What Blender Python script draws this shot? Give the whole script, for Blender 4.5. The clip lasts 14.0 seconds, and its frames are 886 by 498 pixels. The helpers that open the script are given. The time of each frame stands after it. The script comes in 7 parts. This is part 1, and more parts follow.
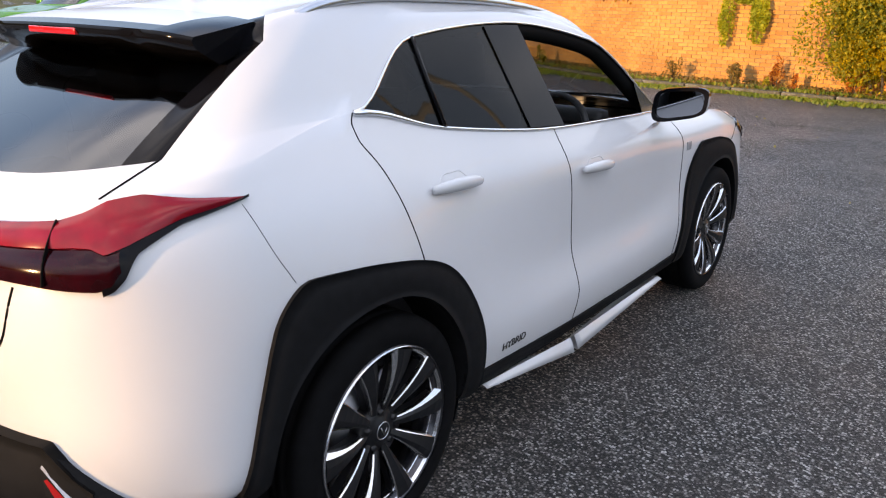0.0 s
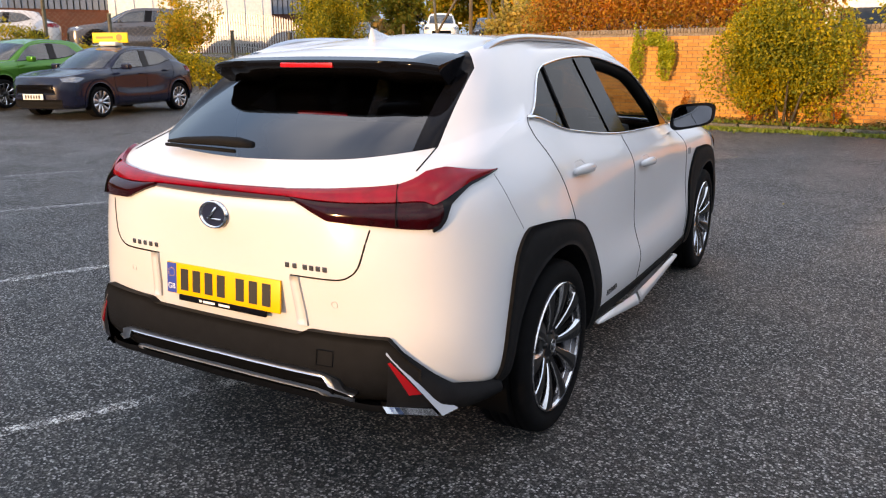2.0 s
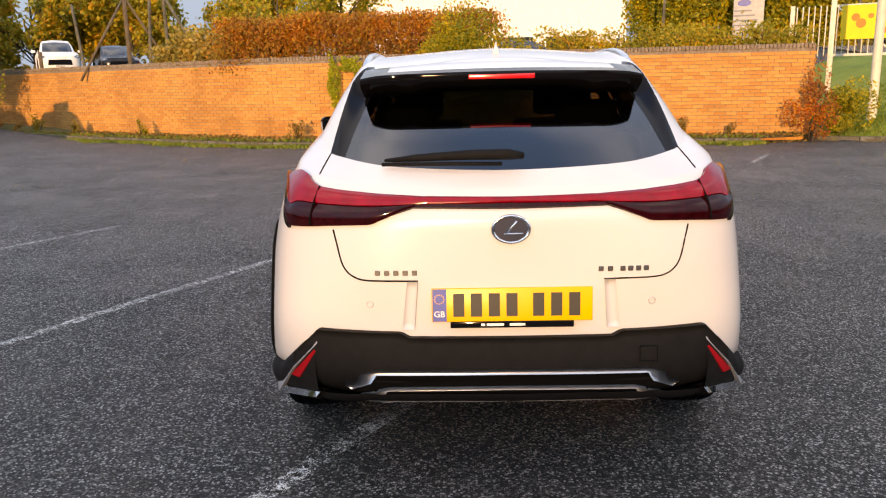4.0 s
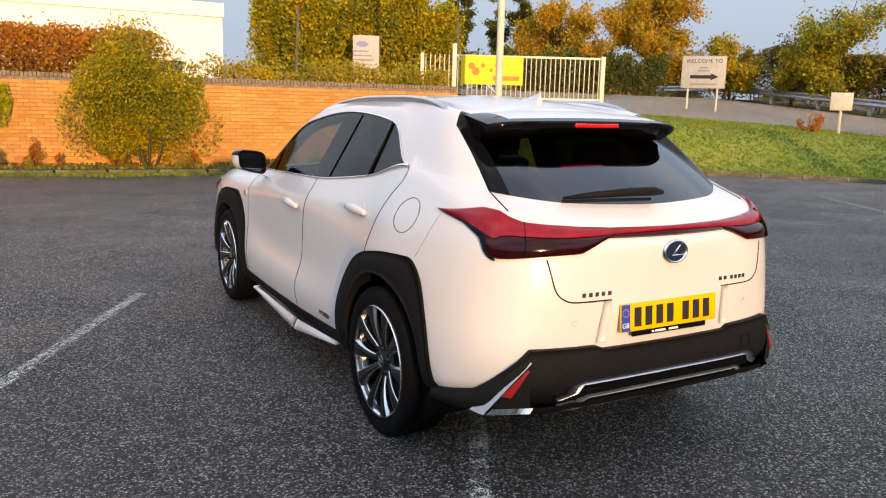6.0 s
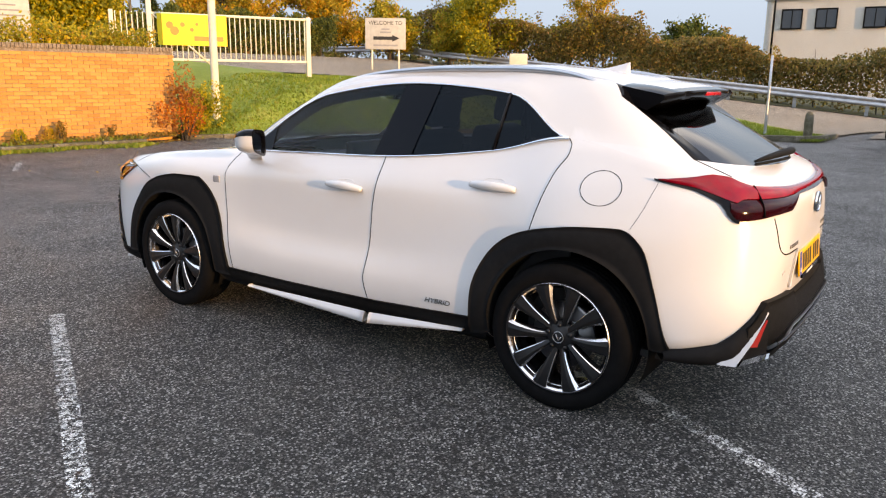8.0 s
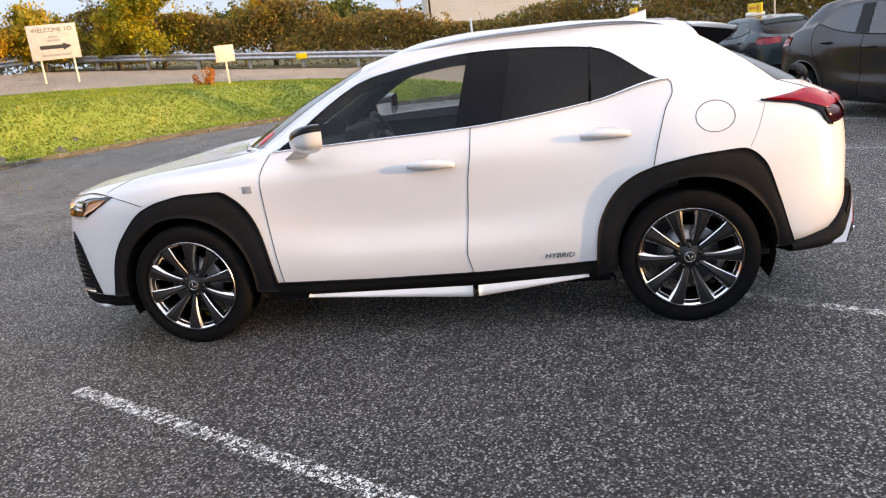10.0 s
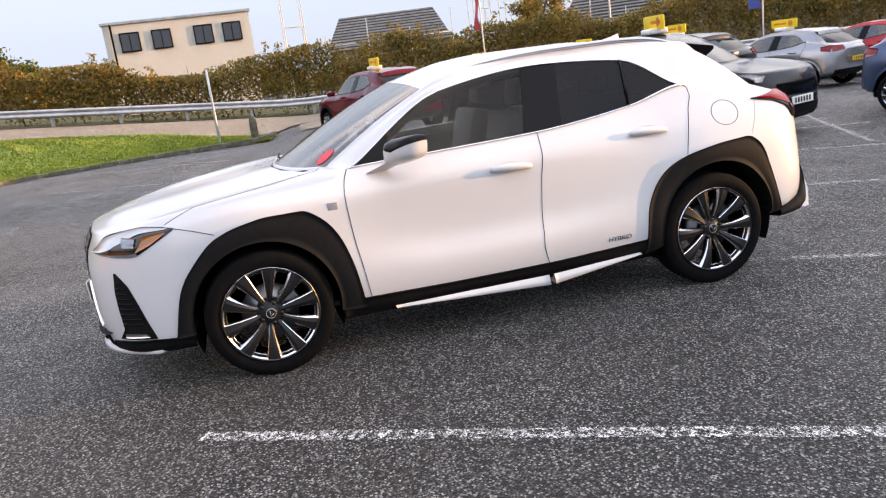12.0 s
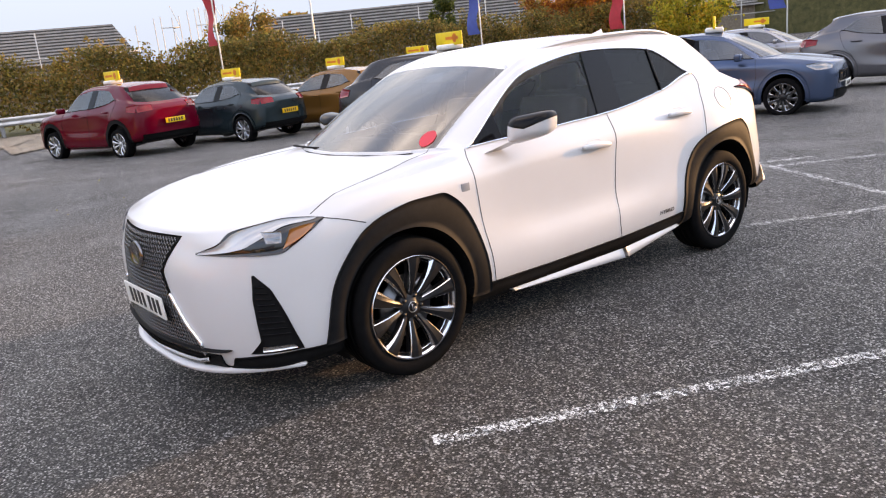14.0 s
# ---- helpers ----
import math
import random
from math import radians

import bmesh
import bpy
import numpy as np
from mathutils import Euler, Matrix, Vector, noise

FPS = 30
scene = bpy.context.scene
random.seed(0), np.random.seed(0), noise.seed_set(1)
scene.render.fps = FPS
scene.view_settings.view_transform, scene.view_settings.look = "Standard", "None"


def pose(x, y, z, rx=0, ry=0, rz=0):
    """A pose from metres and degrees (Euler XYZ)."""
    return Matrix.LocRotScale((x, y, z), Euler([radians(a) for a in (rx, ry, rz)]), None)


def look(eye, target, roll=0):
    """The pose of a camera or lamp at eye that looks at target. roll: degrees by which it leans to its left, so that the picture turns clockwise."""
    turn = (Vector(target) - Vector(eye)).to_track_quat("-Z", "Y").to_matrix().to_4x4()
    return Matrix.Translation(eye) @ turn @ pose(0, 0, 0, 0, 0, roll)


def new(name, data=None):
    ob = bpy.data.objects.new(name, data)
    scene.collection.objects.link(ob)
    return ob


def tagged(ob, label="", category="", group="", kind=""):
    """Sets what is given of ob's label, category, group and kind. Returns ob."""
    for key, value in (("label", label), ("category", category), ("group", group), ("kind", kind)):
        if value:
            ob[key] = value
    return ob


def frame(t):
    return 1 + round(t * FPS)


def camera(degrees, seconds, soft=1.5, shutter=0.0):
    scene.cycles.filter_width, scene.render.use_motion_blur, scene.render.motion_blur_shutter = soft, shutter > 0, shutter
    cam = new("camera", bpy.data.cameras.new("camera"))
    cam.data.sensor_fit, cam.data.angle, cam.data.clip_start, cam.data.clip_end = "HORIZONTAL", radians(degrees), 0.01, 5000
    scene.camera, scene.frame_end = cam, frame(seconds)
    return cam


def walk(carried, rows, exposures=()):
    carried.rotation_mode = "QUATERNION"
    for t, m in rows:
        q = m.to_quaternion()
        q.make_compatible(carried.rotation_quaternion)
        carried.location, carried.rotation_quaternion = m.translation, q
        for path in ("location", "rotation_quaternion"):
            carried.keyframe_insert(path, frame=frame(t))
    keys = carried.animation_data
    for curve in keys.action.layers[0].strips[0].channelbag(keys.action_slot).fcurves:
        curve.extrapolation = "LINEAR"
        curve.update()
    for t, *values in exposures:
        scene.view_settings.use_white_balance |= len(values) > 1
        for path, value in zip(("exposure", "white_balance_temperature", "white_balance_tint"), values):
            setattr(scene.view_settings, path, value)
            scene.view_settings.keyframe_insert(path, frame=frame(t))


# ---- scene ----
cam = camera(59.6, 14.0, soft=1.2)
PATH = [
    (0, (2.149, -2.768, 1.459), (1.006, -1.241, 0.86), 1.1),
    (0.5, (2.339, -3.176, 1.457), (1.227, -1.61, 0.898), 1.6),
    (1, (2.436, -3.514, 1.466), (1.356, -1.91, 0.955), 1.3),
    (1.5, (2.234, -3.88, 1.461), (1.196, -2.242, 0.971), 0.6),
    (2, (1.892, -3.992, 1.411), (0.936, -2.304, 0.926), -0.2),
    (2.5, (1.426, -4.176, 1.372), (0.626, -2.409, 0.885), -0.7),
    (3, (0.938, -4.384, 1.418), (0.349, -2.535, 0.932), -1.1),
    (3.5, (0.379, -4.508, 1.398), (0.03, -2.599, 0.913), -1.0),
    (3.7, (0.163, -4.589, 1.364), (-0.058, -2.651, 0.921), -1.0),
    (5.8, (-2.072, -4.455, 1.466), (-1.239, -2.681, 1.069), 0.9),
    (6, (-2.277, -4.347, 1.438), (-1.307, -2.635, 1.08), 1.4),
    (6.5, (-2.731, -4.023, 1.476), (-1.513, -2.476, 1.125), 1.4),
    (7, (-3.124, -3.611, 1.471), (-1.736, -2.221, 1.095), 2.1),
    (7.5, (-3.561, -3.184, 1.489), (-2.038, -1.94, 1.127), 2.0),
    (8, (-3.876, -2.723, 1.45), (-2.256, -1.634, 1.011), 0.7),
    (8.5, (-4.249, -2.246, 1.439), (-2.534, -1.318, 0.997), -0.8),
    (8.7, (-4.373, -2.05, 1.499), (-2.62, -1.2, 1.044), -1.7),
    (10.8, (-4.818, 0.02, 1.457), (-2.884, 0.05, 0.95), -8.0),
    (11, (-4.867, 0.225, 1.512), (-2.932, 0.175, 1.011), -8.1),
    (11.5, (-4.88, 0.766, 1.508), (-2.957, 0.502, 1.025), -7.9),
    (12, (-4.863, 1.348, 1.503), (-2.977, 0.88, 1.031), -7.4),
    (12.5, (-4.712, 1.88, 1.495), (-2.887, 1.214, 1.019), -7.0),
    (13, (-4.471, 2.427, 1.505), (-2.729, 1.573, 1.02), -6.4),
    (13.5, (-4.14, 2.925, 1.519), (-2.494, 1.902, 1.025), -6.2),
    (14, (-3.739, 3.357, 1.514), (-2.217, 2.16, 1.012), -6.1),
]
EXPOSURES = [(0, 1.42, 12300, 27), (1.5, 1.30, 13000, 27), (2.5, 1.20, 13600, 27), (3.7, 1.07, 14200, 29), (5.8, 1.10, 13900, 26), (7.2, 1.25, 14500, 26), (8.7, 1.55, 15000, 27), (10.8, 1.66, 15000, 30), (14, 1.71, 15600, 32)]
walk(cam, [(t, look(eye, target, roll)) for t, eye, target, roll in PATH], EXPOSURES)

# ---- world, sun ----
SUN_AZ, SUN_EL = 190.0, 5.5          # heading clockwise from +y, elevation, degrees
world = bpy.data.worlds.new("world")
scene.world = world
world.use_nodes = True
wn = world.node_tree
sky = wn.nodes.new("ShaderNodeTexSky")
sky.sky_type, sky.sun_disc = "NISHITA", False
sky.sun_elevation, sky.sun_rotation = radians(SUN_EL), radians(SUN_AZ)
sky.dust_density, sky.ozone_density = 0.3, 2.0
# broken thin cloud over the whole sky
_tc = wn.nodes.new("ShaderNodeTexCoord")
_mp = wn.nodes.new("ShaderNodeMapping")
_mp.inputs["Scale"].default_value = (1.0, 1.0, 1.7)
wn.links.new(_tc.outputs["Generated"], _mp.inputs["Vector"])
_cn = wn.nodes.new("ShaderNodeTexNoise")
_cn.inputs["Scale"].default_value, _cn.inputs["Detail"].default_value, _cn.inputs["Roughness"].default_value = 1.3, 1.5, 0.5
wn.links.new(_mp.outputs["Vector"], _cn.inputs["Vector"])
_cr = wn.nodes.new("ShaderNodeValToRGB")
_cr.color_ramp.elements[0].position, _cr.color_ramp.elements[1].position = 0.34, 0.74
# extra cloud weighted to the east, added to brighten the car's right flank
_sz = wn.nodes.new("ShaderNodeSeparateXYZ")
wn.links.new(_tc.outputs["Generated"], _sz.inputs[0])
_ce = wn.nodes.new("ShaderNodeMath")
_ce.operation = "MULTIPLY_ADD"
_ce.inputs[1].default_value = 0.12
wn.links.new(_sz.outputs["X"], _ce.inputs[0])
wn.links.new(_cn.outputs["Fac"], _ce.inputs[2])
wn.links.new(_ce.outputs[0], _cr.inputs["Fac"])
_cx = wn.nodes.new("ShaderNodeMix")
_cx.data_type = "RGBA"
wn.links.new(_cr.outputs["Color"], _cx.inputs["Factor"])
_bl = wn.nodes.new("ShaderNodeMix")
_bl.data_type, _bl.blend_type = "RGBA", "MULTIPLY"
_bl.inputs["Factor"].default_value = 1.0
_bl.inputs["B"].default_value = (0.62, 0.92, 1.34, 1)
wn.links.new(sky.outputs["Color"], _bl.inputs["A"])
wn.links.new([o for o in _bl.outputs if o.type == "RGBA"][0], _cx.inputs["A"])
_c2 = wn.nodes.new("ShaderNodeTexNoise")
_c2.inputs["Scale"].default_value, _c2.inputs["Detail"].default_value = 2.6, 3.0
wn.links.new(_mp.outputs["Vector"], _c2.inputs["Vector"])
_c3 = wn.nodes.new("ShaderNodeValToRGB")
_c3.color_ramp.elements[0].position, _c3.color_ramp.elements[0].color = 0.40, (0.24, 0.34, 0.50, 1)
_c3.color_ramp.elements[1].position, _c3.color_ramp.elements[1].color = 0.62, (0.64, 0.86, 1.16, 1)
wn.links.new(_c2.outputs["Fac"], _c3.inputs["Fac"])
_c4 = wn.nodes.new("ShaderNodeVectorMath")
_c4.operation = "SCALE"
_c4.inputs["Scale"].default_value = 3.6
wn.links.new(_c3.outputs["Color"], _c4.inputs[0])
wn.links.new(_c4.outputs[0], _cx.inputs["B"])
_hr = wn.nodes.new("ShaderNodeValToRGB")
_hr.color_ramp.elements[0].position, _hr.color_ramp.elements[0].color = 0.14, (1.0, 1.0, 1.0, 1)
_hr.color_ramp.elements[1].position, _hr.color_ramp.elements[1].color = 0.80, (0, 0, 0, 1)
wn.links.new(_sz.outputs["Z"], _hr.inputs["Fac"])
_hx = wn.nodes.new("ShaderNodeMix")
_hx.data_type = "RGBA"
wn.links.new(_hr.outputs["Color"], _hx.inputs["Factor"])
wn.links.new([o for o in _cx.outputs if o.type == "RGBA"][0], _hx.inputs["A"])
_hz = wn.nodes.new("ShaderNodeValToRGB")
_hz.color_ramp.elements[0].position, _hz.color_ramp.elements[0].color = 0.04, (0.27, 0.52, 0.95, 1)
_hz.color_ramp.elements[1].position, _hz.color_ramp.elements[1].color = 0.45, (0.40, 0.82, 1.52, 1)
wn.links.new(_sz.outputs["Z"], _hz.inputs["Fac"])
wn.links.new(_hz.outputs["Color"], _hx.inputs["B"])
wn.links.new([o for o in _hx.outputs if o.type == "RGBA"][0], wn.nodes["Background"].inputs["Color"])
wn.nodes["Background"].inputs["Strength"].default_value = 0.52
sun_data = bpy.data.lights.new("sun", "SUN")
sun_data.energy, sun_data.angle, sun_data.color = 1.95, radians(0.6), (1.0, 0.83, 0.60)
sun = new("sun", sun_data)
_a, _e = radians(SUN_AZ), radians(SUN_EL)
_from = Vector((math.sin(_a) * math.cos(_e), math.cos(_a) * math.cos(_e), math.sin(_e)))
sun.matrix_world = look(_from * 60, (0, 0, 0))


# ---- materials ----
class Mat:
    """A small builder of node materials."""

    def __init__(self, name):
        self.m = bpy.data.materials.new(name)
        self.m.use_nodes = True
        self.t = self.m.node_tree
        self.b = self.t.nodes["Principled BSDF"]
        self.coord = self.t.nodes.new("ShaderNodeTexCoord").outputs["Object"]

    def node(self, kind, **values):
        n = self.t.nodes.new(kind)
        for k, v in values.items():
            n.inputs[k].default_value = v
        return n

    def link(self, a, b):
        self.t.links.new(a, b)

    def noise(self, scale, detail=4.0, rough=0.55, vec=None):
        n = self.node("ShaderNodeTexNoise", Scale=scale, Detail=detail, Roughness=rough)
        self.link(vec or self.coord, n.inputs["Vector"])
        return n.outputs["Fac"]

    def ramp(self, fac, stops):
        r = self.t.nodes.new("ShaderNodeValToRGB")
        el = r.color_ramp.elements
        while len(el) < len(stops):
            el.new(0.5)
        for e, (p, c) in zip(el, stops):
            e.position, e.color = p, (*c, 1) if len(c) == 3 else c
        self.link(fac, r.inputs["Fac"])
        return r.outputs["Color"]

    def mix(self, fac, a, b, mode="MIX"):
        n = self.t.nodes.new("ShaderNodeMix")
        n.data_type, n.blend_type = "RGBA", mode
        for sock, v in ((n.inputs["Factor"], fac), (n.inputs["A"], a), (n.inputs["B"], b)):
            if hasattr(v, "links"):
                self.link(v, sock)
            elif isinstance(v, (int, float)):
                sock.default_value = v
            else:
                sock.default_value = (*v, 1)
        return [o for o in n.outputs if o.type == "RGBA"][0]

    def bump(self, height, strength, distance):
        n = self.node("ShaderNodeBump", Strength=strength, Distance=distance)
        self.link(height, n.inputs["Height"])
        self.link(n.outputs["Normal"], self.b.inputs["Normal"])

    def set(self, **v):
        for k, x in v.items():
            self.b.inputs[k.replace("_", " ")].default_value = x
        return self


def simple(name, col, rough=0.5, metal=0.0, vary=0.12, scale=6.0, coat=0.0, bump=0.0, bscale=200.0, spec=0.5):
    m = Mat(name)
    m.set(Roughness=rough, Metallic=metal, Coat_Weight=coat, Specular_IOR_Level=spec)
    c = m.ramp(m.noise(scale), [(0.3, tuple(x * (1 - vary) for x in col)), (0.7, tuple(min(1, x * (1 + vary)) for x in col))])
    m.link(c, m.b.inputs["Base Color"])
    if bump:
        m.bump(m.noise(bscale, 2.0), bump, 0.002)
    return m.m


def paint(name, col, flake=0.0, rough=0.26, coat=0.5, spec=0.4):
    m = Mat(name)
    m.set(Roughness=rough, Metallic=flake, Coat_Weight=coat, Coat_Roughness=0.03, Specular_IOR_Level=spec)
    c = m.ramp(m.noise(3.0), [(0.3, tuple(x * 0.97 for x in col)), (0.7, col)])
    m.link(c, m.b.inputs["Base Color"])
    return m.m


def glass(name, tint, gloss=0.025):
    m = Mat(name)
    t = m.t
    tr = t.nodes.new("ShaderNodeBsdfTransparent")
    tr.inputs["Color"].default_value = (*tint, 1)
    gl = m.node("ShaderNodeBsdfGlossy", Roughness=0.02)
    lw = m.node("ShaderNodeLayerWeight", Blend=0.5)
    pw = m.t.nodes.new("ShaderNodeMath")
    pw.operation = "POWER"
    pw.inputs[1].default_value = 4.5
    m.link(lw.outputs["Facing"], pw.inputs[0])
    fr = m.t.nodes.new("ShaderNodeMath")
    fr.operation = "MULTIPLY_ADD"
    fr.inputs[1].default_value, fr.inputs[2].default_value = 0.75, gloss
    m.link(pw.outputs[0], fr.inputs[0])
    mx = t.nodes.new("ShaderNodeMixShader")
    m.link(fr.outputs[0], mx.inputs[0])
    m.link(tr.outputs[0], mx.inputs[1])
    m.link(gl.outputs[0], mx.inputs[2])
    m.link(mx.outputs[0], t.nodes["Material Output"].inputs["Surface"])
    return m.m


M_WHITE = paint("pearl_white_paint", (0.60, 0.60, 0.605))
M_BLACKGLOSS = simple("gloss_black", (0.004, 0.004, 0.005), 0.07, spec=0.13)
M_PLASTIC = simple("black_grained_plastic", (0.0080, 0.0082, 0.0088), 0.70, vary=0.2, scale=30, bump=0.12, bscale=900, spec=0.10)
M_GAP = simple("shadow_gap_rubber", (0.004, 0.004, 0.004), 0.8, spec=0.1)
M_TYRE = simple("tyre_rubber", (0.0042, 0.0042, 0.0046), 0.88, vary=0.3, scale=25, bump=0.2, bscale=300, spec=0.10)
M_CHROME = simple("chrome", (0.75, 0.76, 0.78), 0.08, 1.0, 0.05)
M_SATIN = simple("satin_silver", (0.5, 0.52, 0.55), 0.28, 1.0, 0.08)
M_RIMDARK = simple("dark_wheel_paint", (0.009, 0.009, 0.010), 0.38, 0.0, spec=0.35)
M_BARREL = simple("polished_dark_rim", (0.07, 0.07, 0.075), 0.2, 0.9, 0.08, scale=40)
M_MACHINED = simple("machined_alloy", (0.70, 0.70, 0.71), 0.24, 1.0, 0.06, scale=40)
M_DISC = simple("brake_steel", (0.25, 0.25, 0.26), 0.4, 1.0)
M_GLASS = glass("clear_tinted_glass", (0.62, 0.67, 0.66), 0.025)
M_SCREEN = glass("windscreen_glass", (0.30, 0.35, 0.38), 0.19)
M_PRIVACY = glass("privacy_glass", (0.07, 0.075, 0.08), 0.022)
M_REARGLASS = glass("rear_privacy_glass", (0.08, 0.08, 0.085), 0.13)
M_REDLENS = simple("red_lens", (0.23, 0.001, 0.008), 0.12, coat=0.05, vary=0.2, scale=20, spec=0.35)
M_REDDARK = simple("dark_red_lens", (0.020, 0.001, 0.002), 0.10, coat=0.05, vary=0.3, scale=30, spec=0.22)
M_REDBRIGHT = simple("brake_lens", (0.60, 0.010, 0.015), 0.2, coat=1.0)
M_AMBER = simple("amber_reflector", (0.42, 0.11, 0.015), 0.2, coat=1.0)
M_LAMP = simple("lamp_silver", (0.20, 0.205, 0.215), 0.12, 0.8, 0.3, 40, coat=1.0)
M_YELLOW = simple("plate_yellow", (0.85, 0.43, 0.02), 0.35, vary=0.05)
M_PLATEWHITE = simple("plate_white", (0.78, 0.78, 0.74), 0.35, vary=0.05)
M_BLUE = simple("plate_blue", (0.01, 0.05, 0.30), 0.4)
M_INK = simple("black_ink", (0.012, 0.012, 0.012), 0.5)
M_SEAT = simple("black_leather", (0.03, 0.03, 0.032), 0.55, bump=0.2, bscale=300)
M_TRIM = simple("grey_cabin_trim", (0.025, 0.025, 0.027), 0.6)
M_HEAD = simple("headlining", (0.03, 0.03, 0.032), 0.9)
M_TRIMSILVER = simple("silver_trim_paint", (0.36, 0.37, 0.39), 0.25, 0.3)
M_STRIP = simple("bright_trim_paint", (0.52, 0.53, 0.55), 0.25, 0.4)
M_LAMPWHITE = simple("lamp_white", (0.42, 0.43, 0.44), 0.15, 0.2, coat=1.0)
M_REFLECT = simple("red_reflector", (0.30, 0.006, 0.010), 0.4, spec=0.15)
M_MIRROR = simple("mirror_silver", (0.22, 0.23, 0.25), 0.03, 1.0, 0.02)
M_BADGE = simple("dark_chrome_badge", (0.22, 0.22, 0.23), 0.25, 0.9)
M_REDCARD = simple("red_dealer_card", (0.75, 0.03, 0.05), 0.5)


# ---- mesh helpers ----
def mesh(name, verts, faces, material=None, smooth=True):
    me = bpy.data.meshes.new(name)
    me.from_pydata([tuple(map(float, v)) for v in verts], [], [tuple(map(int, f)) for f in faces])
    me.validate()
    if smooth:
        me.shade_smooth()
    if material:
        me.materials.append(material)
    return me


def part(name, data, parent, label="", at=None):
    """Links a mesh as one part under a thing or a part."""
    ob = new(name, data)
    ob.parent = parent
    if at is not None:
        ob.matrix_local = at
    if label:
        tagged(ob, label)
    return ob


def thing(name, label, category, group="", data=None, at=None, kind=""):
    ob = new(name, data)
    tagged(ob, label, category, group, kind)
    if at is not None:
        ob.matrix_basis = at
    return ob


def join(*chunks):
    """Joins (verts, faces) chunks."""
    V, F = [], []
    for v, f in chunks:
        n = len(V)
        V.extend(map(tuple, v))
        F.extend([tuple(i + n for i in q) for q in f])
    return V, F


def box(x0, x1, y0, y1, z0, z1):
    v = [(x, y, z) for x in (x0, x1) for y in (y0, y1) for z in (z0, z1)]
    return v, [(0, 1, 3, 2), (4, 6, 7, 5), (0, 4, 5, 1), (2, 3, 7, 6), (0, 2, 6, 4), (1, 5, 7, 3)]


def bevel_box(x0, x1, y0, y1, z0, z1, r, seg=2):
    bm = bmesh.new()
    bmesh.ops.create_cube(bm, size=1, matrix=Matrix.LocRotScale(((x0 + x1) / 2, (y0 + y1) / 2, (z0 + z1) / 2), None, (x1 - x0, y1 - y0, z1 - z0)))
    bmesh.ops.bevel(bm, geom=bm.edges[:], offset=r, segments=seg, affect="EDGES", profile=0.6)
    v = [tuple(q.co) for q in bm.verts]
    bm.verts.index_update()
    f = [tuple(q.index for q in p.verts) for p in bm.faces]
    bm.free()
    return v, f


def moved(chunk, m):
    return [tuple(m @ Vector(v)) for v in chunk[0]], chunk[1]


def lathe(profile, n, axis="x"):
    """Turns (r, h) points round an axis; closed profile when first equals last."""
    V, F, k = [], [], len(profile)
    for i in range(n):
        a = 2 * math.pi * i / n
        for r, h in profile:
            c, s = r * math.cos(a), r * math.sin(a)
            V.append((h, c, s) if axis == "x" else (c, s, h))
    for i in range(n):
        j = (i + 1) % n
        for q in range(k - 1):
            F.append((i * k + q, i * k + q + 1, j * k + q + 1, j * k + q))
    return V, F


def tube(points, r, n=6, closed=False, flat=1.0):
    """A tube along points; r a number or one for each point."""
    P = [Vector(p) for p in points]
    k = len(P)
    R = r if hasattr(r, "__len__") else [r] * k
    V, F = [], []
    up = Vector((0.13, 0.21, 0.97))
    for i in range(k):
        a, b = P[i - 1 if (i or closed) else 0], P[(i + 1) % k if (closed or i < k - 1) else i]
        d = (b - a).normalized()
        s = d.cross(up)
        if s.length < 0.1:
            s = d.cross(Vector((1, 0, 0)))
        s.normalize()
        u = s.cross(d)
        for q in range(n):
            w = 2 * math.pi * q / n
            V.append(tuple(P[i] + s * (R[i] * math.cos(w)) + u * (R[i] * flat * math.sin(w))))
    for i in range(k if closed else k - 1):
        j = (i + 1) % k
        for q in range(n):
            F.append((i * n + q, i * n + (q + 1) % n, j * n + (q + 1) % n, j * n + q))
    if not closed:
        F.append(tuple(range(n - 1, -1, -1)))
        F.append(tuple((k - 1) * n + q for q in range(n)))
    return V, F


def pchip(Y, xs):
    """Monotone cubic through rows of Y at 0, 1, 2..., read at xs."""
    Y = np.asarray(Y, float)
    d = np.diff(Y, axis=0)
    m = np.zeros_like(Y)
    a, b = d[:-1], d[1:]
    ok = a * b > 0
    m[1:-1][ok] = 2 * a[ok] * b[ok] / (a[ok] + b[ok])
    m[0], m[-1] = d[0], d[-1]
    xs = np.asarray(xs, float)
    i = np.clip(np.floor(xs).astype(int), 0, len(Y) - 2)
    t = (xs - i).reshape((-1,) + (1,) * (Y.ndim - 1))
    return (2 * t**3 - 3 * t**2 + 1) * Y[i] + (t**3 - 2 * t**2 + t) * m[i] + (-2 * t**3 + 3 * t**2) * Y[i + 1] + (t**3 - t**2) * m[i + 1]


def resample(pts, n, smooth=False):
    """n even points along a polyline."""
    P = np.asarray(pts, float)
    if smooth:
        P = pchip(P, np.linspace(0, len(P) - 1, 12 * len(P)))
    s = np.concatenate([[0], np.cumsum(np.linalg.norm(np.diff(P, axis=0), axis=1))])
    u = np.linspace(0, s[-1], n)
    return np.stack([np.interp(u, s, P[:, i]) for i in range(P.shape[1])], 1)


# ---- car bodies: feature lines from the tail's middle round the flank to the nose's middle ----
from mathutils.bvhtree import BVHTree

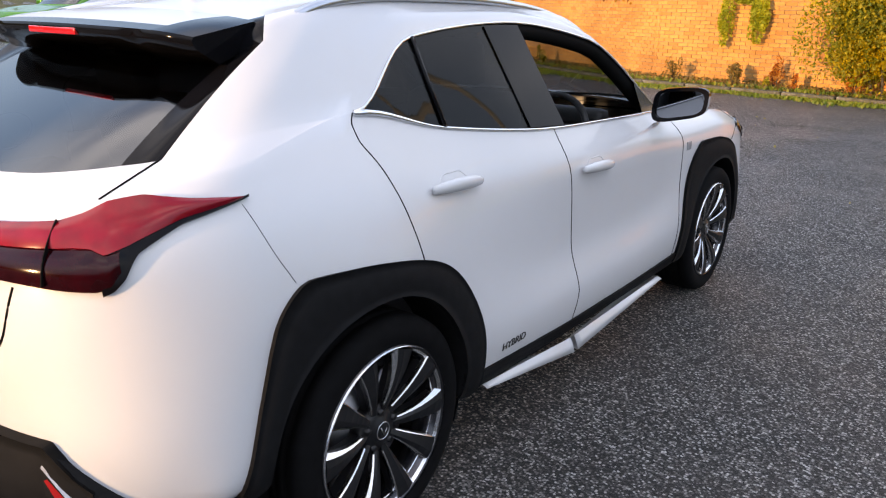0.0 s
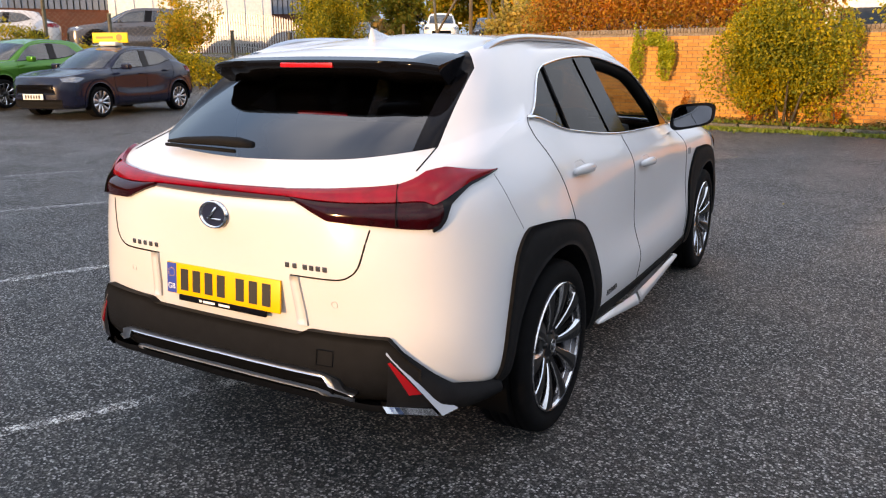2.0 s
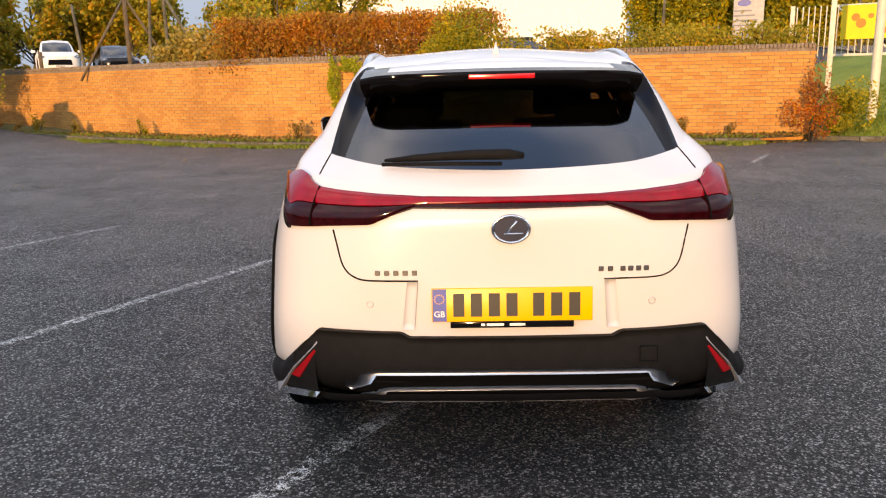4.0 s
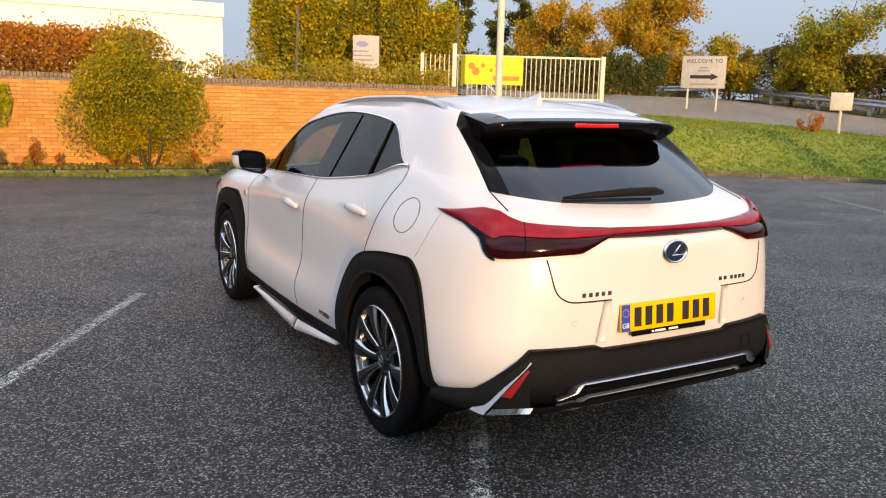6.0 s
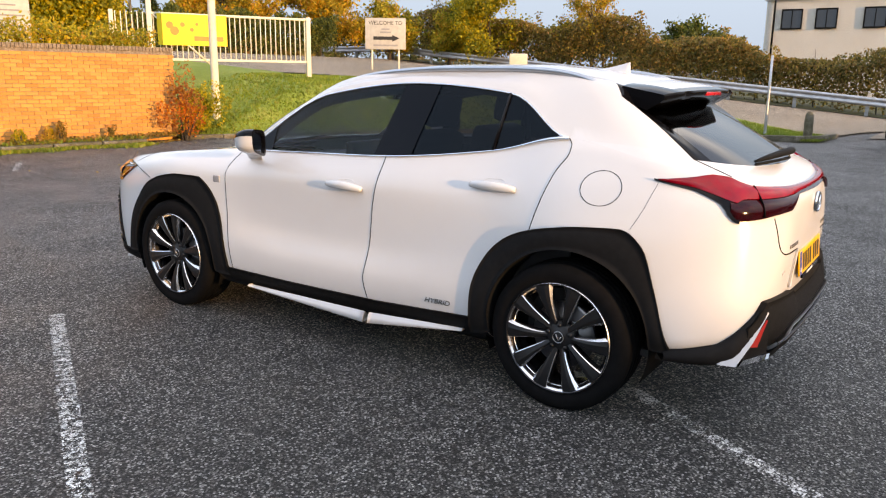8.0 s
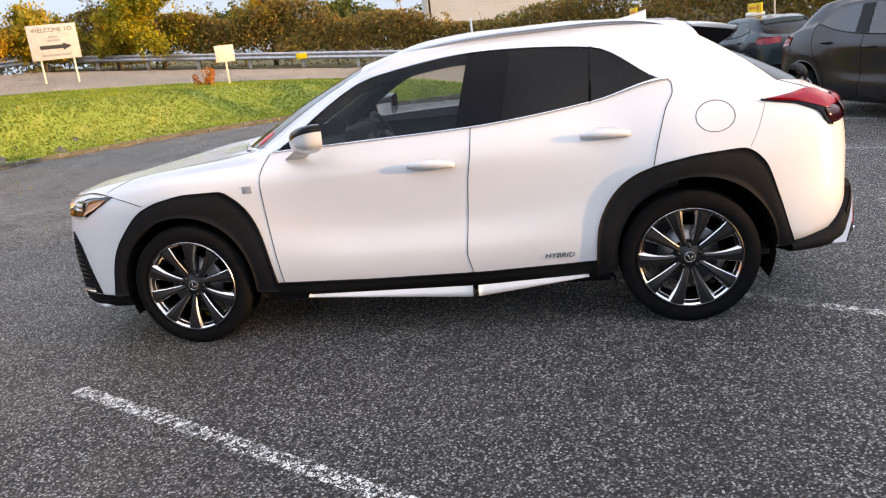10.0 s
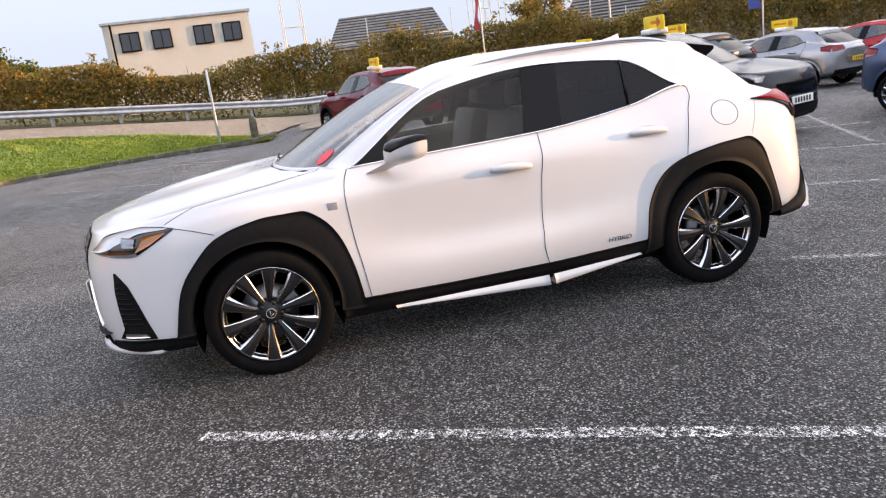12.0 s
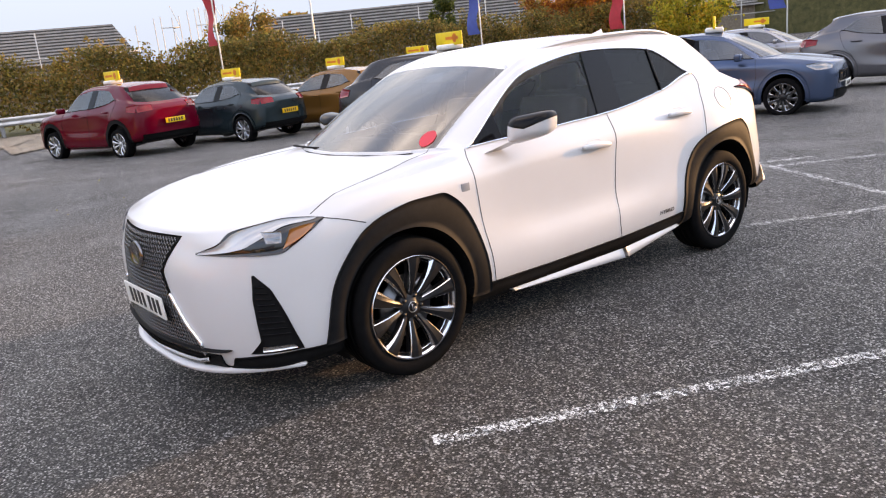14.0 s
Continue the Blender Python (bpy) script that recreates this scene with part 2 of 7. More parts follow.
RING = {
    0: "0,-2.10,.325 .40,-2.08,.325 .62,-1.99,.33 .73,-1.90,.33 .79,-1.78,.31 .80,-1.32,.24 .80,-.90,.22 .80,-.28,.21 .80,.30,.21 .80,.80,.21 .80,1.32,.22 .78,1.75,.21 .70,1.95,.20 .45,2.10,.20 0,2.16,.20",
    1: "0,-2.175,.42 .40,-2.165,.42 .68,-2.085,.415 .81,-1.955,.40 .865,-1.80,.38 .87,-1.32,.31 .880,-.90,.29 .882,-.28,.285 .880,.30,.285 .875,.80,.29 .868,1.32,.30 .86,1.75,.29 .79,1.98,.27 .50,2.17,.25 0,2.23,.25",
    2: "0,-2.165,.58 .40,-2.152,.58 .67,-2.098,.56 .815,-1.965,.52 .875,-1.76,.48 .90,-1.32,.46 .903,-.90,.44 .902,-.28,.43 .90,.30,.43 .895,.80,.45 .887,1.32,.46 .87,1.75,.44 .79,2.00,.42 .50,2.20,.42 0,2.26,.42",
    3: "0,-2.172,.75 .40,-2.166,.75 .66,-2.095,.74 .795,-1.962,.73 .866,-1.72,.73 .902,-1.32,.74 .878,-.90,.66 .862,-.28,.62 .860,.30,.62 .868,.80,.66 .890,1.32,.74 .862,1.75,.68 .765,2.03,.64 .46,2.21,.64 0,2.265,.64",
    4: "0,-2.182,.93 .40,-2.155,.93 .645,-2.075,.93 .757,-1.968,.94 .822,-1.72,.95 .858,-1.32,.93 .842,-.90,.90 .860,-.28,.875 .862,.30,.865 .860,.80,.86 .868,1.32,.885 .838,1.75,.83 .735,2.035,.79 .42,2.175,.78 0,2.24,.79",
    5: "0,-2.11,1.02 .40,-2.085,1.025 .612,-2.005,1.045 .702,-1.885,1.07 .752,-1.68,1.10 .714,-1.262,1.184 .738,-.89,1.108 .782,-.285,1.046 .777,.30,1.027 .745,.785,1.009 .785,1.32,.972 .765,1.75,.915 .62,2.04,.862 .36,2.165,.846 0,2.205,.85",
    6: "0,-2.03,1.075 .38,-1.975,1.086 .565,-1.85,1.108 .625,-1.785,1.120 .692,-1.58,1.168 .714,-1.262,1.184 .620,-.912,1.370 .600,-.365,1.408 .637,.22,1.338 .745,.785,1.009 .665,.90,1.008 .56,.985,1.004 .42,1.065,1.004 .20,1.125,1.003 0,1.145,1.003",
    7: "0,-1.50,1.338 .37,-1.49,1.33 .495,-1.48,1.325 .580,-1.44,1.368 .580,-1.30,1.406 .566,-1.10,1.432 .556,-.87,1.448 .552,-.36,1.447 .598,.16,1.385 .628,.895,1.016 .555,.962,1.014 .45,1.027,1.013 .33,1.075,1.013 .17,1.11,1.013 0,1.127,1.013",
    8: "0,-1.47,1.428 .37,-1.46,1.420 .47,-1.44,1.410 .500,-1.36,1.428 .503,-1.22,1.448 .500,-1.05,1.466 .495,-.85,1.478 .492,-.30,1.478 .530,.08,1.432 .565,.294,1.362 .50,.306,1.372 .40,.320,1.386 .28,.332,1.396 .14,.338,1.402 0,.340,1.405",
    9: "0,-1.41,1.450 0,-1.39,1.452 0,-1.33,1.460 0,-1.24,1.472 0,-1.12,1.486 0,-.96,1.500 0,-.75,1.512 0,-.30,1.512 0,-.05,1.497 0,.02,1.489 0,.04,1.486 0,.05,1.484 0,.06,1.482 0,.07,1.480 0,.08,1.478",
}
NC = 8      # columns to a span
COLS = 14 * NC + 1


def ring(i):
    P = np.array([[float(q) for q in p.split(",")] for p in RING[i].split()])
    pad = np.concatenate([P[1:2] * (-1, 1, 1), P, P[-2:-1] * (-1, 1, 1)])
    return pchip(pad, 1 + np.linspace(0, 14, COLS))


RINGS = np.stack([ring(i) for i in range(10)])
SUB = [3, 3, 5, 5, 5, 6, 5, 6, 5]     # rows to a band
ROWS_AT = np.concatenate([[0], np.cumsum(SUB)])


def loft():
    rows = []
    low = pchip(RINGS[:6], np.arange(0, 6, 1 / 60)[:301])
    for b in range(9):
        ts = np.arange(SUB[b]) / SUB[b]
        if b < 5:
            rows.append(pchip(RINGS[:6], b + ts))
        elif b < 8:
            rows.append(np.stack([(1 - t) * RINGS[b] + t * RINGS[b + 1] for t in ts]))
            if b == 6:
                rows[-1] += (0.012 * np.sin(np.pi * ts))[:, None, None] * np.array([0, 0, 1.0])
            if b == 7:
                rows[-1] += (0.020 * np.sin(np.pi * ts))[:, None, None] * np.array([0, 0, 1.0])
        else:
            rows.append(pchip(np.concatenate([RINGS[8:10], RINGS[8:9] * (-1, 1, 1)]), ts))
    rows.append(RINGS[9:10])
    return np.concatenate(rows)


GRID = loft()
ARCH = ((-1.355, 0.345, 0.415), (1.325, 0.345, 0.415))


def zone(b, c):
    """What the loft's band b is at column c."""
    s = c / NC
    if b == 5 and 5 <= s < 9:
        return "quarter_glass" if s < 6 else "rear_door_glass" if s < 7 else "front_door_glass"
    if b == 7 and 9 <= s:
        return "windscreen"
    if b == 6 and s < 3.0:
        return "rear_window" if s < 2.0 else "rear_pillar_panel"
    if b == 7 and 1.9 <= s < 3.0:
        return "rear_pillar_panel"
    return "body"


def body_zones():
    """Half meshes of body and glass, as vertex and face lists."""
    out = {}
    for r in range(len(GRID) - 1):
        b = int(np.searchsorted(ROWS_AT, r, "right") - 1)
        for c in range(COLS - 1):
            q = [GRID[r, c], GRID[r, c + 1], GRID[r + 1, c + 1], GRID[r + 1, c]]
            m = sum(q) / 4
            if b < 5 and any((m[1] - y) ** 2 + (m[2] - z) ** 2 < R * R for y, z, R in ARCH) and m[0] > 0.5:
                continue
            out.setdefault(zone(b, c), []).append(q)
    return out


def weld(quads):
    key, V, F = {}, [], []
    for q in quads:
        f = []
        for p in q:
            k = tuple(round(float(v), 4) for v in p)
            if k not in key:
                key[k] = len(V)
                V.append(tuple(map(float, p)))
            if key[k] not in f:
                f.append(key[k])
        if len(f) > 2:
            F.append(tuple(f))
    return V, F


ZONES = body_zones()


def both(quads):
    return weld(list(quads) + [[p * (-1, 1, 1) for p in q][::-1] for q in quads])


def one_side(quads, s):
    return weld([[p * (s, 1, 1) for p in (q if s > 0 else q[::-1])] for q in quads])


_full = [[GRID[r, c], GRID[r, c + 1], GRID[r + 1, c + 1], GRID[r + 1, c]] for r in range(len(GRID) - 1) for c in range(COLS - 1)]
TREE = BVHTree.FromPolygons(*both(_full))


def side_hit(s, y, z):
    p, n, *_ = TREE.ray_cast(Vector((s * 2, y, z)), Vector((-s, 0, 0)))
    if p is None:
        p, n, *_ = TREE.find_nearest(Vector((s * 0.9, y, z)))
    n = n if n.x * s > 0 else -n
    return p, n


def end_hit(e, x, z):
    """e: -1 the tail, 1 the nose."""
    p, n, *_ = TREE.ray_cast(Vector((x, e * 4, z)), Vector((0, -e, 0)))
    if p is None:
        p, n, *_ = TREE.find_nearest(Vector((x, e * 2.2, z)))
    n = n if n.y * e > 0 else -n
    return p, n


def top_hit(x, y):
    p, n, *_ = TREE.ray_cast(Vector((x, y, 3)), Vector((0, 0, -1)))
    return p, n if n.z > 0 else -n


def patch(hit, A, B, nu=24, nv=6, off=0.004, skirt=0.012, smooth=False, bulge=0.0):
    """A plate lying on the body between two lines of it."""
    A, B = resample(A, nu, smooth), resample(B, nu, smooth)
    V, F = [], []
    base = []
    for j in range(nv + 1):
        for i in range(nu):
            u, v = A[i] * (1 - j / nv) + B[i] * j / nv
            p, n = hit(u, v)
            base.append((p, n))
            V.append(p + n * (off + bulge * math.sin(math.pi * j / nv)))
    for j in range(nv):
        for i in range(nu - 1):
            F.append((j * nu + i, j * nu + i + 1, (j + 1) * nu + i + 1, (j + 1) * nu + i))
    rim = [i for i in range(nu)] + [j * nu + nu - 1 for j in range(1, nv + 1)] + [nv * nu + i for i in range(nu - 2, -1, -1)] + [j * nu for j in range(nv - 1, 0, -1)]
    k = len(V)
    for i in rim:
        p, n = base[i]
        V.append(p - n * skirt)
    m = len(rim)
    for i in range(m):
        F.append((rim[i], rim[(i + 1) % m], k + (i + 1) % m, k + i))
    return [tuple(v) for v in V], F


def seam(hit, pts, r=0.0028, n=40, off=0.0, smooth=True):
    P = resample(pts, n, smooth)
    line = []
    for u, v in P:
        p, nn = hit(u, v)
        line.append(p + nn * off)
    return tube(line, r, 5)


def gpatch(s, cols, tops, bots, nu=40, nv=6, off=0.012, skirt=0.02, bulge=0.0):
    """A plate on the body's grid: columns in spans, edges in rings (0 the sill, 5 the belt)."""
    u = np.linspace(cols[0], cols[-1], nu)
    t, b = np.interp(u, cols, tops), np.interp(u, cols, bots)
    F, V = [], []

    def at(c, v):
        k = np.clip(c * NC, 0, COLS - 1.001)
        i = int(k)
        col = RINGS[:6, i] * (1 - (k - i)) + RINGS[:6, i + 1] * (k - i)
        return pchip(col, [v])[0]

    low = []
    for j in range(nv + 1):
        for i in range(nu):
            v = t[i] + (b[i] - t[i]) * j / nv
            p = at(u[i], v)
            n = np.cross(at(u[i] + 0.03, v) - at(u[i] - 0.03 if u[i] > 0.03 else u[i], v), at(u[i], min(5, v + 0.03)) - at(u[i], v - 0.03))
            n /= np.linalg.norm(n)
            V.append((p + n * (off + bulge * math.sin(math.pi * j / nv))) * (s, 1, 1))
            low.append((p - n * skirt) * (s, 1, 1))
    for j in range(nv):
        for i in range(nu - 1):
            F.append((j * nu + i, j * nu + i + 1, (j + 1) * nu + i + 1, (j + 1) * nu + i))
    rim = [i for i in range(nu)] + [j * nu + nu - 1 for j in range(1, nv + 1)] + [nv * nu + i for i in range(nu - 2, -1, -1)] + [j * nu for j in range(nv - 1, 0, -1)]
    k, m = len(V), len(rim)
    V += [low[i] for i in rim]
    # the skirt has its own copy of the rim, for a crisp edge
    V += [V[i] for i in rim]
    F += [(k + m + i, k + m + (i + 1) % m, k + (i + 1) % m, k + i) for i in range(m)]
    return V, (F if s > 0 else [f[::-1] for f in F])


# ---- wheels ----
def tyre_mesh():
    prof = [(0.250, -0.100), (0.272, -0.112), (0.300, -0.114), (0.322, -0.106), (0.334, -0.092)]
    for g in (-0.055, -0.018, 0.018, 0.055):
        prof += [(0.339, g - 0.006), (0.331, g - 0.004), (0.331, g + 0.004), (0.339, g + 0.006)]
    prof += [(0.334, 0.092), (0.322, 0.106), (0.300, 0.114), (0.272, 0.112), (0.250, 0.100)]
    return mesh("tyre", *lathe(prof, 64), M_TYRE)


def rim_mesh(dark, bright, pairs=5):
    """Alloy wheel in pieces; +x is its outer face."""
    big = lambda prof: lathe([(r * 1.03, x) for r, x in prof], 64)
    barrel = big([(0.249, 0.102), (0.244, 0.112), (0.2385, 0.108), (0.2335, 0.09), (0.219, 0.0), (0.224, -0.1), (0.214, -0.1), (0.209, 0.0), (0.221, 0.088), (0.228, 0.1)])
    hub = lathe([(0.0, 0.086), (0.03, 0.086), (0.036, 0.08), (0.05, 0.078), (0.072, 0.066), (0.08, 0.02), (0.0, 0.02)], 30)
    out = {"wheel": mesh("wheel", *barrel, M_BARREL), "hub": mesh("hub", *hub, dark),
           "rim_edge": mesh("rim_edge", *big([(0.2445, 0.1130), (0.2462, 0.1112), (0.2475, 0.1085)]), bright), "pairs": pairs}
    out["ledge"] = mesh("rim_ledge", *join(big([(0.2378, 0.1060), (0.2285, 0.0965)]), big([(0.2230, 0.0870), (0.2185, 0.0815)])), bright, False)
    out["bolt"] = mesh("bolt", *moved(lathe([(0, 0.084), (0.009, 0.084), (0.01, 0.06)], 8), Matrix.Translation((0, 0.055, 0))), dark)
    for side in (-1, 1):
        a0, a1 = side * 0.27, side * 0.315

        def at(r, a, w, h):
            c, s = math.cos(a), math.sin(a)
            return (h, r * c - w * s, r * s + w * c)

        n = 6
        V, B = [], []
        for i in range(n + 1):
            t = i / n
            r, a = 0.052 + t * 0.191, a0 + (a1 - a0) * t
            w = 0.011 + 0.024 * t ** 1.5
            h = 0.072 + 0.035 * math.sin(t * 1.7)
            V += [at(r, a, -w, h - 0.045), at(r, a, -w, h - 0.002), at(r, a, side * w * 0.30, h + 0.004), at(r, a, w, h - 0.002), at(r, a, w, h - 0.045)]
        F = [(i * 5 + q, i * 5 + q + 1, i * 5 + q + 6, i * 5 + q + 5) for i in range(n) for q in range(4)]
        for e, k in ((side, 1.9), (-side, 0.30)):
            b0 = len(B)
            for i in range(n + 1):
                t = i / n
                u = t * 0.9 + 0.1
                r, a = 0.052 + u * 0.191, a0 + (a1 - a0) * u
                w = 0.011 + 0.024 * u ** 1.5
                h = 0.072 + 0.035 * math.sin(u * 1.7)
                wid, low = (0.0016 + 0.0125 * u ** 2.2, 0.003 + 0.012 * u * u) if k > 1 else (0.0022, 0.003)
                B += [at(r, a, e * (w + wid), h - low - 0.014), at(r, a, e * (w + wid), h - low), at(r, a, e * (w - 0.0012), h + 0.0002)]
            F2 = [(b0 + i * 3 + q, b0 + i * 3 + q + 1, b0 + i * 3 + q + 4, b0 + i * 3 + q + 3) for i in range(n) for q in range(2)]
            G = F2 if e == side else G + F2
        me = mesh("spoke", *join((V, F), (B, G)), dark, False)
        me.materials.append(bright)
        for p in me.polygons:
            p.material_index = 1 if p.index >= len(F) else 0
        out[side] = me
    return out


TYRE = tyre_mesh()
RIM = rim_mesh(M_RIMDARK, M_MACHINED)
DISC = mesh("brake_disc", *lathe([(0.0, 0.03), (0.15, 0.03), (0.15, 0.01), (0.0, 0.01)], 40), M_DISC)
CALIPER = mesh("brake_caliper", *bevel_box(0.0, 0.05, 0.09, 0.165, -0.06, 0.06, 0.012), M_DISC)
CAP_RING = mesh("centre_cap", *join(lathe([(0.024, 0.0865), (0.0255, 0.0885), (0.027, 0.0865)], 28), box(0.087, 0.0885, -0.010, 0.012, -0.012, -0.008), tube([(0.0878, -0.010, -0.010), (0.0878, 0.004, 0.016)], 0.0022, 4)), M_SATIN)


def add_wheel(car, x, y, rim=None, spin=0.0, size=1.0, cap=True, drop=0.0):
    rim = rim or RIM
    s = 1 if x > 0 else -1
    m = Matrix.Translation((x, y, 0.339 * size - 0.004 + drop)) @ Matrix.Rotation(0 if s > 0 else math.pi, 4, "Z") @ Matrix.Rotation(spin, 4, "X") @ Matrix.Scale(size, 4)
    w = part("wheel", rim["wheel"], car, at=m)
    part("tyre", TYRE, w)
    part("hub", rim["hub"], w)
    part("rim_edge", rim["rim_edge"], w, "machined rim edge")
    part("rim_ledge", rim["ledge"], w, "polished inner rim ledge")
    for k in range(rim["pairs"]):
        for side in (-1, 1):
            part("spoke", rim[side], w, at=Matrix.Rotation(2 * math.pi * k / rim["pairs"], 4, "X"))
    part("brake_disc", DISC, w)
    if cap:
        part("centre_cap", CAP_RING, w)
        part("brake_caliper", CALIPER, w)
        for k in range(5):
            part("bolt", rim["bolt"], w, at=Matrix.Rotation(2 * math.pi * (k + 0.5) / 5, 4, "X"))
    return w


# ---- the white crossover ----
car = thing("car", "pearl white compact crossover with black wheel-arch cladding parked on the tarmac", "car")


def cpart(name, chunk, mat, label="", parent=None, smooth=True):
    return part(name, mesh(name, *chunk, mat, smooth), parent or car, label)


cpart("body", both(ZONES["body"]), M_WHITE, "pearl white painted body shell")
cpart("windscreen", both(ZONES["windscreen"]), M_SCREEN, "sloping clear windscreen").visible_shadow = False
cpart("rear_window", both(ZONES["rear_window"]), M_REARGLASS, "dark tinted rear window")
for s in (1, -1):
    cpart("quarter_glass", one_side(ZONES["quarter_glass"], s), M_PRIVACY, "dark privacy glass")
    cpart("rear_door_glass", one_side(ZONES["rear_door_glass"], s), M_PRIVACY, "dark privacy glass")
    if s < 0:
        cpart("front_door_glass", one_side(ZONES["front_door_glass"], s), M_GLASS, "clear side glass").visible_shadow = False

R5, R6, R7 = RINGS[5], RINGS[6], RINGS[7]
for s in (1, -1):
    hit = lambda u, v, s=s: side_hit(s, u, v)
    # window surround
    lo = [p * (s, 1, 1) + (s * 0.004, 0, 0) for p in R5[5 * NC:9 * NC + 1]]
    up = [p * (s, 1, 1) + (s * 0.004, 0, 0) for p in R6[5 * NC:9 * NC + 1]]
    rad = [0.006 + 0.006 * max(0, 1 - abs(p[1] + 1.2) / 0.25) for p in lo]
    cpart("window_trim", tube(lo, rad, 6, flat=0.8), M_CHROME, "bright chrome window trim")
    cpart("window_trim", tube(up, 0.005, 6), M_CHROME, "bright chrome window trim")
    # black pillar between the doors and the mirror foot triangle
    c7 = 7 * NC
    quad = lambda a0, a1, b0, b1: ([tuple((1 - t) * R5[c] * (s, 1, 1) + t * R6[d] * (s, 1, 1) + np.array((s * 0.006, 0, 0))) for c, d in ((a0, b0), (a1, b1)) for t in np.linspace(0.02, 0.98, 7)],
                                   [(i, i + 1, i + 8, i + 7) for i in range(6)])
    cpart("door_pillar", quad(c7 - 2, c7 + 1, c7 - 2, c7 + 1), M_BLACKGLOSS, "gloss black door pillar")
    cpart("window_divider", tube([R5[6 * NC] * (s, 1, 1) + (s * 0.004, 0, 0), R6[6 * NC] * (s, 1, 1) + (s * 0.004, 0, 0)], 0.008, 5), M_BLACKGLOSS)
    cpart("corner_panel", quad(9 * NC - 4, 9 * NC - 1, 9 * NC - 4, 9 * NC - 1), M_BLACKGLOSS, "black panel at the mirror foot")
    # shut lines
    for line in ([(-0.290, 1.045), (-0.283, 0.93), (-0.262, 0.80), (-0.245, 0.62), (-0.232, 0.48), (-0.226, 0.42), (-0.250, 0.30)],
                 [(0.797, 1.005), (0.828, 0.945), (0.842, 0.87), (0.828, 0.66), (0.800, 0.45), (0.780, 0.29)],
                 [(-1.264, 1.184), (-1.284, 1.155), (-1.283, 1.12), (-1.243, 1.045), (-1.187, 0.865), (-1.168, 0.785)],
                 [(1.725, 0.859), (1.633, 0.834), (1.525, 0.797)],
                 [(-1.70, 1.03), (-1.66, 0.92), (-1.62, 0.84)]):
        cpart("panel_gap", seam(hit, line, 0.0022 if line[0][0] not in (-1.70,) else 0.0009), M_GAP)
    cpart("panel_gap", seam(top_hit, [(s * 0.618, 0.925), (s * 0.644, 1.072), (s * 0.705, 1.241), (s * 0.745, 1.42), (s * 0.770, 1.568), (s * 0.787, 1.675), (s * 0.802, 1.755)], 0.0017), M_GAP)
    ring_pts = [(-1.468 + 0.090 * math.cos(a), 0.993 + 0.071 * math.sin(a)) for a in np.linspace(0, 2 * math.pi, 40)]
    if s < 0:
        cpart("fuel_flap", seam(hit, ring_pts, 0.0018), M_GAP, "round fuel flap outline")
    # cladding
    for outer, (cy, cz, R) in (([(-0.868, 0.26), (-0.885, 0.48), (-0.945, 0.63), (-1.06, 0.742), (-1.22, 0.800), (-1.42, 0.830), (-1.575, 0.838), (-1.675, 0.775), (-1.742, 0.60), (-1.795, 0.42), (-1.82, 0.355)], ARCH[0]),
                               ([(1.80, 0.30), (1.735, 0.54), (1.645, 0.67), (1.53, 0.773), (1.40, 0.820), (1.24, 0.843), (1.085, 0.843), (1.005, 0.805), (0.930, 0.725), (0.878, 0.61), (0.845, 0.48), (0.815, 0.28)], ARCH[1])):
        d = 1 if outer[0][0] > outer[-1][0] else -1
        r = R - 0.035
        inner = [(cy + d * r * math.cos(a), cz + r * math.sin(a)) for a in np.linspace(radians(-9 if cy < 0 else -6), radians(179 if cy < 0 else 189), 30)]
        V, F = patch(hit, outer, inner, 72, 5, 0.014, 0.02, True, bulge=0.006)
        cpart("wheel_arch_cladding", (V, F), M_PLASTIC, "black plastic wheel-arch cladding")
        # lip and liner
        L = []
        for y, z in resample(inner, 60):
            p, n = hit(y, z)
            L.append((p.x + s * 0.012, y, z))
        lip = L + [(x - s * 0.30, y, z) for x, y, z in L]
        k = len(L)
        cpart("wheel_arch_liner", (lip, [(i, i + 1, k + i + 1, k + i) for i in range(k - 1)]), M_PLASTIC)
    # sill: black board with a white blade in two pieces
    cpart("sill_board", patch(hit, [(0.935, 0.325), (0.3, 0.315), (-0.3, 0.315), (-0.955, 0.34)], [(0.935, 0.215), (0.3, 0.215), (-0.3, 0.215), (-0.955, 0.23)], 40, 4, 0.010, 0.02), M_PLASTIC, "black plastic sill board")
    for a, b in (((0.66, 0.238), (-0.235, 0.222)), ((-0.265, 0.222), (-0.83, 0.258))):
        n = 20
        V = []
        for i in range(n + 1):
            t = i / n
            y = a[0] + (b[0] - a[0]) * t
            z = a[1] + (b[1] - a[1]) * t
            f = (t if a[0] > 0 else 1 - t)
            h = 0.008 + 0.040 * f
            x = 0.885 + 0.028 * f
            V += [(s * (x - 0.014), y, z + h * 0.5), (s * (x - 0.002), y, z), (s * (x + 0.008), y, z - h * 0.62), (s * (x - 0.07), y, z - h * 0.60)]
        F = [(i * 4 + q, i * 4 + q + 1, i * 4 + q + 5, i * 4 + q + 4) for i in range(n) for q in range(3)] + [(0, 1, 2, 3), (n * 4 + 3, n * 4 + 2, n * 4 + 1, n * 4)]
        cpart("sill_blade", (V, F), M_WHITE, "white sill blade")
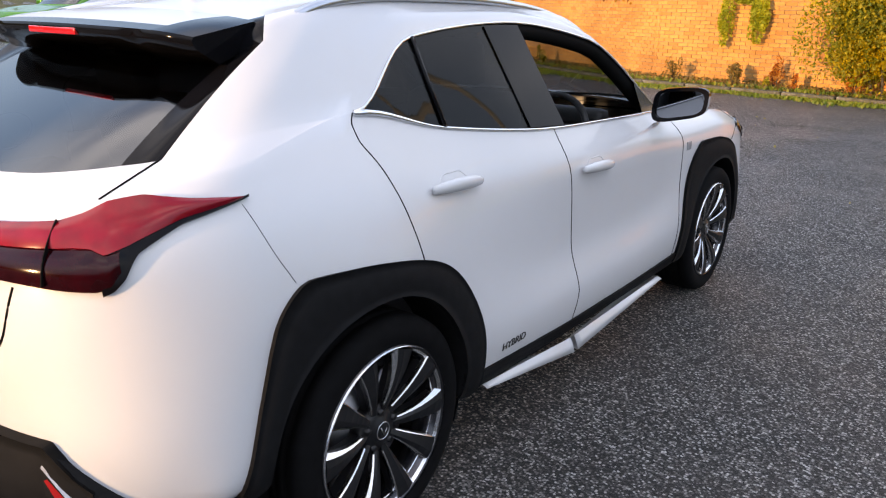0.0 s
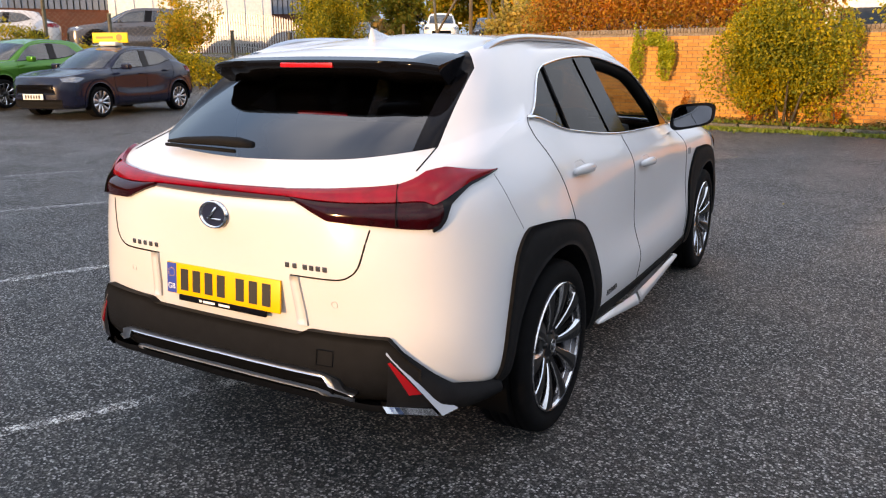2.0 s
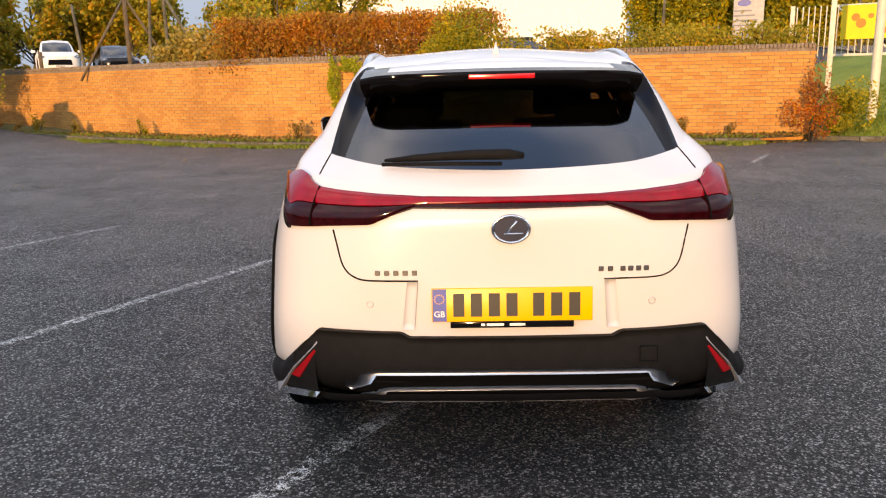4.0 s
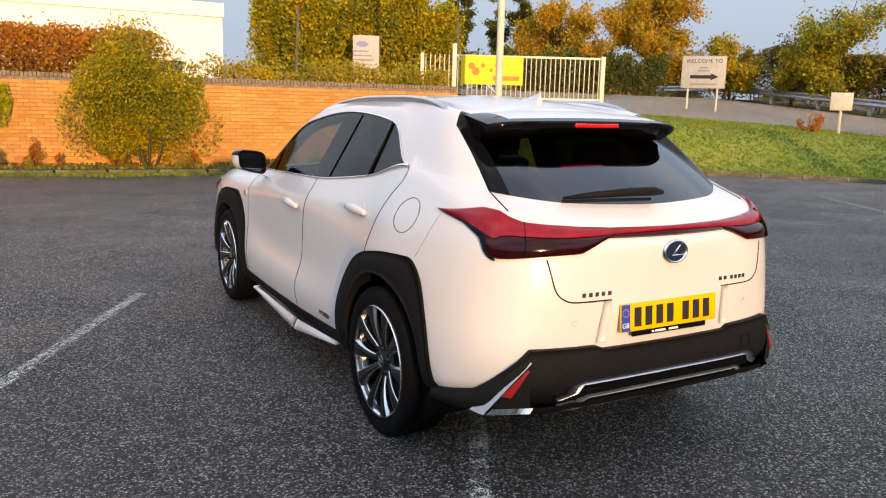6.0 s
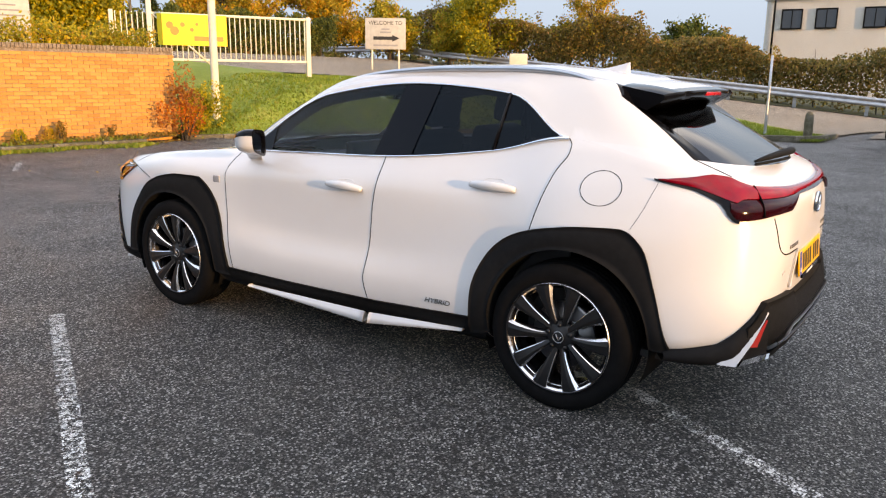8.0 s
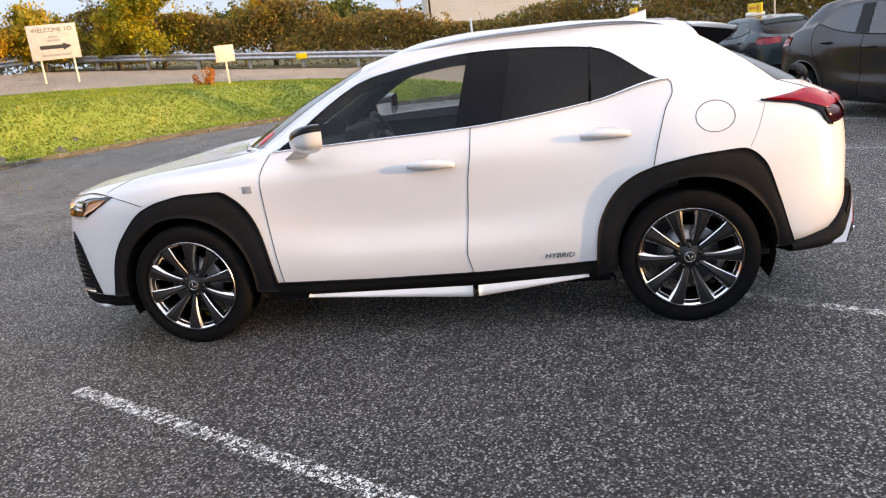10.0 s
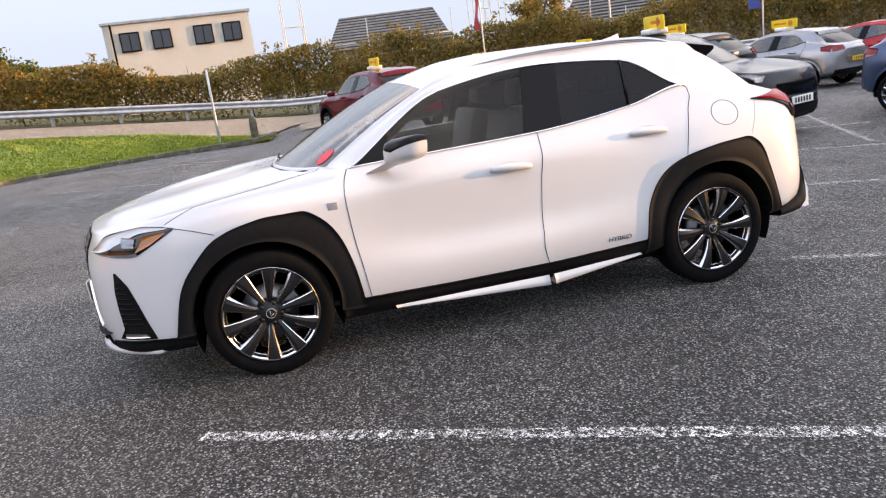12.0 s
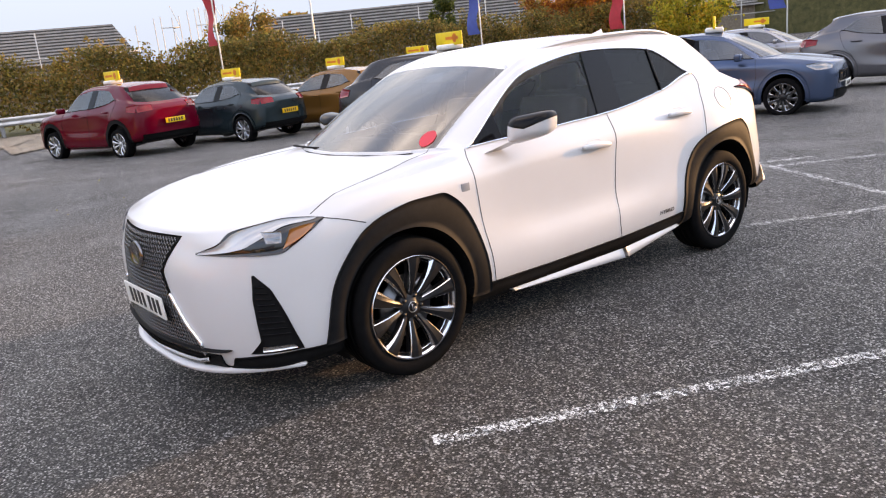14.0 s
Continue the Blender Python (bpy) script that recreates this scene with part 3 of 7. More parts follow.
    # door handles with finger scoops
    for y0, z0 in ((-0.083, 0.884), (-0.950, 0.954)):
        p, n = side_hit(s, y0, z0)
        g = Matrix.Translation(p) @ Matrix.Rotation(radians(-2 * s if y0 < -0.5 else -3 * s), 4, "X")
        pts = [(s * (0.012 + 0.015 * math.sin(math.pi * t) ** 0.5), 0.125 - 0.25 * t, 0.006 * math.sin(math.pi * t)) for t in np.linspace(0.02, 0.98, 16)]
        h = part("door_handle", mesh("door_handle", *tube(pts, [0.008 + 0.009 * math.sin(math.pi * min(1, t * 1.2)) ** 0.6 for t in np.linspace(0.02, 0.83, 16)], 8, flat=1.3), M_WHITE), car, "body-coloured door handle", at=g)
        cpart("handle_scoop", seam(hit, [(y0 + 0.075, z0 + 0.012), (y0 + 0.04, z0 + 0.034), (y0 - 0.03, z0 + 0.034), (y0 - 0.07, z0 + 0.01)], 0.002), M_WHITE)
    # rear lamp, wrapped round the corner of the tail
    cs = [0.62, 0.9, 1.3, 2.0, 2.3, 2.55, 2.75, 3.0, 3.5, 4.0]
    lamp = cpart("rear_lamp", gpatch(s, cs, [4.70, 4.75, 4.80, 4.80, 4.88, 5.0, 5.0, 4.98, 4.78, 4.60],
                                     [4.48, 4.42, 4.38, 4.36, 4.35, 4.31, 4.20, 4.27, 4.50, 4.57], 60, 6, 0.014, 0.02, 0.008), M_REDLENS, "red rear lamp lens")
    part("rear_lamp_lower", mesh("rear_lamp_lower", *gpatch(s, [0.72, 0.95, 1.15, 2.0, 2.6, 2.78, 2.92], [4.46, 4.42, 4.385, 4.355, 4.31, 4.21, 4.24], [4.40, 4.12, 3.92, 3.84, 3.79, 3.82, 3.97], 44, 4, 0.010, 0.02, 0.008), M_REDDARK), lamp, "dark smoked lower lamp")
    part("rear_lamp_edge", mesh("rear_lamp_edge", *gpatch(s, [2.66, 2.80, 2.96, 3.12, 3.5, 4.06], [4.33, 4.32, 4.36, 4.43, 4.555, 4.605], [3.74, 3.78, 3.90, 4.16, 4.43, 4.57], 40, 3, 0.011, 0.02), M_BLACKGLOSS), lamp, "gloss black lamp edge")
    part("lamp_gap", mesh("lamp_gap", *gpatch(s, [1.990, 2.0], [4.79, 4.79], [3.87, 3.87], 2, 10, 0.0225, 0.0), M_GAP), lamp)

# rear lamp bar and tail
rh = lambda u, v: end_hit(-1, u, v)
for s in (1, -1):
    cpart("panel_gap", seam(rh, [(s * 0.575, 0.90), (s * 0.565, 0.86), (s * 0.545, 0.785), (s * 0.52, 0.755), (s * 0.47, 0.738), (s * 0.30, 0.735)], 0.003), M_GAP)
    cpart("panel_gap", seam(rh, [(s * 0.622, 1.120), (s * 0.632, 1.09), (s * 0.640, 1.062)], 0.003), M_GAP)
for s in (1, -1):
    cpart("rear_lamp_bar", gpatch(s, [0, 0.63], [4.68, 4.71], [4.51, 4.48], 20, 4, 0.014, 0.02, 0.008), M_REDLENS, "thin red light bar across the tailgate")
    cpart("rear_lamp_bar_edge", gpatch(s, [0, 0.75], [4.50, 4.46], [4.36, 4.38], 20, 2, 0.010, 0.02), M_REDDARK)
for s in (1, -1):
    cpart("rear_pillar_panel", one_side(ZONES["rear_pillar_panel"], s), M_BLACKGLOSS, "gloss black panel beside the rear window")
# roof-end spoiler: white roof end, black lip, deep black underside
n = 40
HW = 0.530
tops, lips, unders = [], [], []
for i in range(n + 1):
    x = -HW + 2 * HW * i / n
    e = abs(x) / HW
    k = max(0.0, (e - 0.80) / 0.20) ** 2
    step = 0.014 * (1 - abs(min(1, max(0, (e - 0.60) / 0.12)) * 2 - 1))
    zr, yr = 1.398 - 0.010 * e * e - 0.010 * k, -1.675 + 0.035 * e * e + 0.03 * k
    yf, zf = -1.44 + 0.02 * e, 1.440 - 0.026 * e ** 2.2
    rows = []
    for q in range(6):
        t = q / 5
        rows.append((x, yf + (yr - yf) * t, zf + (zr - zf) * t + 0.006 * math.sin(math.pi * t) * (1 - k)))
    tops.append(rows)
    lips.append([rows[-1], (x, yr - 0.005 + step, zr - 0.010), (x, yr + step, zr - 0.022)])
    zb = 1.326 - 0.016 * min(1, max(0, (e - 0.45) / 0.2))
    unders.append([lips[-1][-1], (x, yr + 0.014, zr - 0.034), (x * 0.99, -1.550 + 0.015 * e ** 2, zb), (x * 0.98, -1.48, zb + 0.02)])


def strip(rows, lo=0, hi=None):
    rows = rows[lo:hi]
    m = len(rows[0])
    return [p for r in rows for p in r], [(i * m + q, i * m + q + 1, (i + 1) * m + q + 1, (i + 1) * m + q) for i in range(len(rows) - 1) for q in range(m - 1)]


ends = ([p for p in tops[0]] + lips[0][1:] + unders[0][1:], [tuple(range(11))]), ([p for p in tops[-1]] + lips[-1][1:] + unders[-1][1:], [tuple(range(10, -1, -1))])
spoiler = cpart("spoiler", join(strip([[p for p in r[4:]] for r in tops], 4, -4), strip(tops, 0, 5), strip(tops, n - 4), strip(lips), strip(unders), *ends), M_BLACKGLOSS, "gloss black roof-end spoiler")
cpart("roof_end", strip([[p for p in r[:5]] for r in tops], 4, -4), M_WHITE, "white painted roof end")
part("brake_light", mesh("brake_light", *bevel_box(-0.122, 0.122, -1.680, -1.65, 1.370, 1.388, 0.003), M_REDBRIGHT), spoiler, "red high-level brake light")
# rear wiper
wip = cpart("rear_wiper", join(tube([(0.05, -2.035, 1.122), (0.0, -2.045, 1.128), (-0.12, -2.04, 1.128), (-0.30, -2.01, 1.118), (-0.41, -1.985, 1.108)], [0.016, 0.026, 0.024, 0.018, 0.008], 8, flat=0.7), tube([(-0.02, -2.05, 1.098), (-0.2, -2.04, 1.100), (-0.42, -1.99, 1.096)], 0.007, 5)), M_PLASTIC, "black rear wiper at rest")
# fin and rails
V = []
for i in range(9):
    t = i / 8
    h = 0.072 * t ** 1.2
    V += [(-0.028 * (1 - 0.4 * t), -1.08 - 0.17 * t, 1.478 - 0.022 * t), (0, -1.08 - 0.17 * t, 1.490 - 0.022 * t + h * 0.8), (0.028 * (1 - 0.4 * t), -1.08 - 0.17 * t, 1.478 - 0.022 * t)]
cpart("roof_fin", (V, [(i * 3 + q, i * 3 + q + 1, i * 3 + q + 4, i * 3 + q + 3) for i in range(8) for q in range(2)] + [(24, 25, 26)]), M_WHITE, "white shark-fin aerial")
for s in (1, -1):
    pts = [(s * (0.540 + 0.05 * max(0, y)), y, z) for y, z in resample([(0.16, 1.40), (0.06, 1.432), (-0.15, 1.462), (-0.5, 1.482), (-0.85, 1.484), (-1.08, 1.474), (-1.22, 1.452), (-1.32, 1.418)], 40, True)]
    cpart("roof_rail", tube(pts, 0.017, 8, flat=0.8), M_SATIN, "silver roof rail")
# tail: bumper, trims, plate, badges
top = [(-0.72, 0.470), (-0.635, 0.566), (-0.36, 0.562), (-0.330, 0.546), (0.330, 0.546), (0.36, 0.562), (0.635, 0.566), (0.72, 0.470)]
bumper = cpart("rear_bumper", patch(rh, top, [(-0.72, 0.340), (-0.62, 0.330), (-0.48, 0.322), (0.48, 0.322), (0.62, 0.330), (0.72, 0.340)], 110, 10, 0.028, 0.03, bulge=0.012), M_PLASTIC, "black plastic rear bumper")
for s in (1, -1):
    ct = resample([(0.868, -1.795, 0.355), (0.855, -1.87, 0.370), (0.828, -1.95, 0.386), (0.802, -1.995, 0.398), (0.765, -2.045, 0.440), (0.705, -2.100, 0.505), (0.640, -2.132, 0.562)], 26)
    cb = resample([(0.872, -1.795, 0.312), (0.860, -1.87, 0.314), (0.838, -1.95, 0.317), (0.812, -1.998, 0.320), (0.784, -2.052, 0.322), (0.730, -2.105, 0.322), (0.640, -2.150, 0.322)], 26)
    rows = [[tuple((a * (1 - t) + b * t + np.array((0.012, -0.010, 0)) * math.sin(math.pi * t)) * (s, 1, 1)) for t in np.linspace(0, 1, 6)] for a, b in zip(ct, cb)]
    rows = [[tuple(np.array(r[0]) - (s * 0.03, -0.03, 0))] + r + [tuple(np.array(r[-1]) - (s * 0.10, -0.06, 0))] for r in rows]
    part("bumper_corner", mesh("bumper_corner", *strip(rows), M_PLASTIC), bumper)

    def plate_on(outer, inner, depth=0.03):
        """A thin tapered plate between two edges, with its sides turned in."""
        o, q = resample(outer, 10), resample(inner, 10)
        back = np.array((-0.7, 0.7, 0)) * depth
        return strip([[tuple((p + d) * (s, 1, 1)) for p, d in ((a, back), (a, 0), (b, 0), (b, back))] for a, b in zip(o, q)])

    part("corner_trim", mesh("corner_trim", *plate_on([(0.645, -2.140, 0.532), (0.732, -2.094, 0.434), (0.820, -2.004, 0.326)], [(0.643, -2.146, 0.522), (0.740, -2.116, 0.418), (0.800, -2.070, 0.323)]), M_TRIMSILVER, False), bumper, "silver corner trim")
    part("reflector", mesh("reflector", *plate_on([(0.656, -2.142, 0.498), (0.746, -2.106, 0.398)], [(0.650, -2.146, 0.494), (0.715, -2.128, 0.395)]), M_REFLECT, False), bumper, "red reflector")
    part("corner_blade", mesh("corner_blade", *plate_on([(0.776, -2.092, 0.350), (0.640, -2.164, 0.356)], [(0.795, -2.080, 0.325), (0.655, -2.164, 0.336)], 0.04), M_CHROME, False), bumper, "chrome blade under the reflector")
part("bumper_slot", mesh("bumper_slot", *patch(rh, [(-0.47, 0.428), (0, 0.436), (0.47, 0.428)], [(-0.43, 0.352), (0, 0.352), (0.43, 0.352)], 40, 3, 0.042, 0.01), M_GAP), bumper)
V = []
for x in np.linspace(-0.74, 0.74, 41):
    y = float(np.interp(abs(x), [0, 0.40, 0.60, 0.74], [-2.196, -2.186, -2.158, -2.098]))
    z = 0.318 if abs(x) > 0.5 else 0.324
    V.append([(x, y, z + 0.030), (x, y + 0.004, z + 0.006), (x * 0.99, y + 0.025, z - 0.006), (x * 0.96, y + 0.16, z - 0.008)])
part("bumper_valance", mesh("bumper_valance", *strip(V), M_PLASTIC), bumper, "black lower edge of the bumper")
for zz, w, h, mat in ((0.442, 0.47, 0.016, M_SATIN), (0.398, 0.43, 0.009, M_STRIP), (0.370, 0.41, 0.026, M_STRIP)):
    part("bumper_trim", mesh("bumper_trim", *patch(rh, [(-w - 0.07, zz - 0.035), (-w + 0.03, zz), (0, zz + 0.004), (w - 0.03, zz), (w + 0.07, zz - 0.035)], [(-w - 0.05, zz - h - 0.035), (-w + 0.03, zz - h), (0, zz - h + 0.004), (w - 0.03, zz - h), (w + 0.05, zz - h - 0.035)], 60, 2, 0.050, 0.02), mat), bumper, "silver bumper trim strip")
part("towing_cover", mesh("towing_cover", *seam(rh, [(0.412, 0.51), (0.468, 0.51), (0.468, 0.462), (0.412, 0.462), (0.412, 0.51)], 0.0015, 40, 0.043, False), M_GAP), bumper)
for s in (1, -1):
    cpart("parking_sensor", seam(rh, [(s * 0.46 + 0.011 * math.cos(a), 0.655 + 0.011 * math.sin(a)) for a in np.linspace(0, 6.283, 16)], 0.0012, 20, 0, False), M_SATIN)
    cpart("plate_recess", patch(rh, [(s * 0.335, 0.735), (s * 0.355, 0.57)], [(s * 0.30, 0.735), (s * 0.315, 0.57)], 8, 2, 0.008, 0.01), M_WHITE)
p, _n = end_hit(-1, 0, 0.655)


def number_plate(parent, at, mat, eu=True):
    pl = part("number_plate", mesh("number_plate", *bevel_box(-0.26, 0.26, -0.004, 0.004, -0.0555, 0.0555, 0.003), mat), parent, "number plate with black characters", at=at)
    for x in (-0.19, -0.133, -0.075, -0.018, 0.068, 0.126, 0.184):
        part("character_bar", mesh("character_bar", *box(x, x + 0.036, -0.0055, -0.0035, -0.038, 0.038), M_INK, False), pl)
    if eu:
        part("blue_band", mesh("blue_band", *box(-0.257, -0.212, -0.0052, -0.003, -0.053, 0.053), M_BLUE, False), pl, "blue band with a ring of stars")
    return pl


tilt = pose(0.003, p.y - 0.010, 0.656, -5)
plate = number_plate(car, tilt, M_YELLOW)
stars = [lathe([(0, 0.0), (0.0022, 0.0)], 5, "z") for _ in range(12)]
part("stars", mesh("stars", *join(*[moved(c, pose(-0.235 + 0.015 * math.cos(a), -0.0056, 0.02 + 0.015 * math.sin(a), 90)) for c, a in zip(stars, np.arange(12) * math.pi / 6)]), M_YELLOW), plate)
part("plate_frame", mesh("plate_frame", *bevel_box(-0.20, 0.20, -0.006, 0.004, -0.076, -0.054, 0.003), M_BLACKGLOSS), plate, "black strip under the plate")
for x, w in ((-0.10, 0.012), (-0.082, 0.055), (-0.008, 0.05)):
    part("text_bar", mesh("text_bar", *box(x, x + w, -0.0072, -0.005, -0.069, -0.061), M_PLATEWHITE, False), plate)


def words(name, body, size, mat, parent, at, extrude=0.0012, shear=0.0, stretch=1.0):
    """Raised letters in the built-in font, as a mesh."""
    cu = bpy.data.curves.new(name, "FONT")
    cu.body, cu.size, cu.extrude, cu.shear = body, size, extrude, shear
    cu.align_x, cu.align_y = "CENTER", "CENTER"
    tmp = bpy.data.objects.new(name, cu)
    me = bpy.data.meshes.new_from_object(tmp)
    bpy.data.objects.remove(tmp)
    me.transform(Matrix.Diagonal((stretch, 1, 1, 1)))
    me.materials.clear()
    me.materials.append(mat)
    return part(name, me, parent, at=at)


words("country_letters", "GB", 0.028, M_PLATEWHITE, plate, pose(-0.235, -0.0056, -0.030, 90), 0.0004)
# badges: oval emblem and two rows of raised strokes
p, _n = end_hit(-1, 0, 0.905)
em = cpart("emblem", moved(lathe([(0.050, 0.0), (0.055, 0.008), (0.061, 0.008), (0.064, 0.0)], 40, "z"), pose(0, p.y - 0.004, 0.905, 88) @ Matrix.Diagonal((1.0, 0.74, 1, 1))), M_CHROME, "oval chrome emblem")
part("emblem_plate", mesh("emblem_plate", *moved(lathe([(0.0, 0.003), (0.056, 0.003)], 40, "z"), pose(0, p.y - 0.004, 0.905, 88) @ Matrix.Diagonal((1.0, 0.74, 1, 1))), simple("emblem_blue_black", (0.008, 0.016, 0.04), 0.35, spec=0.25)), em)
part("emblem_stroke", mesh("emblem_stroke", *moved(join(tube([(0.018, 0.036, 0.007), (-0.016, -0.016, 0.007)], 0.005, 5), tube([(-0.022, -0.018, 0.007), (0.038, -0.018, 0.007)], 0.005, 5)), pose(0, p.y - 0.004, 0.905, 88) @ Matrix.Diagonal((1.0, 0.74, 1, 1))), M_CHROME), em)
for xs, zz in (((-0.43, -0.40, -0.37, -0.34, -0.31), 0.763), ((0.29, 0.32, 0.36, 0.385, 0.41, 0.435), 0.768)):
    for x in xs:
        q, _n = end_hit(-1, x, zz)
        cpart("badge_bar", bevel_box(x - 0.009, x + 0.008, q.y - 0.003, q.y + 0.002, zz - 0.0085, zz + 0.0085, 0.0015, 1), M_BADGE, "small silver badge bar", smooth=False)
for s in (1, -1):
    p, n = side_hit(s, -0.69, 0.378)
    words("lettering", "HYBRID", 0.034, M_INK, car, Matrix.Translation(p + n * 0.002) @ Matrix.Rotation(radians(90 * s), 4, "Z") @ Matrix.Rotation(radians(87), 4, "X"), 0.001, 0.25, 1.25)
    p, n = side_hit(s, 0.915, 0.838)
    part("side_badge", mesh("side_badge", *bevel_box(-0.003, 0.003, -0.027, 0.027, -0.020, 0.020, 0.002), M_TRIMSILVER), car, "small silver badge on the wing", at=Matrix.Translation(p))

# ---- the nose ----
fh = lambda u, v: end_hit(1, u, v)
edge = [(0.37, 0.825), (0.30, 0.73), (0.255, 0.66), (0.29, 0.56), (0.38, 0.43), (0.455, 0.335), (0.46, 0.285)]
zs = [z for _, z in edge]
grille = cpart("grille", patch(fh, edge, [(-x, z) for x, z in edge], 40, 24, 0.004, 0.02), M_GAP, "black spindle grille with a mesh pattern")
bars = []
wid = lambda z: float(np.interp(-z, [-q for q in zs], [x for x, _ in edge]))
for k in range(27):
    z = 0.805 - k * 0.0195
    w = wid(z) - 0.012
    pts = []
    n = int(w / 0.022)
    for i in range(-2 * n, 2 * n + 1):
        x = i * w / (2 * n)
        q, nn = end_hit(1, x, z + (0.008 if (i + k) % 2 else -0.008))
        pts.append(q + nn * 0.007)
    bars.append(tube(pts, 0.0042, 4))
part("grille_mesh", mesh("grille_mesh", *join(*bars), simple("dark_grille_chrome", (0.16, 0.165, 0.17), 0.25, 0.7)), grille, "dark wavy grille mesh")
for s in (1, -1):
    hit = lambda u, v, s=s: side_hit(s, u, v)
    part("grille_frame", mesh("grille_frame", *seam(fh, [(s * x, z) for x, z in edge[3:]], 0.012, 40, 0.004), M_CHROME), grille, "chrome lower grille edge")
    lamp = cpart("headlamp", patch(hit, [(1.712, 0.858), (1.78, 0.870), (1.86, 0.876), (1.96, 0.864), (2.058, 0.842), (2.11, 0.80), (2.165, 0.758)], [(1.715, 0.851), (1.80, 0.805), (1.865, 0.770), (1.932, 0.742), (2.00, 0.745), (2.072, 0.752), (2.165, 0.752)], 34, 6, 0.005, 0.02, True, 0.004), simple("lamp_smoked", (0.015, 0.015, 0.017), 0.06, 0.2, 0.3, 30, coat=0.5), "slim headlamp with smoked lens")
    part("light_strip", mesh("light_strip", *patch(hit, [(1.74, 0.860), (1.86, 0.870), (1.96, 0.857), (2.055, 0.832), (2.11, 0.792), (2.16, 0.756)], [(1.755, 0.853), (1.86, 0.848), (1.96, 0.818), (2.055, 0.780), (2.11, 0.764), (2.16, 0.753)], 24, 2, 0.012, 0.01, True), M_LAMPWHITE), lamp, "silver daytime light strip")
    part("amber_indicator", mesh("amber_indicator", *patch(hit, [(1.755, 0.842), (1.81, 0.840), (1.867, 0.831)], [(1.757, 0.838), (1.825, 0.798), (1.915, 0.760)], 14, 3, 0.011, 0.01, True), M_AMBER), lamp, "amber indicator")
    part("projector", mesh("projector", *patch(hit, [(1.90, 0.828), (1.97, 0.832)], [(1.915, 0.785), (1.97, 0.79)], 8, 3, 0.012, 0.01, False, 0.006), M_LAMP), lamp)
    vent = cpart("corner_vent", patch(hit, [(2.040, 0.668), (1.990, 0.600), (1.955, 0.50), (1.925, 0.40), (1.895, 0.312)], [(2.046, 0.664), (2.058, 0.56), (2.056, 0.45), (2.050, 0.37), (2.085, 0.312)], 30, 5, 0.006, 0.02), M_PLASTIC, "black corner vent with ribs")
    for k in range(9):
        z = 0.62 - k * 0.027
        part("vent_rib", mesh("vent_rib", *seam(hit, [(float(np.interp(-z, [-0.62, -0.31], [2.01, 1.91])), z - 0.008), (2.045, z)], 0.004, 6, 0.010, False), M_BLACKGLOSS), vent)
    part("fog_lamp", mesh("fog_lamp", *patch(hit, [(1.935, 0.345), (2.045, 0.35)], [(1.92, 0.325), (2.045, 0.325)], 10, 2, 0.016, 0.01), M_CHROME), vent, "chrome fog lamp strip")
    cpart("nose_skirt", patch(hit, [(1.715, 0.300), (1.92, 0.306), (2.06, 0.302), (2.13, 0.29)], [(1.715, 0.23), (1.92, 0.225), (2.06, 0.225), (2.13, 0.225)], 24, 4, 0.010, 0.02), M_PLASTIC)
cpart("nose_skirt", patch(fh, [(-0.56, 0.30), (0, 0.275), (0.56, 0.30)], [(-0.56, 0.215), (0, 0.21), (0.56, 0.215)], 40, 4, 0.010, 0.02), M_PLASTIC, "black lower bumper skirt")
cpart("nose_trim", patch(fh, [(-0.50, 0.292), (-0.42, 0.272), (0, 0.262), (0.42, 0.272), (0.50, 0.292)], [(-0.49, 0.272), (-0.42, 0.250), (0, 0.240), (0.42, 0.250), (0.49, 0.272)], 50, 2, 0.022, 0.02), M_CHROME, "silver strip under the grille")
n = 48
V = []
for i in range(n + 1):
    a = -1 + 2 * i / n
    x = 0.83 * a
    y = 2.265 - 0.36 * abs(a) ** 3.2
    w = 0.05 + 0.02 * math.sin(math.pi * min(1, abs(a) * 1.2))
    z = 0.205 + 0.022 * abs(a) ** 4
    h = 0.014 + 0.02 * max(0, abs(a) - 0.4) * (1 - abs(a)) * 4
    V += [(x, y, z), (x * 0.995, y - 0.005, z + h), (x * 0.94, y - w, z + h), (x * 0.94, y - w, z - 0.008)]
cpart("nose_lip", (V, [(i * 4 + q, i * 4 + (q + 1) % 4, i * 4 + 4 + (q + 1) % 4, i * 4 + 4 + q) for i in range(n) for q in range(4)] + [(3, 2, 1, 0), (n * 4, n * 4 + 1, n * 4 + 2, n * 4 + 3)]), M_WHITE, "white lower lip of the front bumper")
p, _n = end_hit(1, 0, 0.47)
number_plate(car, pose(0, p.y + 0.016, 0.488, 4, 0, 180), M_PLATEWHITE, False)
p, _n = end_hit(1, 0, 0.665)
cpart("front_emblem", moved(lathe([(0.0, 0.004), (0.06, 0.004), (0.07, 0.012), (0.08, 0.0)], 36, "z"), pose(0, p.y + 0.006, 0.715, -84) @ Matrix.Diagonal((1.05, 0.78, 1, 1))), simple("emblem_dark", (0.20, 0.20, 0.21), 0.15, 0.9), "oval dark emblem")
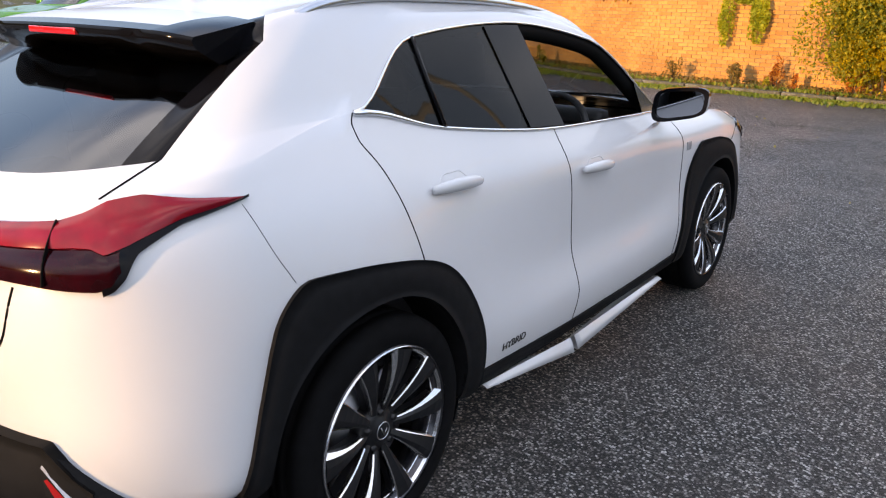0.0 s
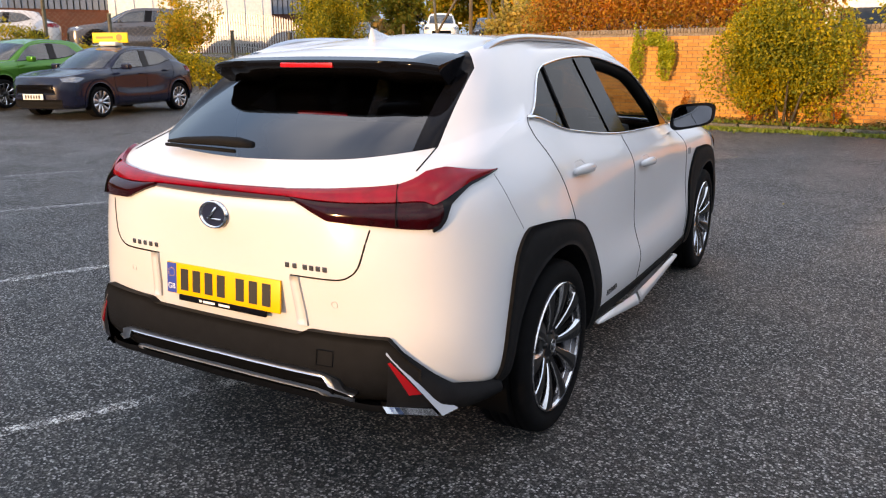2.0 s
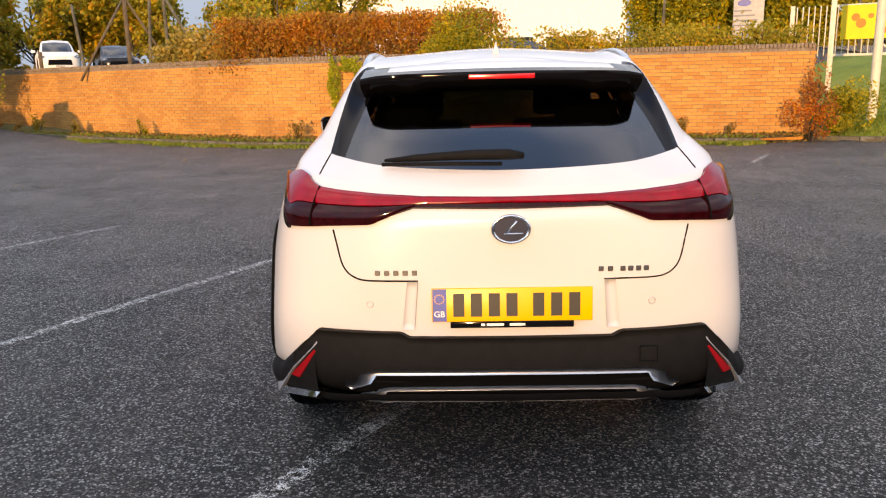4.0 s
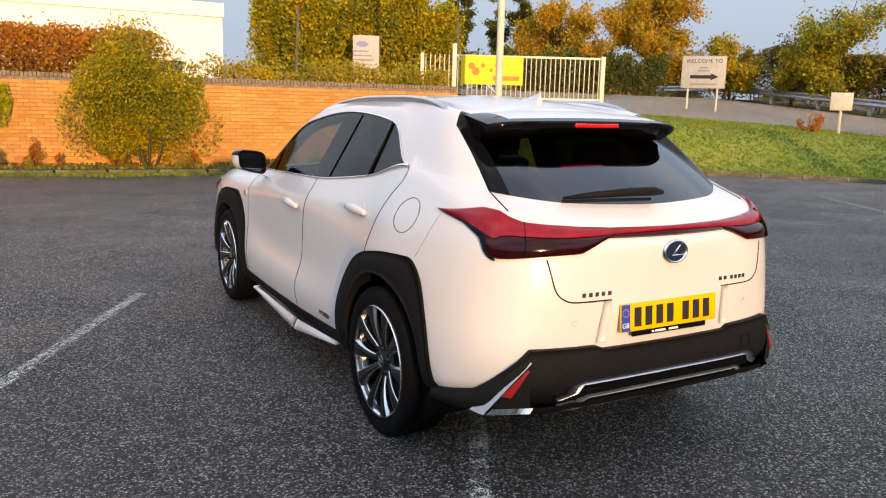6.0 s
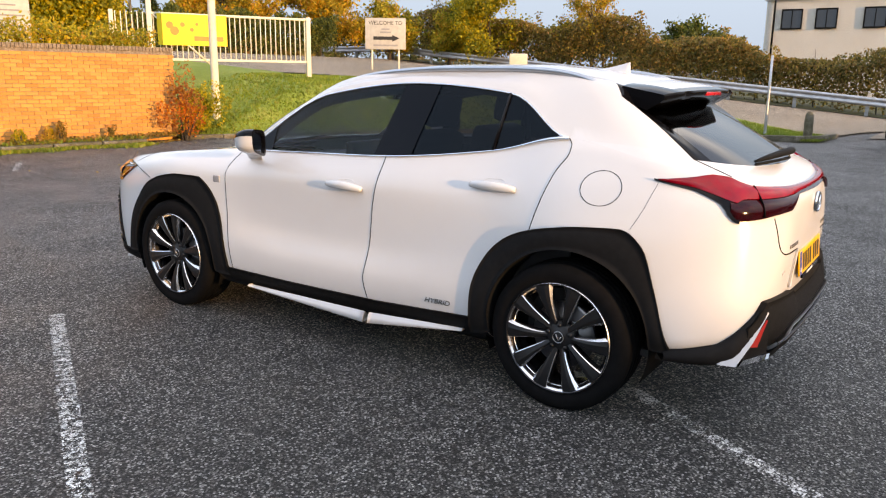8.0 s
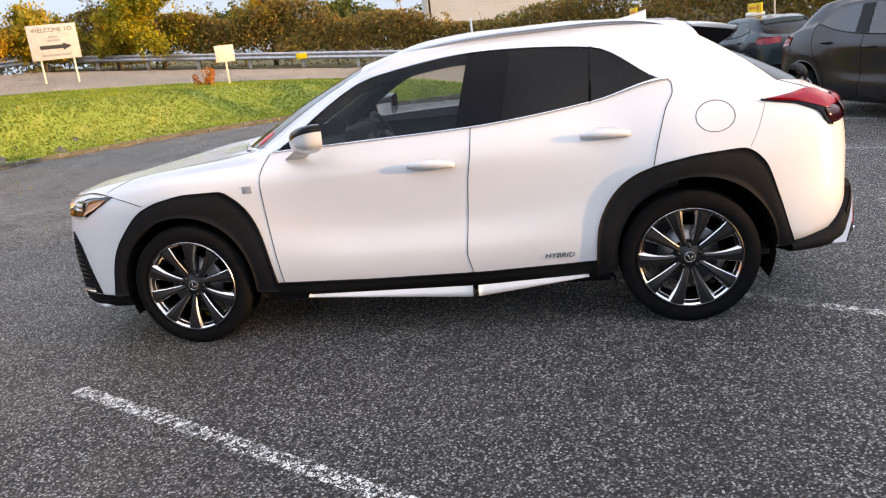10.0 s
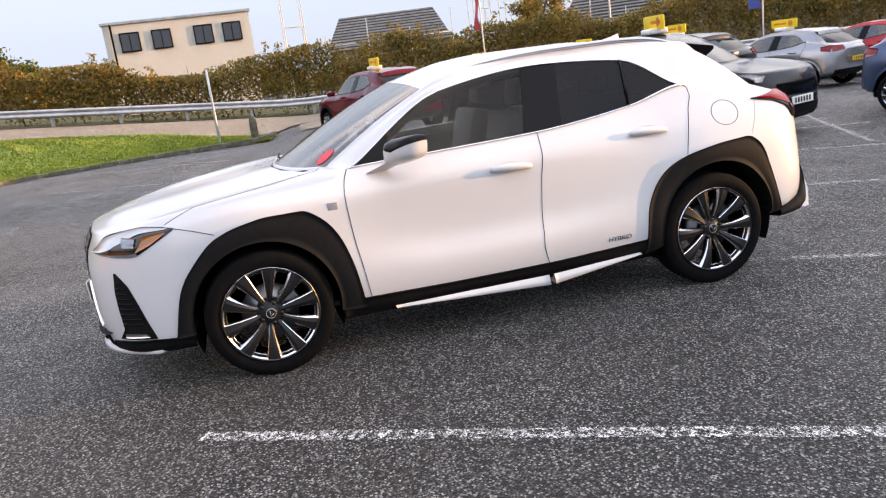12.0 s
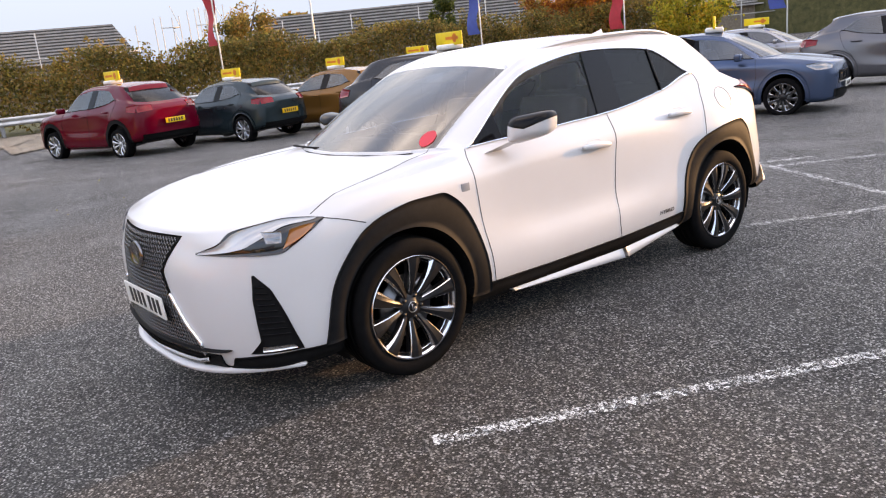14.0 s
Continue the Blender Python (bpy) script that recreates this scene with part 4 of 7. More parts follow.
# cowl and wipers
cpart("cowl", ([(x, y + dy, z + dz) for x, y, z in [(-0.56, 0.972, 0.997), (-0.3, 1.082, 0.996), (0, 1.122, 0.996), (0.3, 1.082, 0.996), (0.56, 0.972, 0.997)] for dy, dz in ((-0.01, 0.016), (0.035, 0.008))], [(i * 2, i * 2 + 2, i * 2 + 3, i * 2 + 1) for i in range(4)]), M_PLASTIC)
for x0, x1 in ((0.05, 0.55),):
    cpart("wiper", tube([(x0, 1.05 - 0.12 * abs(x0) ** 2, 1.018), ((x0 + x1) / 2, 1.085, 1.026), (x1, 1.06, 1.026)], 0.006, 5), M_PLASTIC, "black windscreen wiper")
# mirrors: angular shell, black cap above a white body, glass in a black bezel
for s in (1, -1):
    st = [(-0.062, 1.0), (-0.03, 1.02), (0.0, 1.0), (0.03, 0.93), (0.055, 0.80), (0.075, 0.60), (0.086, 0.35), (0.089, 0.0)]
    m_ = 28
    V = []
    for y, k in st:
        for i in range(m_):
            a = 2 * math.pi * i / m_
            c, d = math.cos(a), math.sin(a)
            x = 0.112 * k * abs(c) ** 0.5 * (1 if c > 0 else -1)
            z = 0.064 * k * abs(d) ** 0.55 * (1 if d > 0 else -1)
            z *= 1 - 0.22 * (x / 0.112 if z < 0 else 0)
            x += 0.10 * z + 0.25 * y * -0.6
            V.append((s * x, y * 0.82, z + 0.10 * x + 0.004))
    F = [(j * m_ + i, j * m_ + (i + 1) % m_, (j + 1) * m_ + (i + 1) % m_, (j + 1) * m_ + i) for j in range(len(st) - 1) for i in range(m_)]
    if s < 0:
        F = [f[::-1] for f in F]
    # the glass of the passenger's side is turned towards the driver
    ca, sa = (math.cos(radians(30)), math.sin(radians(30))) if s < 0 else (1.0, 0.0)
    turned = lambda q: (q[0] * ca - q[1] * sa, q[0] * sa + q[1] * ca, q[2])
    rim_i = [(x * 0.86, -0.051, (z - 0.004) * 0.80 + 0.004) for x, y, z in V[:m_]]
    V = [turned(q) for q in V]
    m = part("door_mirror", mesh("door_mirror", V, [f for k, f in enumerate(F) if not 1 <= k % m_ <= 12], M_WHITE), car, "white door mirror with a black cap", at=pose(s * 0.950, 0.520, 1.076, 0, 0, 0) @ Matrix.Scale(1.06, 4))
    part("mirror_cap", mesh("mirror_cap", [(x * 1.012, y, z * 1.012) for x, y, z in V], [f for k, f in enumerate(F) if 1 <= k % m_ <= 12], M_BLACKGLOSS), m, "gloss black mirror cap")
    back = [turned((x, -0.041, z)) for x, y, z in rim_i]
    rim_i = [turned(q) for q in rim_i]
    rim_o = V[:m_]
    f1 = [(i, (i + 1) % m_, m_ + (i + 1) % m_, m_ + i) for i in range(m_)]
    f2 = [(m_ + i, m_ + (i + 1) % m_, 2 * m_ + (i + 1) % m_, 2 * m_ + i) for i in range(m_)]
    part("mirror_bezel", mesh("mirror_bezel", rim_o + rim_i + back, f1 + f2, M_BLACKGLOSS, False), m, "black mirror bezel")
    part("mirror_glass", mesh("mirror_glass", back, [tuple(range(m_))], M_MIRROR, False), m, "mirror glass")
    foot = []
    for t in np.linspace(0, 1, 7):
        cx, cy, cz = -s * (0.045 + 0.115 * t), 0.03 + 0.105 * t, -0.045 - 0.062 * t ** 0.8
        w, d, h = 0.034 + 0.010 * t, 0.046 - 0.006 * t, 0.020
        foot.append([(cx + w * math.cos(a), cy + d * math.sin(a), cz + s * 0 + h * math.cos(a) * s) for a in np.linspace(0, 2 * math.pi, 13)])
    part("mirror_foot", mesh("mirror_foot", *strip(foot), M_WHITE), m)

# ---- cabin ----
for s in (1, -1):
    cpart("window_frame", tube([p * (s * 0.955, 1, 1) - (0, 0, 0.022) for p in R6[7 * NC:9 * NC]], 0.034, 8), M_GAP, "black inner window frame")
    cpart("window_frame", tube([R5[7 * NC] * (s * 0.955, 1, 1), R6[7 * NC] * (s * 0.945, 1, 1) - (0, 0, 0.045)], 0.026, 8), M_GAP)
tub = join(box(-0.74, -0.72, -1.3, 0.75, 0.30, 0.98), box(0.72, 0.74, -1.3, 0.75, 0.30, 0.98), box(-0.75, 0.75, -1.75, 1.0, 0.27, 0.30), box(-0.62, 0.62, -1.80, -1.77, 0.3, 0.95), box(-0.62, 0.62, -1.77, -1.42, 0.90, 0.92))
cpart("cabin_lining", tub, M_TRIM, smooth=False)
_roof = [[p * (0.985, 1, 1) - (0, 0, 0.03) for p in q] for q in _full if q[0][2] > 1.36 and q[2][2] > 1.40 and q[0][1] < -0.02 and q[0][1] > -1.6]
cpart("headlining", both(_roof), M_HEAD)
seat = join(bevel_box(-0.25, 0.25, -0.28, 0.27, 0.38, 0.60, 0.06), moved(bevel_box(-0.24, 0.24, -0.07, 0.07, 0.0, 0.62, 0.05), pose(0, -0.27, 0.55, 14)), moved(bevel_box(-0.13, 0.13, -0.045, 0.045, 0.0, 0.17, 0.035), pose(0, -0.46, 1.18, 10)))
for x in (-0.37, 0.37):
    part("front_seat", mesh("front_seat", *seat, M_SEAT), car, "black leather seat", at=pose(x, 0.12, 0))
bench = [bevel_box(-0.62, 0.62, -0.28, 0.27, 0.40, 0.62, 0.06), moved(bevel_box(-0.62, 0.62, -0.07, 0.07, 0.0, 0.60, 0.05), pose(0, -0.27, 0.55, 16))]
bench += [moved(bevel_box(-0.13, 0.13, -0.05, 0.05, 0.0, 0.15, 0.04), pose(x, -0.45, 1.13, 10)) for x in (-0.38, 0.38)]
part("rear_bench", mesh("rear_bench", *join(*bench), M_SEAT), car, "black leather rear bench", at=pose(0, -0.78, 0))
cpart("dashboard", join(bevel_box(-0.76, 0.76, 0.52, 1.0, 0.62, 0.93, 0.05), bevel_box(-0.12, 0.20, 0.50, 0.56, 0.93, 1.03, 0.01), bevel_box(0.20, 0.56, 0.56, 0.66, 0.92, 1.01, 0.03), bevel_box(-0.12, 0.12, -0.2, 0.6, 0.40, 0.66, 0.03)), M_TRIM, "grey dashboard")
wheel_ring = [(0.185 * math.cos(a), 0.0, 0.185 * math.sin(a)) for a in np.linspace(0, 2 * math.pi, 32, endpoint=False)]
part("steering_wheel", mesh("steering_wheel", *join(tube(wheel_ring, 0.016, 8, True), bevel_box(-0.07, 0.07, -0.03, 0.02, -0.06, 0.05, 0.02), box(-0.18, 0.18, -0.01, 0.01, -0.02, 0.015), box(-0.02, 0.02, -0.01, 0.01, -0.18, 0.0)), M_SEAT), car, "black steering wheel", at=pose(0.37, 0.42, 0.90, -22))
cpart("interior_mirror", moved(bevel_box(-0.11, 0.11, -0.012, 0.012, -0.03, 0.03, 0.01), pose(0, 0.18, 1.33, 10)), M_BLACKGLOSS)
_ring = [(-0.560 + 0.040 * math.cos(a), 0.878 + 0.052 * math.sin(a)) for a in np.linspace(0, 2 * math.pi, 24, endpoint=False)]
_disc = [p + n * 0.004 for p, n in (top_hit(x, y) for x, y in _ring)]
cpart("dealer_card", ([tuple(p) for p in _disc], [tuple(range(24))]), M_REDCARD, "round red card on the windscreen")

for x, y in ((0.785, -1.325), (-0.785, -1.325), (0.785, 1.32), (-0.785, 1.32)):
    add_wheel(car, x, y, spin=0.95 if y < 0 else 0.52, drop=-0.018 if y < 0 else 0.0)
# floor pan and wheel wells
WELL = [(math.cos(a), math.sin(a)) for a in np.linspace(radians(-24), radians(204), 26)]
for s in (1, -1):
    for cy in (-1.335, 1.32):
        rim_ = [(cy + 0.40 * c, 0.345 + 0.40 * d) for c, d in WELL]
        k = len(rim_)
        V = [(s * 0.86, y, z) for y, z in rim_] + [(s * 0.50, y, z) for y, z in rim_]
        cpart("wheel_well", (V, [(i, i + 1, k + i + 1, k + i) for i in range(k - 1)] + [tuple(range(k, 2 * k))]), M_GAP, "black wheel-well liner")
cpart("floor_pan", join(box(-0.50, 0.50, -1.60, 2.06, 0.20, 0.24), box(-0.50, 0.50, -2.05, -1.60, 0.318, 0.335), *[box(a, b, -0.94, 0.93, 0.20, 0.24) for a, b in ((-0.80, -0.50), (0.50, 0.80))], *[box(a, b, -1.98, -1.73, 0.315, 0.33) for a, b in ((-0.72, -0.50), (0.50, 0.72))], *[box(a, b, 1.72, 1.95, 0.20, 0.23) for a, b in ((-0.72, -0.50), (0.50, 0.72))]), M_GAP, "black underbody", smooth=False)

# ---- ground ----
EDGE = np.array([(17.2, 0.4), (15.9, 3.4), (14.8, 6.2), (12.5, 8.6), (9.8, 10.2), (7.0, 11.5)])
WALL_A0, WALL_A1, WALL_B1 = np.array((7.1, 11.75)), np.array((-4.5, 13.6)), np.array((-17.2, 21.5))


def sstep(a, b, x):
    t = np.clip((x - a) / (b - a), 0, 1)
    return t * t * (3 - 2 * t)


def behind_wall(x, y):
    """Metres behind the wall's line; negative in front of it."""
    def d(p, q):
        u = (q - p) / np.linalg.norm(q - p)
        return (x - p[0]) * u[1] - (y - p[1]) * u[0]
    return np.minimum(d(WALL_A0, WALL_A1), d(WALL_A1, WALL_B1))


def ground_z(x, y):
    x, y = np.asarray(x, float), np.asarray(y, float)
    bank = sstep(0.0, 4.5, x - np.interp(y, EDGE[:, 1], EDGE[:, 0])) * np.clip(0.12 + 0.09 * y, 0, 2.2)
    back = sstep(0.75, 0.95, behind_wall(x, y)) * np.where(x < 6.9, 1.55 + 0.012 * np.clip(y - 14, 0, 60), 0)
    slope = 0.045 * np.clip(-x - 9.5, 0, 9) * sstep(-4, 3, y)
    left = slope + sstep(-19.0, -24.0, x) * 1.1 * sstep(2, 9, y)
    fall = -0.028 * np.clip(0.45 * x - 0.9 * y - 4.0, 0, 14) * (1 - sstep(16.5, 20, x)) * sstep(-20, -6, x)
    dip = -0.0136 * np.clip(-y, 0, 3.5) * (1 - sstep(5, 9, np.abs(x))) * sstep(-12, -6, y)
    return np.maximum.reduce([bank, back, left]) + fall + dip


xs = np.unique(np.concatenate([np.linspace(-400, -40, 10), np.arange(-40, 44, 0.6), np.linspace(44, 400, 10)]))
ys = np.unique(np.concatenate([np.linspace(-400, -40, 10), np.arange(-40, 52, 0.6), np.linspace(52, 400, 10)]))


def chips(name, dark, mid, light, patch_dark, rough):
    m = Mat(name)
    v = m.node("ShaderNodeTexVoronoi", Scale=112.0)
    m.link(m.coord, v.inputs["Vector"])
    sep = m.t.nodes.new("ShaderNodeSeparateColor")
    m.link(v.outputs["Color"], sep.inputs[0])
    c = m.ramp(sep.outputs[0], [(0.0, dark), (0.35, tuple(0.24 * q for q in mid)), (0.60, tuple(0.9 * q for q in mid)), (0.82, tuple(2.05 * q for q in mid)), (0.91, tuple(0.70 * q for q in light)), (1.0, light)])
    c = m.mix(1.0, c, m.ramp(v.outputs["Distance"], [(0.0, (1.0, 1.0, 1.0)), (0.45, (0.80, 0.80, 0.80)), (0.75, (0.10, 0.10, 0.10))]), "MULTIPLY")
    c = m.mix(1.0, c, m.ramp(m.noise(0.35, 6.0, 0.6), [(0.32, patch_dark), (0.68, (1.05, 1.05, 1.06))]), "MULTIPLY")
    c = m.mix(1.0, c, m.ramp(m.noise(7.0, 4.0), [(0.3, (0.8, 0.8, 0.8)), (0.7, (1.1, 1.1, 1.1))]), "MULTIPLY")
    m.link(c, m.b.inputs["Base Color"])
    r = m.ramp(m.noise(1.1, 5.0), [(0.35, (rough - 0.14,) * 3), (0.65, (rough + 0.1,) * 3)])
    m.link(r, m.b.inputs["Roughness"])
    hgt = m.mix(0.5, v.outputs["Distance"], m.noise(420.0, 2.0))
    m.bump(hgt, 1.0, 0.028)
    return m.m


M_TARMAC = chips("tarmac", (0.008, 0.008, 0.008), (0.184, 0.176, 0.166), (0.97, 0.94, 0.90), (0.78, 0.78, 0.78), 0.60)
M_ROAD = chips("concrete_road", (0.52, 0.41, 0.31), (0.70, 0.55, 0.41), (0.82, 0.68, 0.54), (0.8, 0.8, 0.8), 0.8)
X, Y = np.meshgrid(xs, ys)
Z = ground_z(X, Y)
nx = len(xs)
faces = [(j * nx + i, j * nx + i + 1, (j + 1) * nx + i + 1, (j + 1) * nx + i) for j in range(len(ys) - 1) for i in range(nx - 1)]
tagged(new("ground", mesh("ground", np.stack([X.ravel(), Y.ravel(), Z.ravel()], 1), faces, M_TARMAC)), "dark grey stone-chipped tarmac car park", "ground", kind="structure")


def soil(name, a, b, c, scale=3.0):
    m = Mat(name)
    k = m.ramp(m.noise(scale, 6.0, 0.65), [(0.3, a), (0.5, b), (0.7, c)])
    k = m.mix(1.0, k, m.ramp(m.noise(40.0, 3.0), [(0.3, (0.6, 0.6, 0.6)), (0.7, (1.2, 1.2, 1.2))]), "MULTIPLY")
    m.link(k, m.b.inputs["Base Color"])
    m.set(Roughness=0.95)
    m.bump(m.noise(25.0, 5.0), 0.8, 0.05)
    return m.m


M_GRASS = soil("grass_turf", (0.15, 0.22, 0.028), (0.20, 0.27, 0.04), (0.28, 0.29, 0.06), 1.2)
M_VERGE = soil("leafy_verge", (0.06, 0.05, 0.02), (0.11, 0.11, 0.03), (0.16, 0.13, 0.045))
M_SCRUB = soil("rough_scrub", (0.05, 0.05, 0.02), (0.09, 0.085, 0.03), (0.14, 0.12, 0.05))


def sheet(name, inner, outer, n, m, lift, mat, label, category, level=None):
    """A sheet on the ground between two lines."""
    A, B = resample(inner, n), resample(outer, n)
    V = []
    for j in range(m + 1):
        for i in range(n):
            p = A[i] * (1 - j / m) + B[i] * j / m
            V.append((p[0], p[1], (float(ground_z(p[0], p[1])) if level is None else max(level, float(ground_z(p[0], p[1])) if j > 1 else level)) + lift))
    return tagged(new(name, mesh(name, V, [(j * n + i, j * n + i + 1, (j + 1) * n + i + 1, (j + 1) * n + i) for j in range(m) for i in range(n - 1)], mat)), label, category, kind="structure")


ROAD_IN = [(18.4, 0.2), (19.6, 3.5), (20.0, 7.5), (18.6, 11.0), (15.8, 13.4), (13.2, 14.6), (12.0, 17.0)]
RAIL = [(20.5, -34.0), (24.6, -18.0), (26.5, -8.0), (27.2, -2.3), (28.0, 2.75), (28.7, 10.4), (29.2, 18.0), (29.4, 28.0)]
sheet("grass", EDGE, [(18.4, 0.2), (19.6, 3.5), (20.0, 7.5), (18.6, 11.0), (15.8, 13.4), (8.0, 15.2)], 80, 14, 0.05, M_GRASS, "mown green grass bank with fallen leaves", "grass")
sheet("grass", [(6.95, 12.0), (7.05, 14.0), (7.1, 19.0)], [(9.5, 12.0), (13.0, 14.3), (12.2, 19.0)], 24, 12, 0.055, M_GRASS, "grass between the wall and the gate", "grass")
sheet("road", ROAD_IN + [(12, 26)], [(26.8, -3.6), (27.4, 2.75), (28.1, 10.4), (28.6, 18.0), (28.6, 26.0), (26, 33)], 60, 14, 0.045, M_ROAD, "pale brown concrete road", "road")
sheet("road", [(18.6, -0.6), (20.5, -3.4), (20.5, -9), (19.5, -18), (16, -34)], [(26.9, -1.4), (26.7, -3.6), (25.9, -8), (24.1, -18), (19.8, -34)], 60, 10, 0.03, M_ROAD, "pale brown concrete road", "road")
sheet("verge_far", RAIL, [(x + 30, y) for x, y in RAIL], 60, 12, 0.05, M_SCRUB, "rough scrub behind the crash barrier", "verge")


def off(line, d):
    """A line shifted to its left by d."""
    P = np.asarray(line, float)
    out = []
    for i in range(len(P)):
        u = P[min(i + 1, len(P) - 1)] - P[max(i - 1, 0)]
        u /= np.linalg.norm(u)
        out.append(P[i] + d * np.array((-u[1], u[0])))
    return np.array(out)


WALL = np.array([WALL_A0, WALL_A1, WALL_B1])
KERB_W = np.array([(7.0, 11.5), (5.9, 11.15), (-4.8, 12.55), (-17.8, 20.6)])
sheet("verge", KERB_W, np.array([(7.1, 11.7), (6.0, 11.9), (-4.5, 13.58), (-17.2, 21.45)]), 90, 4, 0.10, M_VERGE, "narrow verge of dead leaves and moss below the wall", "verge", 0.0)
sheet("verge_behind", off(WALL[::-1], 0.21)[::-1], [(8, 60), (-10, 60), (-40, 50)], 60, 14, 0.05, M_SCRUB, "rough scrub above the wall", "verge", 1.55)
sheet("verge_left", [(-19.5, 1.0), (-20, 9), (-18.5, 20)], [(-40, -4), (-42, 12), (-40, 40)], 40, 12, 0.05, M_SCRUB, "rough grass bank behind the parked cars", "verge")

# kerbs, stone by stone
M_KERB = soil("kerb_concrete", (0.07, 0.062, 0.035), (0.13, 0.115, 0.08), (0.22, 0.20, 0.16), 4.0)
KERB = mesh("kerb_stone", *bevel_box(-0.446, 0.446, -0.065, 0.065, -0.06, 0.105, 0.018), M_KERB)


def kerb_line(line, label):
    P = resample(line, max(2, int(np.linalg.norm(np.diff(np.asarray(line, float), axis=0), axis=1).sum() / 0.9) + 1))
    k = thing("kerb", label, "kerb", kind="structure")
    for a, b in zip(P[:-1], P[1:]):
        m = (a + b) / 2
        part("kerb_stone", KERB, k, at=pose(m[0], m[1], 0.0 + float(ground_z(*m)) * 0.3, 0, 0, math.degrees(math.atan2(b[1] - a[1], b[0] - a[0])) + random.uniform(-0.6, 0.6)))


kerb_line(np.concatenate([[(18.5, 0.15)], EDGE]), "mossy concrete kerb round the grass bank")
kerb_line(KERB_W[1:], "mossy concrete kerb below the brick wall")

# bay markings: worn white paint
m = Mat("worn_white_paint")
_w = m.noise(26.0, 6.0, 0.75)
_e = m.noise(130.0, 2.0)
m.link(m.ramp(m.noise(9.0), [(0.3, (0.62, 0.62, 0.60)), (0.7, (0.80, 0.80, 0.77))]), m.b.inputs["Base Color"])
m.set(Roughness=0.7)
al = m.ramp(m.mix(0.4, _w, _e), [(0.509, (0, 0, 0)), (0.555, (0.95, 0.95, 0.95))])
m.link(al, m.b.inputs["Alpha"])
M_LINE = m.m
UL, UR = np.array((-0.512, -0.859)), np.array((0.859, -0.512))
S0 = np.array((-1.43, 1.73))
LINES = [(S0 + UR * 2.49 * k + UL * 0.02, S0 + UR * 2.49 * k + UL * 5.0) for k in (-1, 1)] + [((-1.46, 1.72), (-3.82, -2.70))]
LINES += [(S0 - UR * 4.98 + UL * 2.4, S0 - UR * 4.98 + UL * 4.6)]
LINES += [(S0 + UR * 2.49 * k + UL * (2.6 if k == 2 else 0.0), S0 + UR * 2.49 * k + UL * 5.0) for k in (2, 3, 4)]
LINES += [((0.55, -4.45), (-1.15, -3.45)), ((0.44, -4.25), (-0.40, -5.5)), ((2.0, 8.8), (2.65, 9.9)), ((14.9, 5.9), (12.3, 1.5)), ((10.9, 4.8), (9.4, 2.3)), ((17.3, 4.4), (14.2, -0.8)), ((4.4, 7.6), (5.1, 8.8)),
          ((8.2, -3.6), (5.6, -8.0)), ((8.0, -9.0), (3.0, -6.2))]
for k, (a, b) in enumerate(LINES):
    a, b = np.array(a, float), np.array(b, float)
    u = (b - a) / np.linalg.norm(b - a)
    w = np.array((-u[1], u[0])) * 0.042
    V = []
    for t in np.linspace(0, 1, 15):
        q = a + (b - a) * t
        V += [(*(q - w), float(ground_z(*q)) + 0.006), (*(q + w), float(ground_z(*q)) + 0.006)]
    tagged(new("bay_line", mesh("bay_line", V, [(2 * i, 2 * i + 2, 2 * i + 3, 2 * i + 1) for i in range(14)], M_LINE)), "worn white painted parking bay line", "road marking", "parking bay lines", "structure")

# ---- the brick wall ----
m = Mat("facing_brick")
_oi = m.t.nodes.new("ShaderNodeObjectInfo")
_ge = m.t.nodes.new("ShaderNodeNewGeometry")
_rnd = m.t.nodes.new("ShaderNodeMath")
_rnd.operation = "ADD"
m.link(_oi.outputs["Random"], _rnd.inputs[0])
m.link(_ge.outputs["Random Per Island"], _rnd.inputs[1])
_fr = m.t.nodes.new("ShaderNodeMath")
_fr.operation = "FRACT"
m.link(_rnd.outputs[0], _fr.inputs[0])
c = m.ramp(_fr.outputs[0], [(0.0, (0.54, 0.215, 0.058)), (0.25, (0.61, 0.26, 0.07)), (0.8, (0.69, 0.32, 0.092)), (1.0, (0.59, 0.265, 0.085))])
c = m.mix(1.0, c, m.ramp(m.noise(0.7, 5.0, 0.65), [(0.3, (0.72, 0.70, 0.70)), (0.6, (1.05, 1.05, 1.05))]), "MULTIPLY")
c = m.mix(1.0, c, m.ramp(m.noise(60.0, 4.0), [(0.3, (0.75, 0.75, 0.75)), (0.7, (1.1, 1.1, 1.1))]), "MULTIPLY")
m.link(c, m.b.inputs["Base Color"])
m.set(Roughness=0.9)
m.bump(m.noise(180.0, 3.0), 0.5, 0.004)
M_BRICK = m.m
M_MORTAR = soil("mortar", (0.20, 0.15, 0.11), (0.27, 0.21, 0.16), (0.33, 0.27, 0.2), 8.0)
M_COPING = soil("coping_brick", (0.20, 0.15, 0.11), (0.28, 0.21, 0.15), (0.34, 0.27, 0.2), 6.0)
BRICK = box(-0.1075, 0.1075, -0.006, 0.05, -0.0325, 0.0325)
BRICK_ME = mesh("brick", *BRICK, M_BRICK, False)
HEIGHT = 1.86
wall = thing("wall_brick", "long orange-red brick garden wall in stretcher bond", "wall", kind="structure")
stuff = []
made = 0
